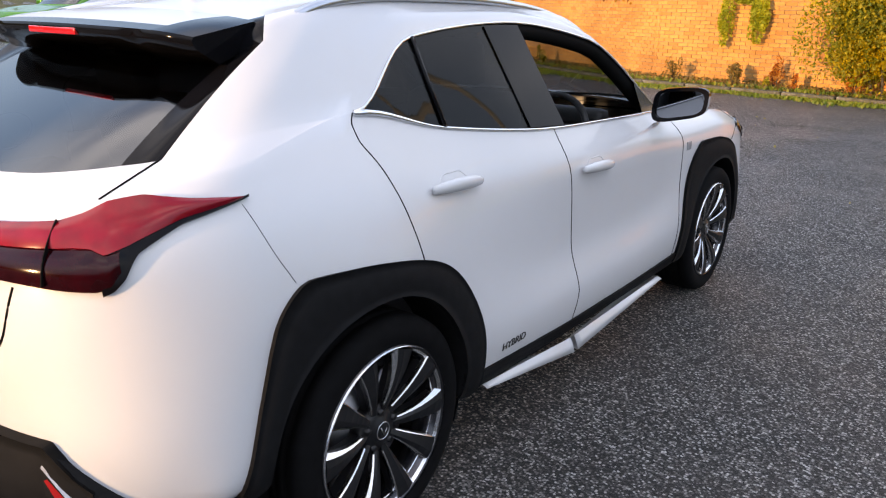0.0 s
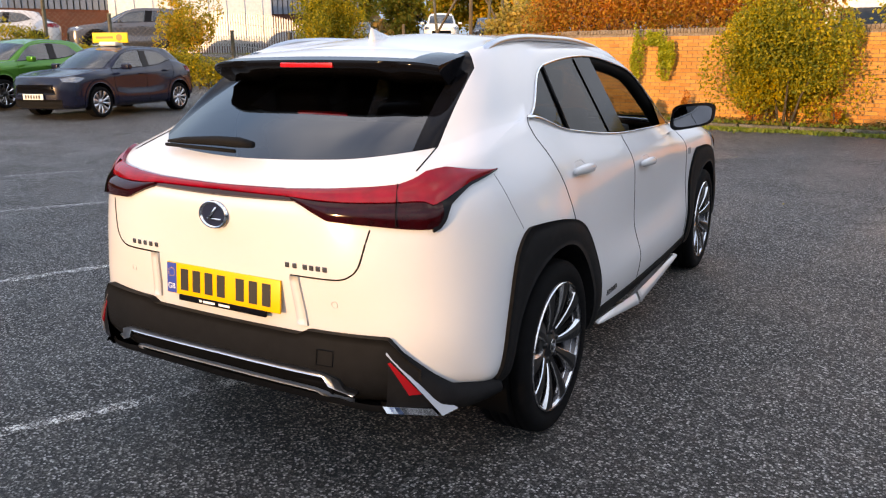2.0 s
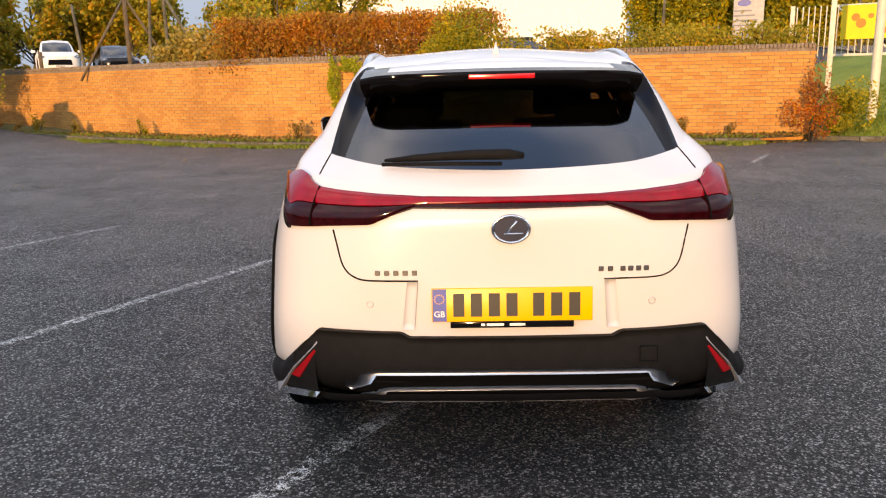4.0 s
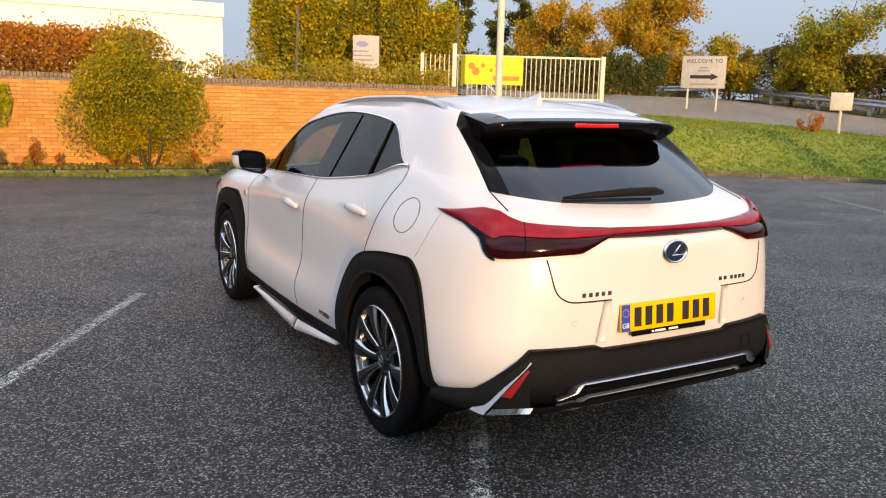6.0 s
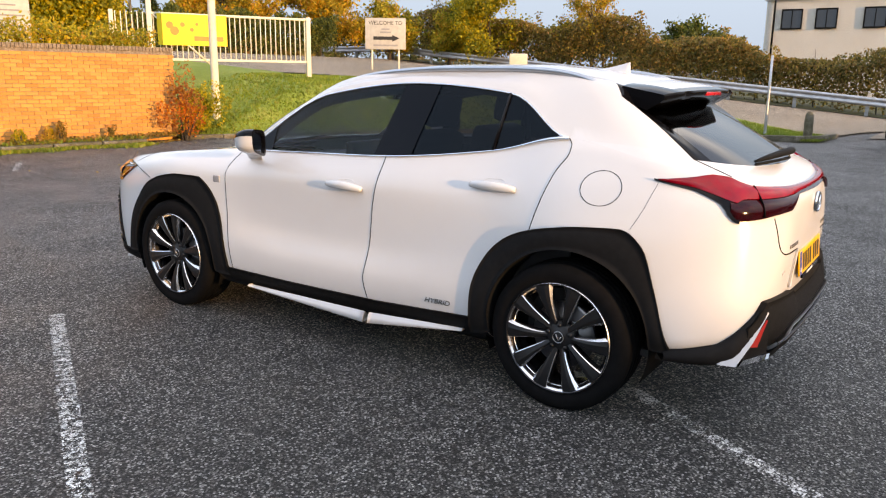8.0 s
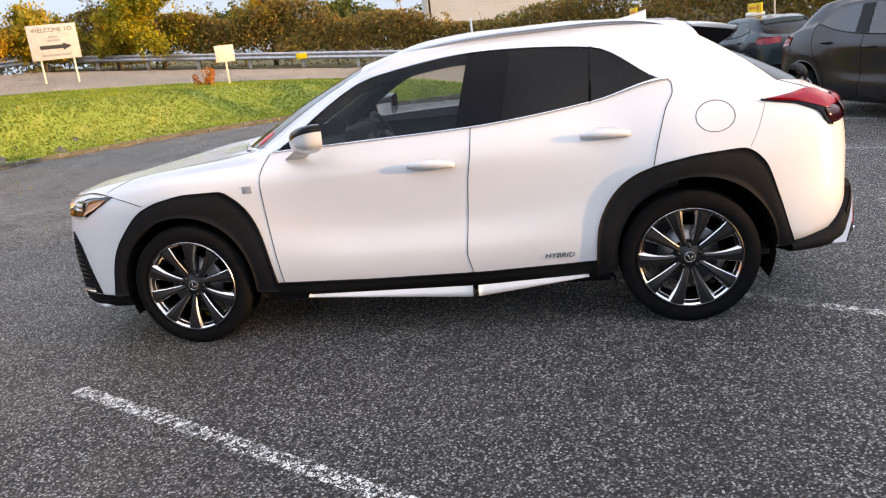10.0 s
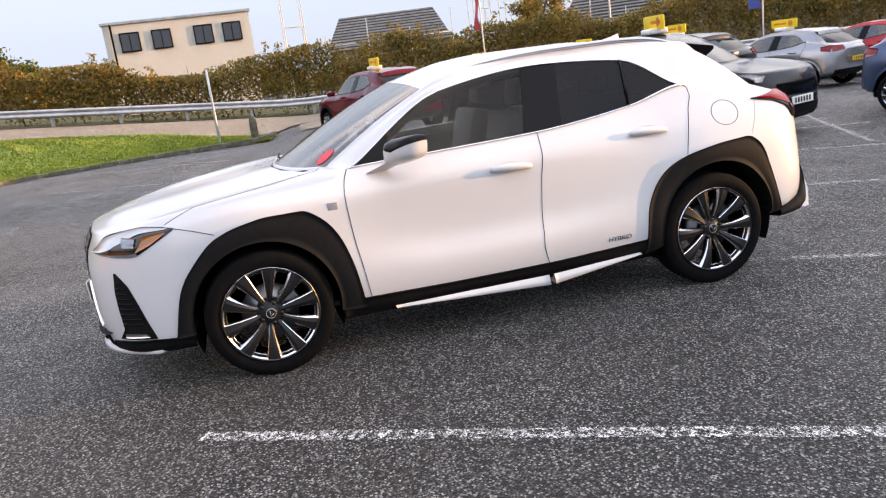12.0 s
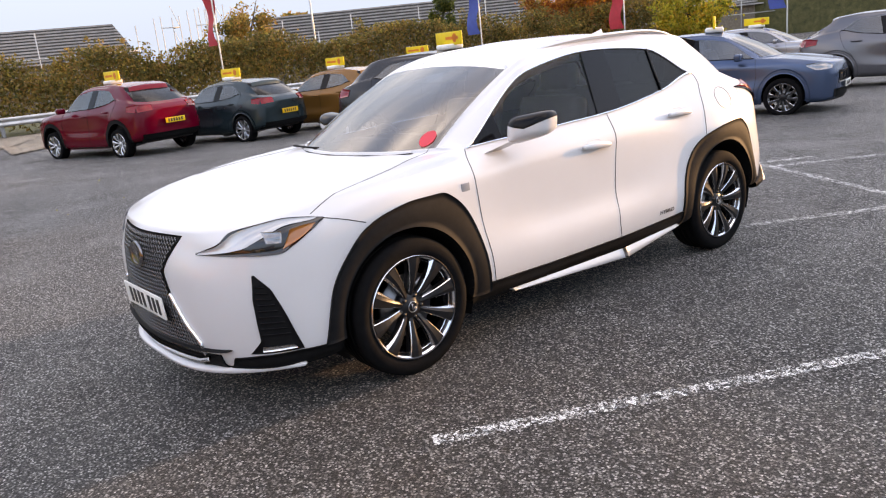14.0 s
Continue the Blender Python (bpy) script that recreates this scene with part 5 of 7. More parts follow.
for p, q in ((WALL_A0, WALL_A1), (WALL_A1, WALL_B1)):
    L = float(np.linalg.norm(q - p))
    ang = math.degrees(math.atan2(q[1] - p[1], q[0] - p[0]))
    base = pose(p[0], p[1], 0, 0, 0, ang + 180) @ Matrix.Diagonal((-1, 1, 1, 1))
    frame_m = pose(p[0], p[1], 0, 0, 0, ang)
    # local x along the wall, local +y towards the car park
    part("core", mesh("core", *box(0, L, -0.22, -0.008, -0.1, HEIGHT), M_MORTAR, False), wall, at=frame_m)
    part("coping", mesh("coping", *join(*[bevel_box(i * 0.075 + 0.003, i * 0.075 + 0.069, -0.235, 0.012, HEIGHT, HEIGHT + 0.09 + 0.004 * math.sin(i * 7.1), 0.006, 1) for i in range(int(L / 0.075))]), M_COPING, False), wall, "brick-on-edge coping", at=frame_m)
    for r in range(int(HEIGHT / 0.075)):
        for i in range(int(L / 0.225)):
            x = 0.1125 + i * 0.225 + (0.1125 if r % 2 else 0)
            if x > L - 0.1:
                continue
            z = 0.0375 + r * 0.075
            mm = frame_m @ Matrix.Translation((x, -0.0 + random.uniform(-0.002, 0.002), z)) @ Matrix.Diagonal((1, -1, 1, 1))
            if p is WALL_A0 and 0.0 < x < 4.6 and r > 9 and made < 290:
                part("brick", BRICK_ME, wall, at=frame_m @ Matrix.Translation((x, random.uniform(-0.002, 0.002), z)) @ Matrix.Rotation(math.pi, 4, "Z"))
                made += 1
            else:
                stuff.append(moved(BRICK, frame_m @ Matrix.Translation((x, random.uniform(-0.002, 0.002), z)) @ Matrix.Rotation(math.pi, 4, "Z")))
    for r in range(int(HEIGHT / 0.075)):
        first = -0.03 if r % 2 == 0 else 0.1125 + 0.005
        ends_ = ((-0.02, 0.100),) if r % 2 else ()
        last = 0.1125 + 0.225 * math.floor((L - 0.1 - 0.1125 - (0.1125 if r % 2 else 0)) / 0.225) + (0.1125 if r % 2 else 0) + 0.1175
        ends_ += ((last, L + 0.03),) if L + 0.03 - last > 0.03 else ()
        for x0, x1 in ends_:
            stuff.append(moved(box(x0, x1, -0.05, 0.006, 0.0375 + r * 0.075 - 0.0325, 0.0375 + r * 0.075 + 0.0325), frame_m))
tagged(part("brickwork", mesh("brickwork", *join(*stuff), M_BRICK, False), wall), "orange-red brickwork", kind="stuff")

# ---- plants ----
def leaf_mat(name, stops):
    m = Mat(name)
    ge = m.t.nodes.new("ShaderNodeNewGeometry")
    c = m.ramp(ge.outputs["Random Per Island"], stops)
    c = m.mix(1.0, c, m.ramp(m.noise(0.9, 3.0, 0.6), [(0.32, (0.66, 0.72, 0.66)), (0.5, (1.0, 0.97, 0.95)), (0.68, (1.35, 1.15, 0.9))]), "MULTIPLY")
    m.link(c, m.b.inputs["Base Color"])
    m.set(Roughness=0.6)
    tr = m.t.nodes.new("ShaderNodeBsdfTranslucent")
    m.link(c, tr.inputs["Color"])
    mx = m.t.nodes.new("ShaderNodeMixShader")
    mx.inputs[0].default_value = 0.5
    m.link(m.b.outputs[0], mx.inputs[1])
    m.link(tr.outputs[0], mx.inputs[2])
    m.link(mx.outputs[0], m.t.nodes["Material Output"].inputs["Surface"])
    return m.m


L_GREEN = leaf_mat("leaves_green_yellow", [(0.0, (0.14, 0.18, 0.018)), (0.4, (0.27, 0.27, 0.028)), (0.75, (0.52, 0.40, 0.038)), (1.0, (0.62, 0.48, 0.040))])
L_ORANGE = leaf_mat("leaves_beech_orange", [(0.0, (0.244, 0.097, 0.024)), (0.4, (0.522, 0.193, 0.036)), (0.8, (0.620, 0.322, 0.048)), (1.0, (0.348, 0.274, 0.036))])
L_HEDGE = leaf_mat("leaves_brown_hedge", [(0.0, (0.10, 0.10, 0.026)), (0.4, (0.22, 0.165, 0.044)), (0.75, (0.34, 0.18, 0.062)), (1.0, (0.44, 0.33, 0.075))])
L_LIME = leaf_mat("leaves_lime_creeper", [(0.0, (0.22, 0.30, 0.03)), (0.5, (0.42, 0.46, 0.05)), (1.0, (0.62, 0.58, 0.07))])
L_GOLD = leaf_mat("leaves_brown_gold", [(0.0, (0.22, 0.19, 0.025)), (0.35, (0.46, 0.33, 0.035)), (0.75, (0.62, 0.40, 0.05)), (1.0, (0.62, 0.26, 0.05))])
L_DARK = leaf_mat("leaves_dark_green", [(0.0, (0.035, 0.06, 0.014)), (0.6, (0.10, 0.13, 0.025)), (1.0, (0.21, 0.20, 0.035))])
L_YELLOW = leaf_mat("leaves_autumn_gold", [(0.0, (0.156, 0.175, 0.022)), (0.35, (0.364, 0.325, 0.033)), (0.75, (0.598, 0.450, 0.055)), (1.0, (0.598, 0.275, 0.044))])
L_RED = leaf_mat("leaves_rust_red", [(0.0, (0.232, 0.070, 0.024)), (0.6, (0.551, 0.168, 0.036)), (1.0, (0.600, 0.308, 0.036))])
L_STRAW = leaf_mat("dry_grass_blades", [(0.0, (0.290, 0.210, 0.060)), (0.6, (0.580, 0.392, 0.096)), (1.0, (0.319, 0.308, 0.060))])
L_BLADE = leaf_mat("grass_blades", [(0.0, (0.15, 0.23, 0.03)), (0.6, (0.21, 0.29, 0.04)), (1.0, (0.32, 0.32, 0.08))])
M_BARK = soil("bark", (0.05, 0.04, 0.03), (0.09, 0.07, 0.05), (0.13, 0.10, 0.075), 12.0)
RNG = np.random.default_rng(7)


def leaves(points, size, mat, name, up=0.3):
    """Small bent leaves at points."""
    n = len(points)
    P = np.asarray(points, float)
    d = RNG.normal(size=(n, 3)) + (0, 0, up)
    d /= np.linalg.norm(d, axis=1)[:, None]
    e = np.cross(d, RNG.normal(size=(n, 3)))
    e /= np.linalg.norm(e, axis=1)[:, None] + 1e-9
    s = size * RNG.uniform(0.6, 1.3, n)[:, None]
    nrm = np.cross(d, e)
    V = np.empty((n, 4, 3))
    V[:, 0], V[:, 2] = P - d * s * 0.6, P + d * s * 0.6
    V[:, 1], V[:, 3] = P + e * s * 0.38 + nrm * s * 0.12, P - e * s * 0.38 + nrm * s * 0.12
    F = (np.arange(n * 4).reshape(n, 4)).tolist()
    return mesh(name, V.reshape(-1, 3), F, mat, False)


def cloud(n, centre, radii, lumps, hollow=0.45, floor=None):
    """Points in a lumpy, uneven crown."""
    c = np.asarray(centre, float)
    r = np.asarray(radii, float)
    dirs = RNG.normal(size=(lumps, 3))
    dirs /= np.linalg.norm(dirs, axis=1)[:, None]
    lc = c + dirs * r * RNG.uniform(0.25, 0.85, (lumps, 1))
    lr = RNG.uniform(0.22, 0.48, (lumps, 1)) * r
    k = RNG.integers(0, lumps, n)
    d = RNG.normal(size=(n, 3))
    d /= np.linalg.norm(d, axis=1)[:, None]
    p = lc[k] + d * lr[k] * (RNG.uniform(hollow, 1, (n, 1)) ** 0.5)
    if floor is not None:
        p = p[p[:, 2] > floor]
    return p, lc


def bush(name, label, centre, radii, n, size, mat, lumps=24, base=None, category="bush", stems=6, group=""):
    x, y, z = centre
    g = float(ground_z(x, y)) if base is None else base
    pts, lc = cloud(int(n * 2.2), (x, y, z), radii, lumps, floor=g + 0.02)
    t = thing(name, label, category, group)
    ch = []
    for q in lc[:stems]:
        a = Vector((x + (q[0] - x) * 0.25, y + (q[1] - y) * 0.25, g - 0.05))
        b = Vector(q)
        mid = (a + b) / 2 + Vector((0, 0, 0.12 * (b - a).length))
        ch.append(tube([a, mid, b], [0.03, 0.02, 0.006], 5))
    if ch:
        tagged(part("wood", mesh("wood", *join(*ch), M_BARK), t), kind="stuff")
    part("foliage", leaves(pts, size * 0.68, mat, "foliage"), t)
    return t


def tree(label, x, y, height, spread, n, size, mat, trunk=0.12, lift=0.30, group=""):
    """A trunk with limbs and twigs; the leaves sit in sprays round the twigs."""
    g = float(ground_z(x, y))
    t = thing("tree", label, "tree", group)
    top = Vector((x + RNG.normal() * 0.2, y + RNG.normal() * 0.2, g + height * 0.9))
    ch = [tube([(x, y, g - 0.1), (x + 0.05, y, g + height * 0.3), (x + 0.02, y + 0.1, g + height * 0.6), top], [trunk, trunk * 0.75, trunk * 0.45, trunk * 0.1], 8)]
    mid, half = g + height * (lift + (1 - lift) / 2), height * (1 - lift) / 2
    T0, T1 = [], []
    for i in range(18):
        az, el = 2.4 * i + RNG.normal() * 0.3, math.asin(RNG.uniform(-0.85, 0.98))
        reach = RNG.uniform(0.5, 0.92)
        b = Vector((x + spread * reach * math.cos(az) * math.cos(el), y + spread * reach * math.sin(az) * math.cos(el), mid + half * reach * math.sin(el)))
        a = Vector((x + 0.03, y + 0.05, max(g + height * 0.12, min(g + height * 0.8, b.z - (b.xy - Vector((x, y))).length * RNG.uniform(0.5, 1.0)))))
        ch.append(tube([a, (a + b) / 2 + Vector((0, 0, 0.08 * height)), b], [trunk * 0.32, trunk * 0.2, 0.012], 5))
        for j in range(11):
            f = RNG.uniform(0.45, 1.0)
            p = a + (b - a) * f
            d = Vector(RNG.normal(size=3) * (1, 1, 0.8)) + Vector((0, 0, 0.45)) + (b - a).normalized() * 0.6
            q = p + d.normalized() * (RNG.uniform(0.12, 0.42) * spread ** 0.8)
            if j < 7:
                ch.append(tube([p, q], [0.012, 0.004], 3))
            T0.append(p)
            T1.append(q)
    T0, T1 = np.array(T0), np.array(T1)
    m = int(n * 2.6)
    w = RNG.uniform(0.25, 1.0, len(T0)) ** 1.6
    k = RNG.choice(len(T0), m, p=w / w.sum())
    f = RNG.uniform(0.05, 1.15, (m, 1))
    pts = T0[k] + (T1[k] - T0[k]) * f + RNG.normal(size=(m, 3)) * (0.055 + 0.045 * spread)
    part("trunk", mesh("trunk", *join(*ch), M_BARK), t)
    part("crown", leaves(pts[pts[:, 2] > g + 0.25], size * 0.75, mat, "crown"), t)
    return t


def hedge(label, line, height, depth, n, size, mat, base=None, name="hedge", ragged=0.5):
    n = int(n * 2.0)
    P = resample(line, 400)
    k = RNG.integers(0, 400, n)
    bumpy = np.interp(np.arange(400), np.arange(0, 400, 9), RNG.uniform(1 - ragged, 1 + ragged * 0.3, len(np.arange(0, 400, 9))))
    h = np.sqrt(RNG.uniform(0, 1, n)) * height * bumpy[k]
    w = (RNG.uniform(-1, 1, n)) * depth * 0.5 * np.sqrt(np.clip(1.05 - (h / height) ** 2 * 0.6, 0.1, 1))
    # upright shoots that break the outline
    shoot = RNG.uniform(0, 1, n) < 0.16 * ragged
    at_ = RNG.integers(0, 400, 90)
    pick = RNG.integers(0, 90, n)
    lean, tall = RNG.normal(size=(90, 2)) * 0.25, RNG.uniform(0.95, 1.28, 90)
    up = RNG.uniform(0.55, 1.0, n)
    k = np.where(shoot, at_[pick], k)
    h = np.where(shoot, height * bumpy[k] * tall[pick] * up, h)
    w = np.where(shoot, 0.0, w)
    pts = np.stack([P[k, 0] + RNG.normal(size=n) * 0.1 + w * 0.7, P[k, 1] + RNG.normal(size=n) * 0.1 + w * 0.7, h], 1)
    pts[:, :2] += np.where(shoot[:, None], lean[pick] * up[:, None], 0)
    pts[:, 2] += ground_z(pts[:, 0], pts[:, 1]) if base is None else base
    t = thing(name, label, "hedge")
    ch = []
    for i in range(6, 400, 14):
        g = float(ground_z(P[i, 0], P[i, 1])) if base is None else base
        ch.append(tube([(P[i, 0], P[i, 1], g - 0.05), (P[i, 0] + RNG.normal() * 0.15, P[i, 1] + RNG.normal() * 0.15, g + height * 0.8)], [0.03, 0.008], 5))
    tagged(part("wood", mesh("wood", *join(*ch), M_BARK), t), kind="stuff")
    part("foliage", leaves(pts, size * 0.68, mat, "foliage"), t)
    return t


# above and along the wall
bush("bush", "dense green and yellow bush spilling over the brick wall", (0.18, 12.22, 1.40), (1.50, 0.75, 1.50), 15000, 0.080, L_GREEN, 64)
for x, y, z, w, h, n in ((-2.98, 13.20, 1.35, 0.16, 0.62, 520), (-2.66, 13.15, 1.74, 0.34, 0.20, 420), (-2.33, 13.09, 1.40, 0.26, 0.52, 800)):
    bush("creeper", "lime-green creeper hanging thinly over the brick wall", (x, y - 0.05, z), (w, 0.09, h), n, 0.075, L_LIME, 14, base=0.5, stems=0, category="creeper", group="creepers on the wall")
hedge("clipped beech hedge with brown-orange autumn leaves above the wall", [(-5.6, 14.6), (-2.0, 14.0), (0.6, 13.6)], 1.38, 1.5, 16000, 0.09, L_ORANGE, 1.55, ragged=0.15)
hedge("low mixed shrubs with yellow and red leaves above the wall", [(1.8, 13.6), (4.5, 13.2), (7.4, 12.9)], 0.95, 0.9, 5000, 0.09, L_YELLOW, 1.5)
hedge("tall mixed hedge with ivy behind the signboard", [(6.6, 26.1), (8.0, 25.6), (11.0, 24.7), (14.2, 24.0)], 4.4, 1.8, 34000, 0.19, L_GREEN, 1.5, ragged=0.25)
hedge("tall dry yellow grasses above the wall", [(-5.4, 14.8), (-6.8, 15.7), (-8.0, 16.6)], 1.15, 0.8, 3000, 0.16, L_STRAW, 1.55)
bush("bush", "large rounded green and yellow bush at the end of the wall", (-14.65, 17.35, 2.6), (1.5, 1.3, 2.3), 14000, 0.10, L_GREEN, 44)
hedge("tangled brambles and low shrubs behind the parked cars", [(-15.2, 16.9), (-17.0, 15.4), (-19.5, 13.8), (-23.0, 11.5)], 1.0, 1.6, 9000, 0.11, L_GREEN, None)
bush("bush", "climbing shrub with yellow leaves on the fence", (-19.3, 15.6, 2.4), (1.5, 0.6, 1.3), 3000, 0.11, L_YELLOW, 20)
bush("bush", "sparse reddish bush at the corner of the wall", (6.9, 11.25, 0.75), (0.55, 0.4, 0.95), 900, 0.075, L_RED, 16)
bush("bush", "low green shrub beside the wall corner", (7.7, 11.55, 0.6), (0.8, 0.5, 0.6), 1500, 0.08, L_GREEN, 16)
for i in range(30):
    t = RNG.uniform(0.02, 0.98)
    p = KERB_W[1] * (1 - t) + KERB_W[2] * t + (0, RNG.uniform(0.25, 0.6)) if i < 22 else KERB_W[2] * (1 - t) + KERB_W[3] * t + (0.15, 0.45)
    h = RNG.uniform(0.12, 0.38)
    bush("weed", "dry weed growing below the brick wall", (p[0], p[1], 0.1 + h * 0.6), (h * 0.6, h * 0.4, h), int(160 + 500 * h), 0.05, (L_HEDGE, L_STRAW, L_GREEN, L_RED)[i % 4], 10, base=0.08, category="weed", stems=4, group="weeds below the wall")

hedge("tall dark hedge beyond the gate", [(12.5, 25.5), (17.0, 25.5), (21.0, 25.0), (25.5, 23.5)], 1.9, 2.2, 12000, 0.17, L_DARK, ragged=0.3)
# beyond the road
hedge("long brown autumn hedge behind the crash barrier", [(21.5, -34), (26.0, -18), (28.2, -8), (29.0, -2), (29.8, 3), (30.6, 10.4), (31.0, 18), (31, 30)], 2.8, 2.6, 56000, 0.17, L_HEDGE, ragged=0.4)
tree("green and gold autumn tree behind the crash barrier", 30.2, 17.6, 5.3, 3.1, 8200, 0.16, L_GREEN, lift=0.10)
tree("half-bare golden tree behind the crash barrier", 31.6, 12.7, 5.0, 2.1, 3000, 0.13, L_GOLD, lift=0.2)
tree("low yellow shrub behind the crash barrier", 29.7, 19.6, 2.9, 1.2, 3000, 0.16, L_YELLOW, lift=0.1)
tree("orange-gold tree beyond the gate", 26.5, 25.5, 5.8, 3.1, 12000, 0.17, L_GOLD, lift=0.1)
tree("green and gold tree beyond the gate", 22.0, 27.5, 4.9, 2.8, 9000, 0.17, L_GOLD, lift=0.1)
tree("yellow-green tree beyond the road", 28.6, 22.6, 3.0, 1.9, 6000, 0.17, L_YELLOW, lift=0.1)
for i, (x, y) in enumerate(((15.2, 33.5), (17.3, 33.0), (19.6, 33.0), (21.4, 32.0), (22.6, 31.6))):
    tree("slim dark green conifer beyond the gate", x, y, 6.6 + 0.5 * (i % 2), 0.75, 4200, 0.15, L_DARK, 0.1, lift=0.02, group="conifers beyond the gate")
tree("sparse brown tree beyond the hedge", 32.0, -14.5, 5.2, 2.2, 3800, 0.16, L_HEDGE, lift=0.1)
tree("rust-red autumn tree beyond the parked cars", 24.5, -30.0, 5.4, 3.4, 9000, 0.18, L_RED, lift=0.08)
tree("dark upright tree beyond the parked cars", 27.0, -22.5, 5.0, 0.8, 3000, 0.15, L_DARK, lift=0.1)
tree("yellow-green shrub beyond the parked cars", 19.0, -31.5, 3.4, 2.2, 5000, 0.17, L_YELLOW, lift=0.05)
for x, y, h in ((60, 24, 4.4), (66, 18, 4.6), (70, 33, 4.5), (75, 10, 5.0), (58, 38, 4)):
    tree("distant green tree beyond the hedge", x, y, h, 3.6, 3000, 0.35, L_DARK, lift=0.15, group="distant trees")
for x, y, h in ((-30, 62, 9), (-18, 66, 10), (-8, 64, 9), (2, 62, 8), (-38, 50, 9), (-12, 48, 7), (-26.5, 44.5, 7), (-21, 46, 6.5)):
    tree("distant autumn tree beyond the yard", x, y, h, 4.6, 4200, 0.35, L_YELLOW, lift=0.12, group="distant trees")
tree("broad green tree with a low branch", -5.2, 30.0, 5.2, 2.4, 4200, 0.16, L_GREEN, lift=0.35)

# far woods that close the horizon
n = 60000
a = RNG.uniform(radians(-75), radians(200), n)
r = RNG.uniform(78, 90, n)
top = 3.6 + 1.6 * np.sin(a * 9.0) + 1.0 * np.sin(a * 23.0 + 1.0) + 0.6 * np.sin(a * 61.0)
P = np.stack([r * np.cos(a), r * np.sin(a), np.sqrt(RNG.uniform(0, 1, n)) * np.clip(top, 1.5, 7)], 1)
tagged(new("far_woods", leaves(P, 0.8, L_HEDGE, "far_woods")), "distant belt of autumn trees on the horizon", "woods", kind="stuff")

# grass blades and fallen leaves
n = 30000
t, v = RNG.uniform(0, 1, n), RNG.uniform(0.01, 0.95, n) ** 1.5
A, B = resample(EDGE, 300), resample([(18.4, 0.2), (19.6, 3.5), (20.0, 7.5), (18.6, 11.0), (15.8, 13.4), (8.0, 15.2)], 300)
k = (t * 299).astype(int)
P = A[k] * (1 - v[:, None]) + B[k] * v[:, None] + RNG.normal(size=(n, 2)) * 0.04
tagged(new("grass_blades", leaves(np.stack([P[:, 0], P[:, 1], ground_z(P[:, 0], P[:, 1]) + 0.06], 1), 0.065, L_BLADE, "grass_blades", 2.5)), "short green grass blades on the bank", "grass", kind="stuff")
n = 420
P = np.stack([RNG.uniform(-9, 16, n), RNG.uniform(-9, 11.5, n)], 1)
ok = (np.abs(P[:, 0]) > 6.0) | (P[:, 1] > 4.0)
P = P[ok & (RNG.uniform(0, 1, n) < 0.25 + 0.75 * (P[:, 1] > 6))]
tagged(new("fallen_leaves", leaves(np.stack([P[:, 0], P[:, 1], ground_z(P[:, 0], P[:, 1]) + 0.010], 1), 0.032, L_STRAW, "fallen_leaves", -0.1)), "scattered dry fallen leaves on the tarmac", "leaves", kind="stuff")
n = 5000
t = RNG.uniform(0, 1, n)
A, B = resample(KERB_W, 300), resample([(7.1, 11.7), (6.0, 11.9), (-4.5, 13.58), (-17.2, 21.45)], 300)
k, v = (t * 299).astype(int), RNG.uniform(-0.25, 1, n)[:, None]
P = A[k] * (1 - v) + B[k] * v
tagged(new("leaf_litter", leaves(np.stack([P[:, 0], P[:, 1], np.where(v[:, 0] > 0.05, 0.12, 0.015) + RNG.uniform(0, 0.06, n) * (v[:, 0] > 0.1)], 1), 0.06, L_HEDGE, "leaf_litter", 0.0)), "dead leaves and moss along the wall's foot", "leaves", kind="stuff")

n = 15000
A = resample(KERB_W[1:], 400)
k = RNG.integers(0, 400, n)
v = np.where(RNG.uniform(0, 1, n) < 0.8, -0.05 - np.abs(RNG.normal(size=n)) * (0.16 + 0.10 * np.sin(k * 0.21) * np.sin(k * 0.083)), RNG.normal(size=n) * 0.10 + 0.28)
P = np.stack([A[k, 0] + v * 0.2 + RNG.normal(size=n) * 0.05, A[k, 1] + v], 1)
tagged(new("verge_grass", leaves(np.stack([P[:, 0], P[:, 1], np.where(v > 0.02, 0.13, 0.025)], 1), 0.07, L_BLADE, "verge_grass", 2.0)), "moss and grass tufts along the kerb", "grass", kind="stuff")

# ---- other parked cars ----
B_BODY = mesh("body", *both(ZONES["body"]), M_WHITE)
B_SCREEN = mesh("windscreen", *both(ZONES["windscreen"]), glass("smoked_windscreen", (0.25, 0.28, 0.29), 0.14))
B_REAR = mesh("rear_window", *both(ZONES["rear_window"] + ZONES["rear_pillar_panel"]), M_PRIVACY)
B_SIDE = {s: mesh("side_window", *one_side(ZONES["quarter_glass"] + ZONES["rear_door_glass"] + ZONES["front_door_glass"], s), glass("smoked_side_glass", (0.2, 0.22, 0.23), 0.12)) for s in (1, -1)}
_hit = {s: (lambda u, v, s=s: side_hit(s, u, v)) for s in (1, -1)}
B_HEAD = {s: mesh("headlamp", *patch(_hit[s], [(1.715, 0.846), (1.92, 0.862), (2.11, 0.822)], [(1.72, 0.815), (1.92, 0.745), (2.11, 0.755)], 14, 3, 0.008, 0.02, True), M_LAMP) for s in (1, -1)}
B_TAIL = {s: mesh("rear_lamp", *join(patch(_hit[s], [(-1.72, 1.03), (-1.97, 1.05)], [(-1.74, 0.93), (-1.97, 0.90)], 10, 3, 0.010, 0.02), patch(rh, [(s * 0.73, 1.05), (s * 0.42, 1.03)], [(s * 0.74, 0.90), (s * 0.45, 0.92)], 10, 3, 0.010, 0.02)), M_REDLENS) for s in (1, -1)}
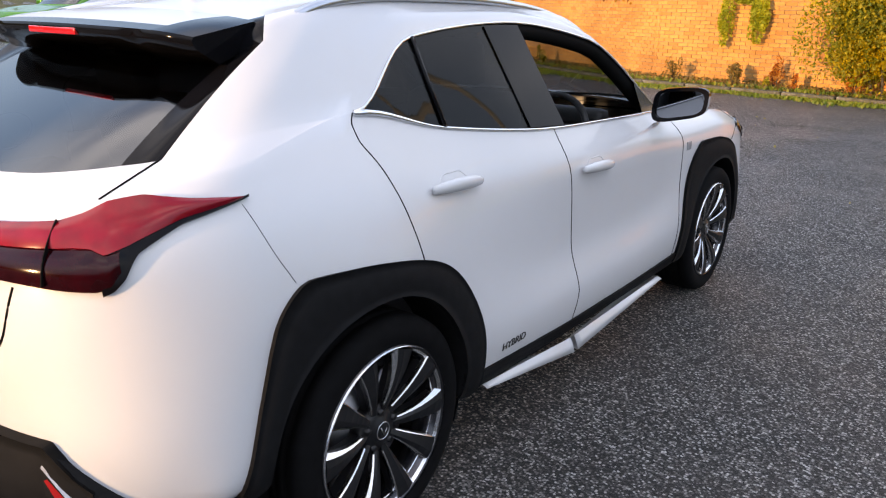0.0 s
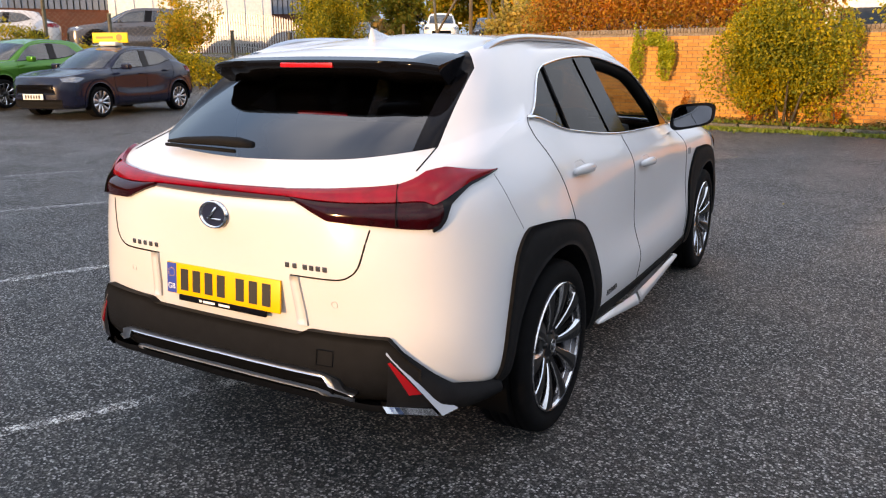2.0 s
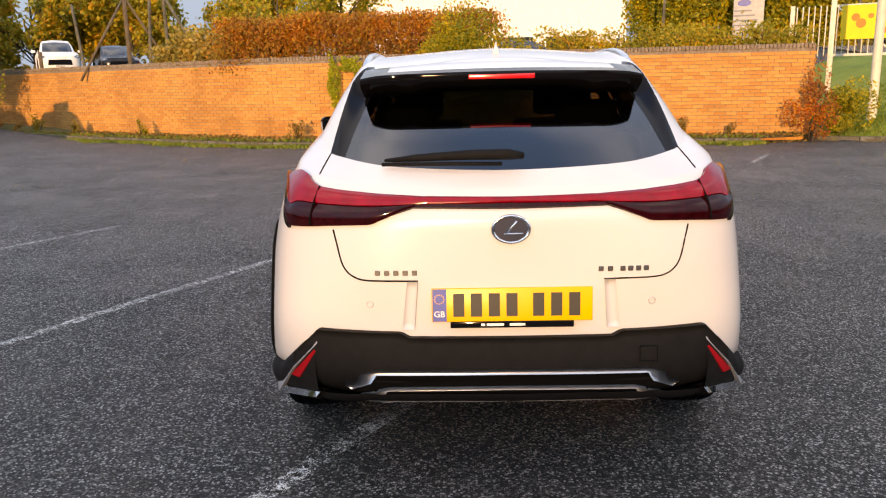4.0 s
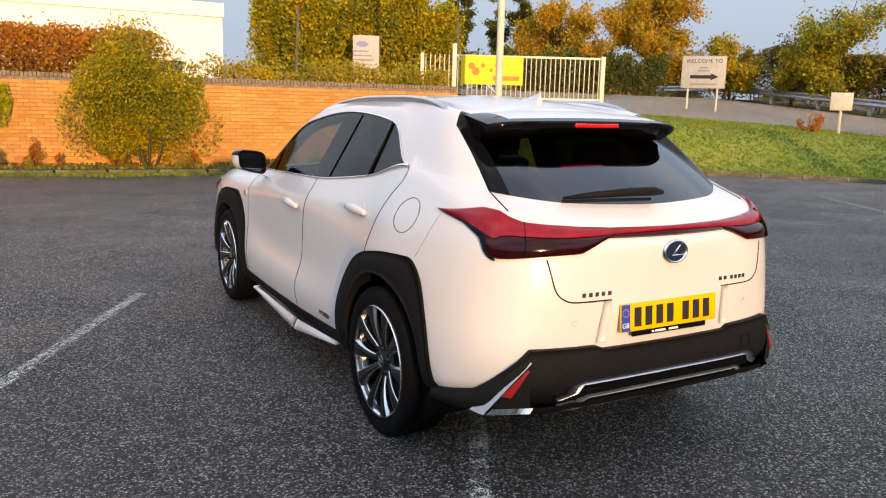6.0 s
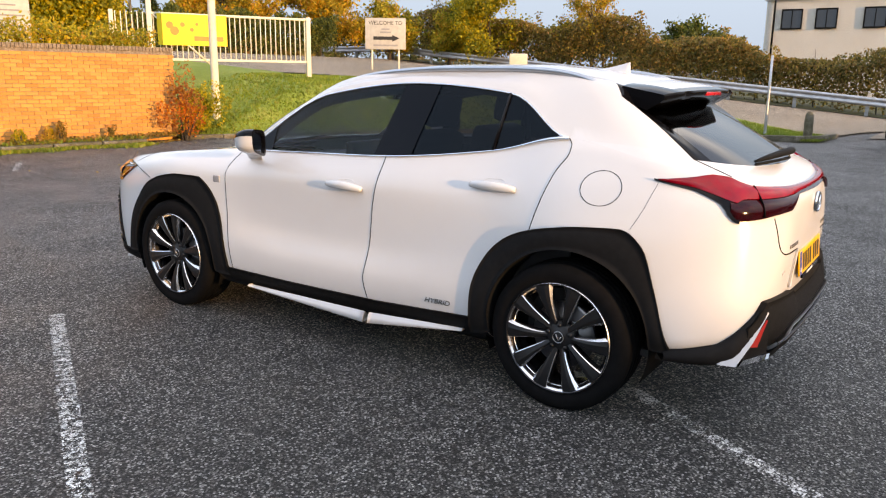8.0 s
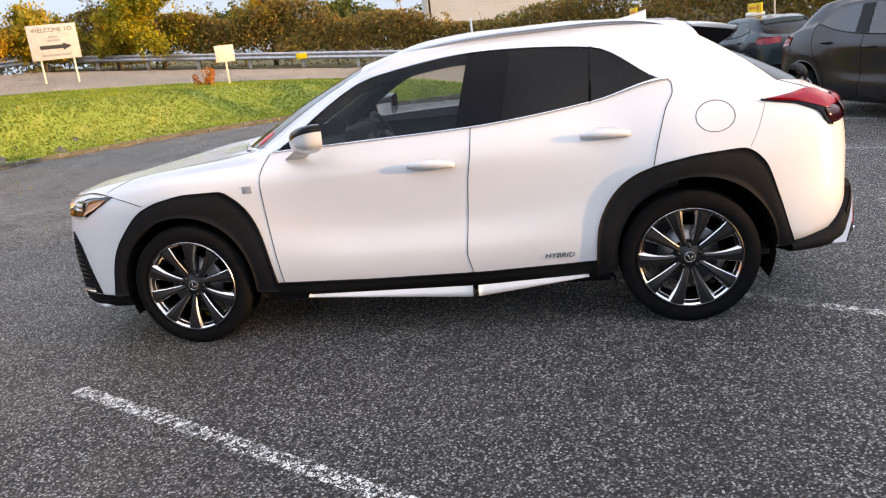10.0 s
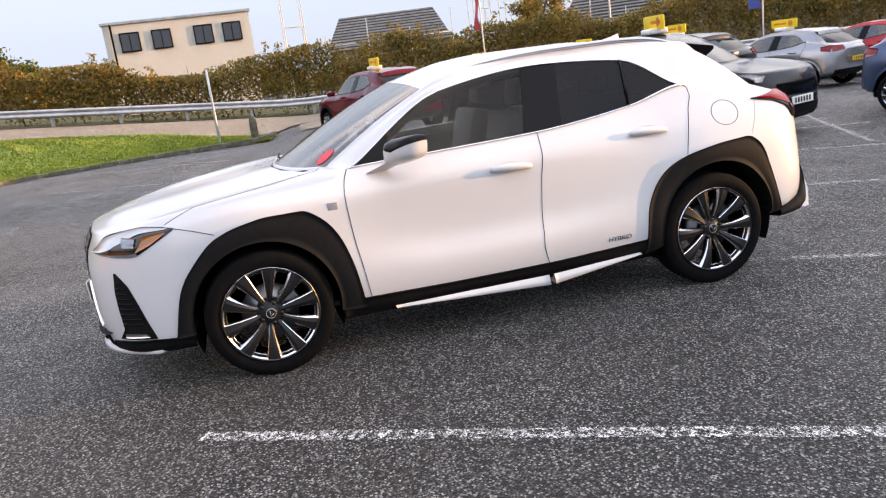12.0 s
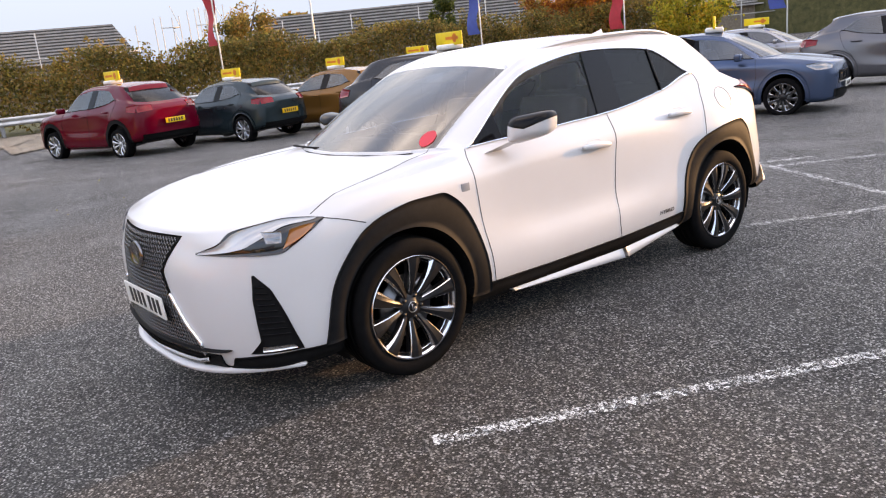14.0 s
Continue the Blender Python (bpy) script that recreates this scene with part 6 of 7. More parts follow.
B_GRILLE = mesh("grille", *patch(fh, [(-0.46, 0.70), (0.46, 0.70)], [(-0.50, 0.50), (0.50, 0.50)], 24, 4, 0.008, 0.02), M_BLACKGLOSS)
B_SKIRT = mesh("lower_bumper", *patch(fh, [(-0.62, 0.40), (0.62, 0.40)], [(-0.6, 0.23), (0.6, 0.23)], 24, 3, 0.008, 0.02), M_PLASTIC)
B_SKIRTR = mesh("rear_bumper", *patch(rh, [(-0.74, 0.46), (0.74, 0.46)], [(-0.7, 0.27), (0.7, 0.27)], 24, 3, 0.010, 0.02), M_PLASTIC)
_tubm = mesh("cabin_lining", *tub, M_TRIM, False)
B_MIRROR = mesh("door_mirror", *bevel_box(-0.10, 0.10, -0.05, 0.07, -0.06, 0.065, 0.035, 3), M_WHITE)
_arch = lambda cy, cz, r, k=1.0: [(cy + r * math.cos(a), max(0.22, cz + k * r * math.sin(a))) for a in np.linspace(radians(-14), radians(194), 34)]
B_ARCH = {(s, i): mesh("wheel_arch", *patch(_hit[s], _arch(cy, cz, 0.460), _arch(cy, cz, 0.378), 44, 3, 0.007, 0.02, bulge=0.004), M_WHITE) for s in (1, -1) for i, (cy, cz, R) in enumerate(ARCH)}
B_LINER = {}
for s in (1, -1):
    for i, (cy, cz, R) in enumerate(ARCH):
        L_ = [(s * 0.90, y, z) for y, z in _arch(cy, cz, 0.384)]
        k = len(L_)
        B_LINER[s, i] = mesh("wheel_arch_liner", L_ + [(s * 0.52, y, z) for x, y, z in L_] + [(s * 0.52, cy, 0.2)], [(q, q + 1, k + q + 1, k + q) for q in range(k - 1)] + [(k + q, k + q + 1, 2 * k) for q in range(k - 1)], M_GAP)
B_GAP = {s: [mesh("panel_gap", *seam(_hit[s], ln, 0.0035), M_GAP) for ln in ([(-0.285, 1.05), (-0.245, 0.90), (-0.225, 0.55), (-0.255, 0.29)], [(0.81, 1.00), (0.845, 0.75), (0.78, 0.29)], [(-1.253, 1.213), (-1.285, 1.13), (-1.19, 0.86), (-1.0, 0.62), (-0.97, 0.30)])] for s in (1, -1)}
B_TRIM = {s: mesh("window_trim", *tube([p * (s, 1, 1) + (s * 0.004, 0, 0) for p in R5[5 * NC:9 * NC + 1]], 0.009, 5, flat=0.8), M_BLACKGLOSS) for s in (1, -1)}
_c7 = 7 * NC
B_PILLAR = {s: mesh("door_pillar", [tuple((1 - t) * R5[c] * (s, 1, 1) + t * R6[c] * (s, 1, 1) + np.array((s * 0.006, 0, 0))) for c in (_c7 - 2, _c7 + 1) for t in np.linspace(0.02, 0.98, 7)], [(i, i + 1, i + 8, i + 7) for i in range(6)], M_BLACKGLOSS) for s in (1, -1)}
B_HANDLE = mesh("door_handle", *tube([(0.012 + 0.026 * math.sin(math.pi * t) ** 0.5, 0.11 - 0.22 * t, 0) for t in np.linspace(0.02, 0.98, 10)], 0.014, 6), M_WHITE)
RIM_BRIGHT = rim_mesh(M_SATIN, M_MACHINED)
M_SIGN_Y = simple("sign_yellow", (0.85, 0.55, 0.02), 0.5, vary=0.06)
M_SIGN_G = simple("weathered_sign_grey", (0.40, 0.39, 0.36), 0.6)
M_SIGN_O = simple("sign_orange", (0.80, 0.18, 0.02), 0.5)
M_SIGN_W = simple("sign_white", (0.75, 0.74, 0.70), 0.5)


def coloured(ob, mat):
    ob.material_slots[0].link = "OBJECT"
    ob.material_slots[0].material = mat
    return ob


def parked(label, x, y, heading, length, width, height, mat, rims=None, cladding=False, sign=0.0, category="car", group="parked cars"):
    c = thing("parked_car", label, category, group, at=pose(x, y, float(ground_z(x, y)), 0, 0, -heading))
    sx, sy, sz = width / 1.81, length / 4.49, height / 1.515
    S = Matrix.Diagonal((sx, sy, sz, 1))
    coloured(part("body", B_BODY, c, at=S), mat)
    part("windscreen", B_SCREEN, c, at=S)
    part("rear_window", B_REAR, c, at=S)
    for s in (1, -1):
        part("side_window", B_SIDE[s], c, at=S)
        part("headlamp", B_HEAD[s], c, at=S)
        part("rear_lamp", B_TAIL[s], c, at=S)
        coloured(part("door_mirror", B_MIRROR, c, at=pose(s * 0.98 * sx, 0.55 * sy, 1.05 * sz)), mat)
        for i in range(2):
            arch = part("wheel_arch", B_ARCH[s, i], c, at=S)
            coloured(arch, M_PLASTIC if cladding else mat)
            part("wheel_arch_liner", B_LINER[s, i], c, at=S)
        if math.hypot(x, y) < 30:
            for me in B_GAP[s]:
                part("panel_gap", me, c, at=S)
            part("window_trim", B_TRIM[s], c, at=S)
            part("door_pillar", B_PILLAR[s], c, at=S)
            for yy, zz in ((-0.085, 0.895), (-0.945, 0.957)):
                q, _n = side_hit(s, yy, zz)
                coloured(part("door_handle", B_HANDLE, c, at=S @ Matrix.Translation(q) @ Matrix.Diagonal((s, 1, 1, 1))), mat)
        for yy in (-1.335, 1.32):
            add_wheel(c, s * (0.79 * sx), yy * sy, rims or RIM_BRIGHT, random.uniform(0, 1), 0.97 if cladding else 0.94, False)
    part("grille", B_GRILLE, c, at=S)
    part("lower_bumper", B_SKIRT, c, at=S)
    part("rear_bumper", B_SKIRTR, c, at=S)
    part("cabin_lining", _tubm, c, at=Matrix.Diagonal((sx * 0.98, sy, sz * 0.97, 1)))
    for xx in (-0.37, 0.37):
        part("front_seat", car_seat, c, at=Matrix.Diagonal((1, sy, sz, 1)) @ pose(xx * sx, 0.05, 0))
    for e, yy, mt in ((-1, -2.235, M_YELLOW), (1, 2.29, M_PLATEWHITE)):
        pl = part("number_plate", mesh("number_plate", *bevel_box(-0.26, 0.26, -0.006, 0.006, -0.0555, 0.0555, 0.003), mt), c, at=pose(0, yy * sy, (0.68 if e < 0 else 0.46) * sz, 0, 0, 0 if e < 0 else 180))
        for q in range(6):
            part("character_bar", mesh("character_bar", *box(-0.2 + q * 0.07, -0.16 + q * 0.07, -0.0085, -0.005, -0.035, 0.035), M_INK, False), pl)
    if sign:
        g = thing("roof_sign", "yellow sale board on a white foot on a parked car's roof", "sign", "yellow roof boards", at=pose(x, y, float(ground_z(x, y)) + height - 0.012, 0, 0, -heading) @ pose(0, -0.15, 0, 0, 0, sign))
        part("foot", mesh("foot", *bevel_box(-0.20, 0.20, -0.16, 0.16, 0.0, 0.09, 0.035, 3), M_SIGN_W), g, "white moulded foot")
        b = part("board", mesh("board", *bevel_box(-0.42, 0.42, -0.02, 0.02, 0.07, 0.29, 0.008), M_SIGN_Y), g, "yellow board")
        for e in (1, -1):
            part("mark", mesh("mark", *moved(lathe([(0.0, 0.0), (0.075, 0.0)], 20, "z"), pose(-0.22 * e, e * 0.0225, 0.185, 90)), M_SIGN_O), b)
            part("text_bar", mesh("text_bar", *box(-0.08, 0.34, e * 0.0205 - 0.002, e * 0.0205 + 0.002, 0.16, 0.21), M_SIGN_O, False), b)
    return c


car_seat = mesh("front_seat", *seat, M_SEAT)
P_RED = paint("dark_red_paint", (0.13, 0.001, 0.010), 0.0, 0.14, 0.15, 0.2)
P_TEAL = paint("dark_teal_paint", (0.012, 0.028, 0.033), 0.3, 0.22, 0.25, 0.3)
P_BRONZE = paint("bronze_paint", (0.22, 0.085, 0.02), 0.4, 0.22, 0.25, 0.3)
P_BLACK = paint("black_paint", (0.006, 0.006, 0.008), 0.0, 0.22, 0.25, 0.3)
P_SILVER = paint("silver_paint", (0.30, 0.31, 0.33), 0.7, 0.22, 0.25, 0.3)
P_BLUE = paint("slate_blue_paint", (0.045, 0.085, 0.15), 0.5, 0.22, 0.25, 0.3)
P_GREY = paint("mid_grey_paint", (0.12, 0.12, 0.13), 0.5, 0.22, 0.25, 0.3)
P_NAVY = paint("navy_paint", (0.006, 0.008, 0.022), 0.0, 0.22, 0.25, 0.3)
P_GREEN = paint("bright_green_paint", (0.035, 0.20, 0.025), 0.4, 0.22, 0.25, 0.3)
P_REDB = paint("bright_red_paint", (0.45, 0.012, 0.02), 0.2, 0.22, 0.25, 0.3)
parked("dark red compact SUV parked nose to the hedge", 15.7, -2.48, 73, 4.37, 1.90, 1.64, P_RED, None, True, 78)
parked("dark teal hatchback parked beside the red SUV", 15.1, -5.17, 73, 4.04, 1.73, 1.48, P_TEAL, None, False, 80)
parked("bronze crossover parked in the row by the hedge", 14.5, -7.87, 73, 4.2, 1.80, 1.54, P_BRONZE, None, True, 75)
parked("black SUV parked in the row by the hedge", 13.9, -10.2, 73, 4.5, 1.86, 1.66, P_BLACK, None, False, 80)
parked("silver hatchback parked in the row by the hedge", 13.2, -13.0, 73, 4.3, 1.80, 1.50, P_SILVER, None, False, 80)
parked("bright red hatchback parked at the far end of the row", 13.4, -16.0, 75, 4.0, 1.72, 1.46, P_REDB, None, False)
parked("black family SUV with a silver mesh grille", 6.6, -5.55, 250, 4.62, 1.88, 1.62, P_BLACK, None, False, 60)
parked("slate blue hatchback with silver alloy wheels", 4.25, -9.9, 254, 4.05, 1.73, 1.48, P_BLUE, RIM, False, 15)
parked("grey family SUV parked beyond the blue hatchback", 3.5, -16.3, 252, 4.6, 1.88, 1.66, P_GREY)
parked("silver estate car with a yellow roof board", 9.3, -20.5, 252, 4.6, 1.82, 1.50, P_SILVER, None, False, 70)
parked("navy blue hatchback with a yellow roof board", -13.5, 7.9, 170, 4.26, 1.79, 1.48, P_NAVY, None, False, 12)
parked("bright green small crossover with black wheels", -16.2, 7.5, 170, 4.2, 1.80, 1.54, P_GREEN, RIM, False)
parked("white small SUV on the bank behind the fence", -26.4, 13.4, 218, 4.23, 1.82, 1.57, M_WHITE, None, True)
parked("dark grey SUV on the bank behind the fence", -23.5, 17.1, 218, 4.9, 1.90, 1.75, P_GREY, None, True)
parked("white van in the yard above the wall", -20.6, 35.6, 150, 4.9, 1.95, 1.95, M_SIGN_W, None, True, category="van")
parked("black SUV in the yard above the wall", -17.6, 35.6, 150, 4.6, 1.88, 1.65, P_BLACK)
parked("grey hatchback in the yard above the wall", -24.4, 33.0, 150, 4.4, 1.80, 1.5, P_GREY)
parked("red estate car in the yard above the wall", -14.8, 37.5, 330, 4.5, 1.82, 1.5, P_REDB)
parked("dark saloon car in the yard above the wall", -11.8, 38.5, 330, 4.6, 1.82, 1.46, P_BLACK)
parked("blue hatchback beyond the mixed hedge", 3.5, 37.5, 75, 4.2, 1.80, 1.5, P_BLUE)

# ---- crash barrier ----
M_GALV = simple("galvanised_steel", (0.42, 0.43, 0.44), 0.45, 0.8, 0.2, 4.0)
barrier = thing("crash_barrier", "galvanised steel crash barrier along the road", "barrier")
P = resample(RAIL, 64)
sec = [(0.00, 0.155), (0.045, 0.12), (0.045, 0.06), (0.0, 0.02), (0.0, -0.02), (0.045, -0.06), (0.045, -0.12), (0.0, -0.155)]
V = []
for i in range(64):
    u = P[min(i + 1, 63)] - P[max(i - 1, 0)]
    u /= np.linalg.norm(u)
    nrm = np.array((-u[1], u[0]))
    g = float(ground_z(*P[i]))
    V += [(P[i][0] + nrm[0] * a, P[i][1] + nrm[1] * a, g + 0.56 + b) for a, b in sec]
part("beam", mesh("beam", V, [(i * 8 + q, i * 8 + q + 1, i * 8 + q + 9, i * 8 + q + 8) for i in range(63) for q in range(7)], M_GALV), barrier, "corrugated steel beam")
POST = mesh("post", *join(box(-0.05, 0.05, -0.06, -0.052, -0.1, 0.70), box(-0.05, 0.05, 0.052, 0.06, -0.1, 0.70), box(-0.006, 0.006, -0.052, 0.052, -0.1, 0.70)), M_GALV, False)
for x, y in resample(RAIL, 26):
    part("post", POST, barrier, at=pose(x + 0.09, y, float(ground_z(x, y)), 0, 0, 5))
part("marker", mesh("marker", *bevel_box(-0.02, 0.0, -0.24, 0.24, -0.12, 0.12, 0.004), M_SIGN_Y), barrier, "yellow marker plate", at=pose(28.60, 10.4, 1.60))
part("marker_text", mesh("marker_text", *join(box(-0.024, -0.02, -0.17, 0.17, 0.02, 0.05), box(-0.024, -0.02, -0.12, 0.12, -0.05, -0.02)), M_INK, False), barrier.children[-1])

# ---- gate, signs and posts ----
M_CREAM = simple("cream_painted_steel", (0.62, 0.58, 0.46), 0.5, vary=0.1)
gate = thing("gate", "cream painted steel palisade gate standing open", "gate")
ga, gb = np.array((8.85, 14.9)), np.array((12.55, 12.95))
gl = float(np.linalg.norm(gb - ga))
gm = pose(ga[0], ga[1], 1.50, 0, 0, math.degrees(math.atan2(gb[1] - ga[1], gb[0] - ga[0])))
GBAR = mesh("bar", *bevel_box(-0.012, 0.012, -0.010, 0.010, 0.24, 1.42, 0.003, 1), M_CREAM)
for i in range(30):
    part("bar", GBAR, gate, at=gm @ Matrix.Translation((0.10 + i * (gl - 0.2) / 29, 0, 0)))
for z in (0.26, 1.40):
    part("rail", mesh("rail", *bevel_box(0, gl, -0.025, 0.025, z - 0.03, z + 0.03, 0.006), M_CREAM), gate, at=gm)
for x, h in ((0.0, 1.72), (gl, 1.46)):
    part("gate_post", mesh("gate_post", *bevel_box(x - 0.06, x + 0.06, -0.06, 0.06, -0.6, h, 0.01), M_CREAM), gate, at=gm)
part("brace", mesh("brace", *tube([(0.1, -0.03, 1.36), (1.5, -0.03, 0.12)], 0.022, 6), M_CREAM), gate, at=gm)
part("gate_post", mesh("gate_post", *bevel_box(-0.95, -0.85, -0.05, 0.05, -0.6, 1.45, 0.01), M_CREAM), gate, at=gm)
for i in range(6):
    part("bar", GBAR, gate, at=gm @ Matrix.Translation((-0.80 + i * 0.13, 0, 0)))
banner = thing("banner", "yellow banner with an orange print tied to the gate", "banner", at=gm @ Matrix.Translation((0.18, -0.05, 0.62)))
part("cloth", mesh("cloth", *join(box(0, 1.75, -0.006, 0.0, 0, 0.78)), M_SIGN_Y, False), banner)
for x, z, r in ((0.30, 0.50, 0.09), (0.42, 0.36, 0.11), (0.62, 0.52, 0.06), (0.85, 0.40, 0.05), (0.98, 0.54, 0.04)):
    part("print", mesh("print", *moved(lathe([(0.0, 0.0), (r, 0.0)], 18, "z"), pose(x, -0.010, z, 90)), M_SIGN_O), banner)
part("text_bar", mesh("text_bar", *box(0.9, 1.65, -0.011, -0.007, 0.12, 0.24), M_SIGN_O, False), banner)


def board(name, label, x, y, z, w, h, face, mat, legs=(), leg_h=1.0):
    b = thing(name, label, "sign", at=pose(x, y, z, 0, 0, face))
    part("panel", mesh("panel", *bevel_box(-w / 2, w / 2, -0.02, 0.02, -h / 2, h / 2, 0.006), mat), b)
    for lx in legs:
        part("leg", mesh("leg", *bevel_box(lx - 0.03, lx + 0.03, 0.025, 0.085, -h / 2 - leg_h, h / 2, 0.006, 1), M_CREAM), b)
    return b


w = board("welcome_sign", "white welcome sign with black lettering on two legs", 19.6, 15.75, 2.92, 1.5, 1.12, -52, M_SIGN_G, (-0.5, 0.5), 1.25)
words("sign_lettering", "WELCOME TO", 0.19, M_INK, w, pose(0, -0.022, 0.38, 90), 0.001)
part("arrow", mesh("arrow", *join(box(-0.45, 0.25, -0.026, -0.021, -0.22, -0.10), ([(0.25, -0.025, -0.28), (0.52, -0.025, -0.16), (0.25, -0.025, -0.04)], [(0, 1, 2)])), M_INK, False), w)
for zz, ww in ((0.16, 0.3), (0.05, 0.4), (-0.42, 0.9)):
    part("text_bar", mesh("text_bar", *box(-ww / 2, ww / 2, -0.026, -0.021, zz - 0.03, zz + 0.03), simple("sign_grey", (0.25, 0.25, 0.26), 0.5), False), w)
f = board("site_sign", "tall pale grey signboard with lines of print above the wall", 9.8, 23.2, 3.05, 0.98, 2.0, -20, M_SIGN_G, (-0.4, 0.4), 0.9)
part("mark", mesh("mark", *moved(lathe([(0, 0), (0.22, 0)], 20, "z"), pose(-0.15, -0.023, 0.68, 90) @ Matrix.Diagonal((1, 0.5, 1, 1))), M_BLUE), f)
for k in range(7):
    part("text_bar", mesh("text_bar", *box(-0.5, 0.1 + 0.3 * ((k * 7) % 3) / 3, -0.026, -0.021, 0.4 - k * 0.16, 0.45 - k * 0.16), simple("print_grey", (0.2, 0.2, 0.22), 0.6), False), f)
s2 = board("blank_sign", "small blank cream board on a post in the grass", 17.75, 9.1, 1.88, 0.55, 0.48, -62, M_CREAM, (0.0,), 0.75)
bush("bush", "small bare red shrub at the foot of a signpost", (17.2, 9.6, 1.25), (0.45, 0.35, 0.4), 350, 0.07, L_RED, 10)


def post(label, x, y, h, r, mat, name="post", lean=0.0):
    t = thing(name, label, "post", at=pose(x, y, float(ground_z(x, y)), 0, lean, 0))
    part("shaft", mesh("shaft", *lathe([(r * 1.15, -0.2), (r * 1.1, 0.05), (r, h * 0.5), (r * 0.9, h), (0, h + 0.01)], 12, "z"), mat), t)
    return t


post("slim grey steel post in the grass", 17.65, 1.7, 2.05, 0.035, M_GALV)
bl = thing("bollard", "weathered concrete bollard at the corner of the grass", "bollard", at=pose(17.95, 0.72, float(ground_z(17.95, 0.72))))
part("shaft", mesh("shaft", *lathe([(0.11, -0.1), (0.11, 0.45), (0.10, 0.60), (0.06, 0.68), (0, 0.70)], 14, "z"), M_KERB), bl)
lp = post("tall white painted lamp post on the grass bank", 8.55, 12.15, 8.0, 0.085, M_CREAM, "lamp_post")
part("arm", mesh("arm", *tube([(0, 0, 8.0), (-0.3, -0.3, 8.5), (-1.0, -0.9, 8.8)], 0.05, 8), M_CREAM), lp)
part("lantern", mesh("lantern", *bevel_box(-0.14, 0.14, -0.35, 0.35, -0.06, 0.06, 0.04), M_GALV), lp, at=pose(-1.2, -1.1, 8.8, 0, 0, -48))
for x, y, z0, z1, mat, c in ((18.0, -6.4, 2.4, 4.6, P_REDB, "red"), (15.4, -14.2, 2.2, 4.6, P_BLUE, "blue"), (13.4, -19.0, 1.9, 4.4, P_REDB, "red"), (9.5, -22.5, 2.0, 4.4, P_BLUE, "blue")):
    t = thing("flag", c + " feather flag on a slim pole behind the parked cars", "flag", "feather flags", at=pose(x, y, float(ground_z(x, y))))
    part("pole", mesh("pole", *tube([(0, 0, 0), (0, 0, z1 * 0.8), (0.1, 0, z1 + 0.2), (0.35, 0, z1 + 0.35)], 0.022, 8), M_SIGN_W), t)
    n = 12
    V = [(0.02 + 0.55 * k + 0.10 * math.sin(j * 0.9), 0.06 * math.sin(j * 0.8 + k * 2), z0 + (z1 + 0.2 - z0) * j / n) for j in range(n + 1) for k in (0, 0.5, 1)]
    part("cloth", mesh("cloth", V, [(j * 3 + q, j * 3 + q + 1, j * 3 + q + 4, j * 3 + q + 3) for j in range(n) for q in range(2)], simple(c + "_flag_cloth", (0.5, 0.02, 0.03) if c == "red" else (0.02, 0.07, 0.28), 0.7)), t)
    part("print", mesh("print", *box(0.2, 0.42, -0.075, -0.07, z1 - 1.5, z1 - 0.7), M_SIGN_W, False), t)

# ---- buildings ----
M_RENDER = soil("cream_render", (0.62, 0.58, 0.51), (0.68, 0.63, 0.56), (0.71, 0.66, 0.59), 0.6)
M_DARKGLASS = simple("dark_window_glass", (0.02, 0.025, 0.03), 0.08, coat=1.0)
M_FRAME = simple("white_window_frame", (0.5, 0.5, 0.5), 0.5)
house = thing("building", "two-storey cream rendered building with a flat roof", "building", at=pose(40.0, 6.8, 0.0, 0, 0, 1.5))
# the front faces -x; local y runs to -7.5
part("wall", mesh("wall", *box(0, 8, -7.5, 0, -1, 5.38), M_RENDER, False), house)
part("roof", mesh("roof", *box(-0.12, 8.1, -7.6, 0.1, 5.38, 5.5), M_GALV, False), house)
for yy in (-1.25, -2.85, -5.0, -6.5):
    wdw = part("window", mesh("window", *box(-0.05, 0.02, yy - 0.46, yy + 0.46, 3.98, 4.88), M_DARKGLASS, False), house)
    part("frame", mesh("frame", *join(box(-0.08, -0.04, yy - 0.5, yy + 0.5, 4.86, 4.93), box(-0.08, -0.04, yy - 0.5, yy + 0.5, 3.93, 4.0), box(-0.08, -0.04, yy - 0.5, yy - 0.44, 3.93, 4.93), box(-0.08, -0.04, yy + 0.44, yy + 0.5, 3.93, 4.93), box(-0.07, -0.045, yy - 0.02, yy + 0.02, 3.98, 4.88)), M_GAP, False), wdw)
part("drainpipe", mesh("drainpipe", *tube([(-0.08, -0.4, 5.4), (-0.08, -0.4, 0)], 0.05, 8), M_GAP), house)
M_SLAT = simple("weathered_roof_slat", (0.24, 0.225, 0.21), 0.8, vary=0.25, scale=2.0)
M_FRAMEWORK = simple("pale_scaffold_tube", (0.45, 0.44, 0.42), 0.5, 0.3)


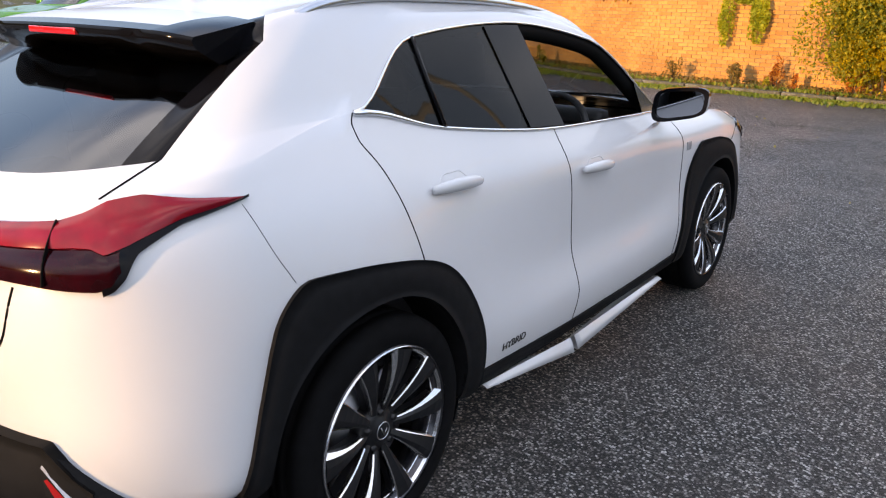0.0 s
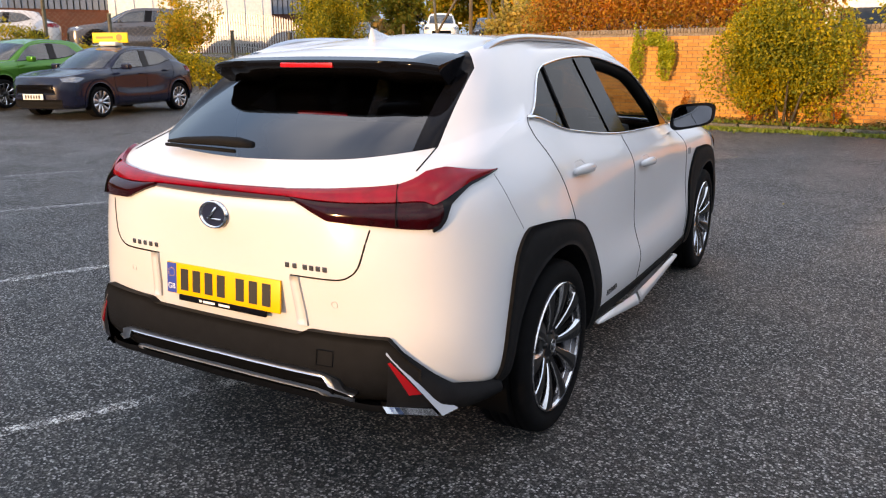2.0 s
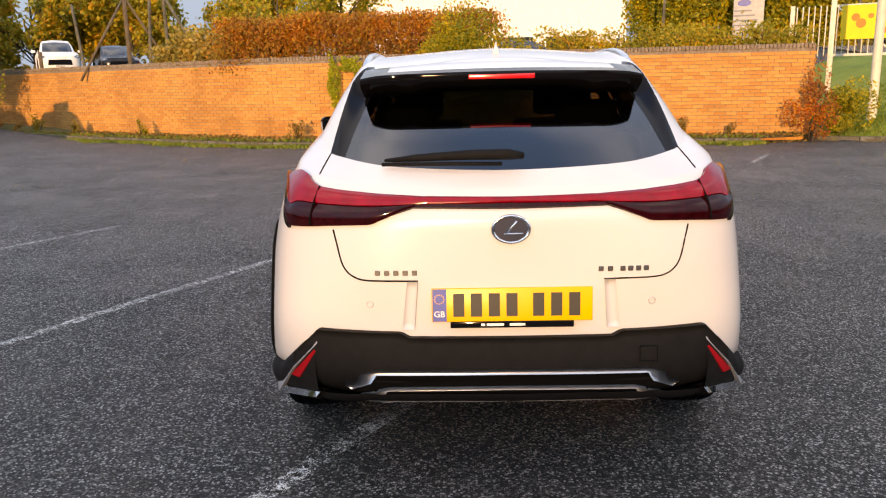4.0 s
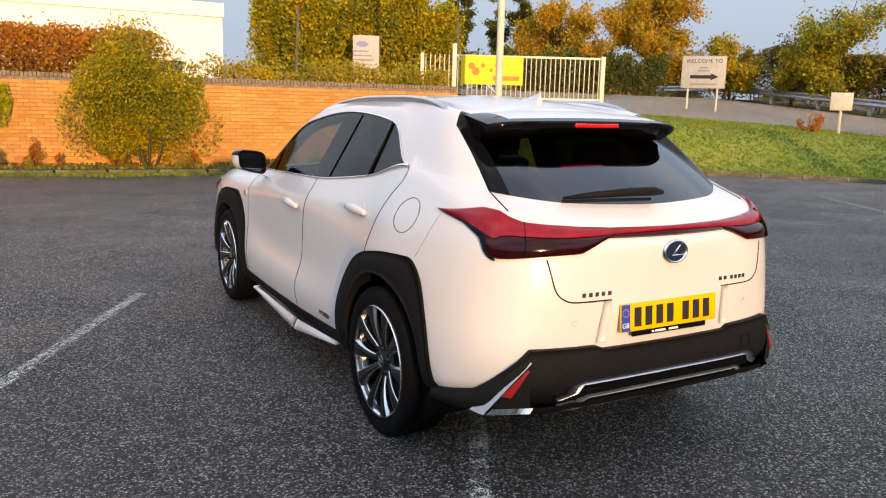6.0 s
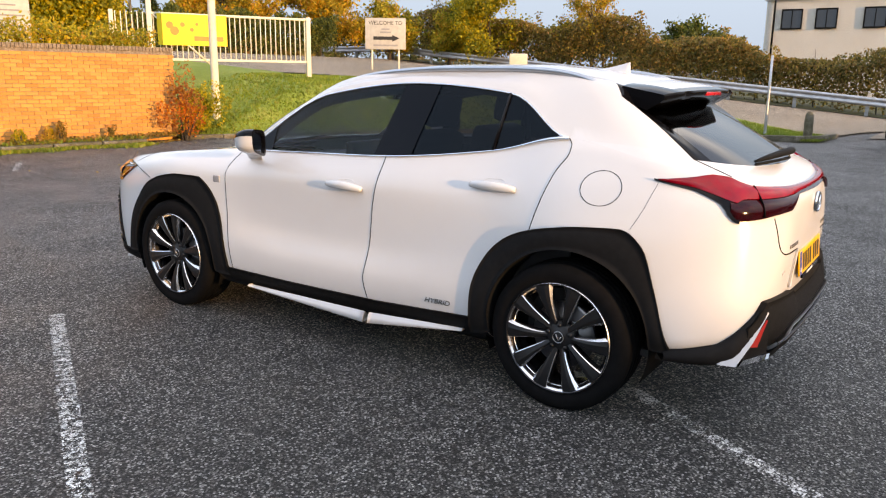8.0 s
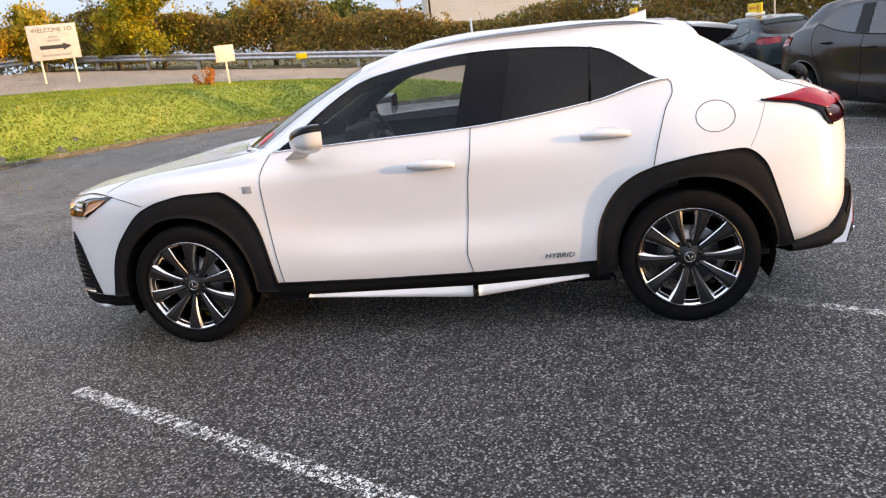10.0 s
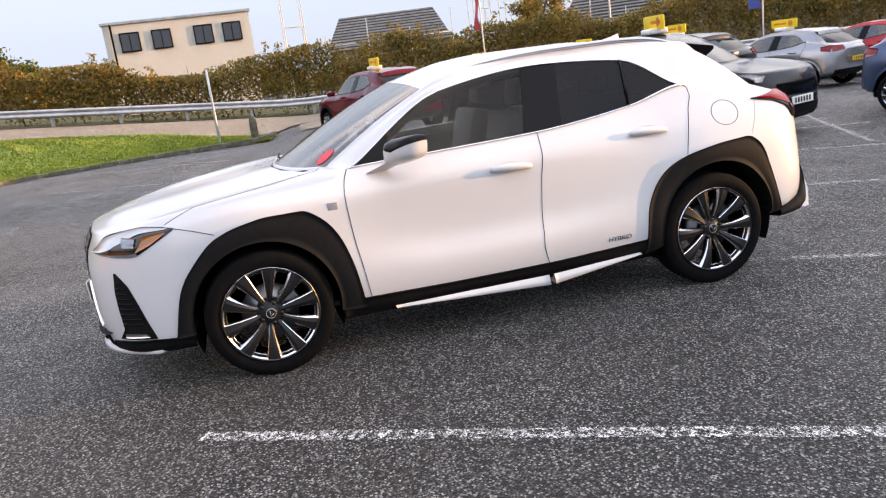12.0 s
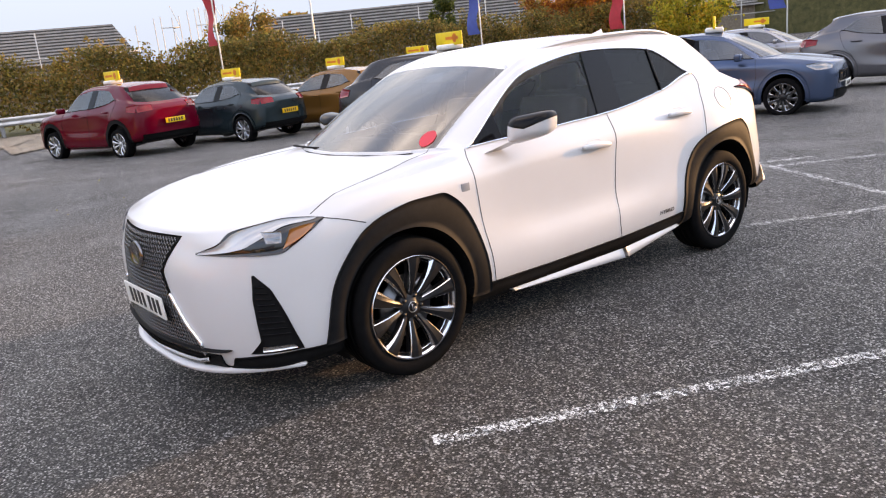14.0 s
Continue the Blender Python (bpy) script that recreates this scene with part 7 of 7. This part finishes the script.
def roof_frame(label, a, b, z0, z1, run=3.2, rows=12):
    """A long pitched roof of dark slats behind scaffold tubes."""
    a, b = np.array(a, float), np.array(b, float)
    L = float(np.linalg.norm(b - a))
    t = thing("roof_building", label, "building", at=pose(a[0], a[1], 0, 0, 0, math.degrees(math.atan2(b[1] - a[1], b[0] - a[0]))))
    for i in range(rows):
        f = i / (rows - 1)
        part("slat", mesh("slat", *moved(box(0.9 * f, L - 0.9 * f, -0.02, 0.02, -0.055, 0.055), pose(0, run * f, z0 + (z1 - z0) * f, -25)), M_SLAT, False), t)
    part("under_roof", mesh("under_roof", [(0, 0.08, z0), (L, 0.08, z0), (L - 0.9, run + 0.08, z1), (0.9, run + 0.08, z1), (0, 2 * run, z0), (L, 2 * run, z0)], [(0, 1, 2, 3), (3, 2, 5, 4)], simple("dark_underlay", (0.035, 0.033, 0.03), 0.9), False), t)
    part("wall", mesh("wall", *box(0.2, L - 0.2, 0.4, 2 * run - 0.4, -1, z0), M_MORTAR, False), t)
    n = int(L / 2.4)
    for i in range(n + 1):
        x = L * i / n
        part("scaffold_tube", mesh("scaffold_tube", *tube([(x, -0.5, 0), (x + 0.05, -0.4, z0 + 0.75 * (z1 - z0) * (0.6 + 0.5 * (i % 2)))], 0.04, 6), M_FRAMEWORK), t)
    for z in (z0 - 0.6, z0 + 0.3):
        part("scaffold_rail", mesh("scaffold_rail", *tube([(0, -0.5, z), (L, -0.5, z)], 0.035, 6), M_FRAMEWORK), t)
    return t


roof_frame("unfinished house with a dark battened roof and scaffolding", (49.6, -5.9), (47.8, -14.3), 3.0, 5.2)
roof_frame("long unfinished terrace with a dark battened roof and scaffolding", (48.6, -22.5), (36.5, -40.5), 2.4, 4.9)
roof_frame("further unfinished terrace with a dark battened roof", (35.0, -43.0), (24.0, -50.0), 2.2, 4.2)
for i, (x, y) in enumerate(((46.5, -16.8), (45.8, -18.8), (47.2, -20.2), (44.0, -4.0))):
    t = thing("scaffold", "slim scaffold tower beyond the hedge", "scaffolding", "scaffold towers", at=pose(x, y, 0))
    for dx, dy in ((0, 0), (1.2, 0), (0, 1.2), (1.2, 1.2)):
        part("upright", mesh("upright", *tube([(dx, dy, 0), (dx, dy, 5.2 + 0.3 * i % 1)], 0.035, 6), M_FRAMEWORK), t)
    for z in (1.5, 3.0, 4.5):
        part("deck", mesh("deck", *join(tube([(0, 0, z), (1.2, 0, z)], 0.03, 5), tube([(0, 0, z), (0, 1.2, z)], 0.03, 5), tube([(0, 0, z), (1.2, 0, z + 1.4)], 0.025, 5)), M_FRAMEWORK), t)
M_CLAD = simple("blue_grey_cladding", (0.18, 0.22, 0.27), 0.5, 0.2, 0.1)
shed = thing("warehouse", "warehouse with brick base and ribbed blue-grey cladding", "building", at=pose(-38.5, 18.0, 1.2, 0, 0, 58))
part("base_wall", mesh("base_wall", *box(0, 22, 0, 10, -1, 2.6), soil("dark_red_brick", (0.10, 0.035, 0.02), (0.15, 0.05, 0.03), (0.19, 0.07, 0.04), 1.5), False), shed, "red brick base")
part("cladding", mesh("cladding", *join(*[box(i * 0.3, i * 0.3 + 0.24, -0.06 if i % 2 else -0.02, 10, 2.6, 7.0) for i in range(73)]), M_CLAD, False), shed, "ribbed cladding")
show = thing("showroom", "plain white showroom building beyond the hedge", "building", at=pose(-10.5, 56.0, 1.6))
part("wall", mesh("wall", *box(0, 23, 0, 12, -1, 6.9), M_SIGN_W, False), show)
part("fascia", mesh("fascia", *box(-0.1, 23.1, -0.15, 0, 6.1, 7.1), M_SIGN_W, False), show)
for i in range(5):
    part("window", mesh("window", *box(1 + i * 4, 4 + i * 4, -0.05, 0.02, 0.4, 2.8), M_DARKGLASS, False), show)
trailer = thing("trailer", "white box trailer behind the palisade fence", "trailer", at=pose(-32.6, 23.0, float(ground_z(-32.6, 23)), 0, 0, 42))
part("box", mesh("box", *bevel_box(0, 8.0, 0, 2.5, 0.9, 3.1, 0.05), M_SIGN_W), trailer)
for i in range(9):
    part("rib", mesh("rib", *bevel_box(0.3 + i * 0.9, 0.36 + i * 0.9, -0.03, 0.0, 0.95, 3.05, 0.008, 1), M_GALV), trailer, "grey metal rib")
part("skirt", mesh("skirt", *bevel_box(0.1, 7.9, -0.01, 0.04, 0.55, 0.95, 0.01, 1), M_GALV), trailer, "grey side skirt")
for x in (1.0, 2.2, 6.8):
    part("wheel", mesh("wheel", *moved(lathe([(0.0, 0.12), (0.4, 0.12), (0.48, 0.08), (0.48, -0.12), (0, -0.12)], 24), pose(x, 0.2, 0.5, 0, 0, 90)), M_TYRE), trailer)

# fences
fence = thing("palisade_fence", "galvanised palisade fence behind the bush", "fence")
PALE = mesh("pale", *join(box(-0.035, 0.035, -0.008, 0.008, 0, 1.75), ([(-0.035, 0, 1.75), (0.035, 0, 1.75), (0, 0, 1.85)], [(0, 1, 2)])), M_GALV, False)
for x, y in resample([(-27.5, 21.6), (-24.5, 23.4), (-21.6, 25.0)], 60):
    part("pale", PALE, fence, at=pose(x, y, float(ground_z(x, y)), 0, 0, 25))
for z in (0.4, 1.4):
    part("rail", mesh("rail", *tube([(x, y + 0.04, float(ground_z(x, y)) + z) for x, y in ((-27.5, 21.6), (-24.5, 23.4), (-21.6, 25.0))], 0.03, 6), M_GALV), fence)
wire = thing("wire_fence", "rusty chain-link fence on concrete posts behind the parked cars", "fence")
line = resample([(-27.0, 8.5), (-22.5, 13.2), (-18.6, 17.2), (-15.5, 19.6)], 9)
for x, y in line:
    part("post", mesh("post", *bevel_box(-0.05, 0.05, -0.05, 0.05, -0.2, 1.9, 0.01, 1), M_KERB), wire, at=pose(x, y, float(ground_z(x, y))))
ch = []
for (x0, y0), (x1, y1) in zip(line[:-1], line[1:]):
    g = float(ground_z((x0 + x1) / 2, (y0 + y1) / 2))
    L = math.hypot(x1 - x0, y1 - y0)
    n = int(L / 0.16)
    for i in range(-10, n):
        for sgn in (1, -1):
            a, b = i * 0.16, i * 0.16 + 1.6
            pa, pb = max(0, a), min(L, b)
            za, zb = (pa - a), (pb - a)
            if sgn < 0:
                za, zb = 1.6 - za, 1.6 - zb
            if pb > pa:
                ch.append(tube([(x0 + (x1 - x0) * pa / L, y0 + (y1 - y0) * pa / L, g + 0.1 + za), (x0 + (x1 - x0) * pb / L, y0 + (y1 - y0) * pb / L, g + 0.1 + zb)], 0.004, 3))
tagged(part("wire_mesh", mesh("wire_mesh", *join(*ch), simple("rusty_wire", (0.16, 0.13, 0.11), 0.6, 0.4)), wire), "rusty wire mesh", kind="stuff")
for x, y, h, lean in ((-8.9, 17.8, 2.6, 4), (-8.2, 17.4, 3.4, 0), (-6.9, 17.0, 2.4, -28), (-11.5, 19.4, 2.2, -6), (6.3, 21.0, 3.0, 2), (12.3, 20.5, 2.6, -3)):
    post("thin weathered post in the scrub above the wall", x, y, h, 0.045, M_KERB, "fence_post", lean)
mast = post("tall thin steel mast above the far hedge", 33.0, -18.5, 6.5, 0.05, M_GALV, "mast")

# added unseen walls close the site; the south one's height shades low ground
for nm, a, b, lab in (("wall_south", (-36, -44), (30, -50), "plain dark wall added out of view to close the site"), ("wall_west", (-34, -44), (-36, 2), "plain dark wall added out of view to close the site")):
    a, b = np.array(a, float), np.array(b, float)
    L = float(np.linalg.norm(b - a))
    tagged(new(nm, mesh(nm, *moved(box(0, L, -0.15, 0.15, -0.2, 4.75), pose(a[0], a[1], 0, 0, 0, math.degrees(math.atan2(b[1] - a[1], b[0] - a[0])))), M_SCRUB, False)), lab, "wall", kind="structure")

# straining posts above the wall
M_TIMBER = soil("weathered_timber", (0.10, 0.07, 0.045), (0.15, 0.11, 0.07), (0.20, 0.15, 0.10), 6.0)
for x, y, h, struts in ((-12.7, 19.1, 2.3, 0), (-9.5, 17.9, 2.4, 1)):
    g = float(ground_z(x, y))
    p = thing("fence_post", "weathered timber fence post above the brick wall" if not struts else "weathered timber straining post with two raking struts above the wall", "post", at=pose(x, y, g, 0, 0, 36))
    part("post", mesh("post", *bevel_box(-0.05, 0.05, -0.05, 0.05, -0.2, h, 0.012, 1), M_TIMBER), p)
    for s in (-1, 1) if struts else ():
        part("strut", mesh("strut", *tube([(s * 1.35, 0, -0.05), (s * 0.05, 0, h - 0.25)], 0.035, 6), M_TIMBER), p)
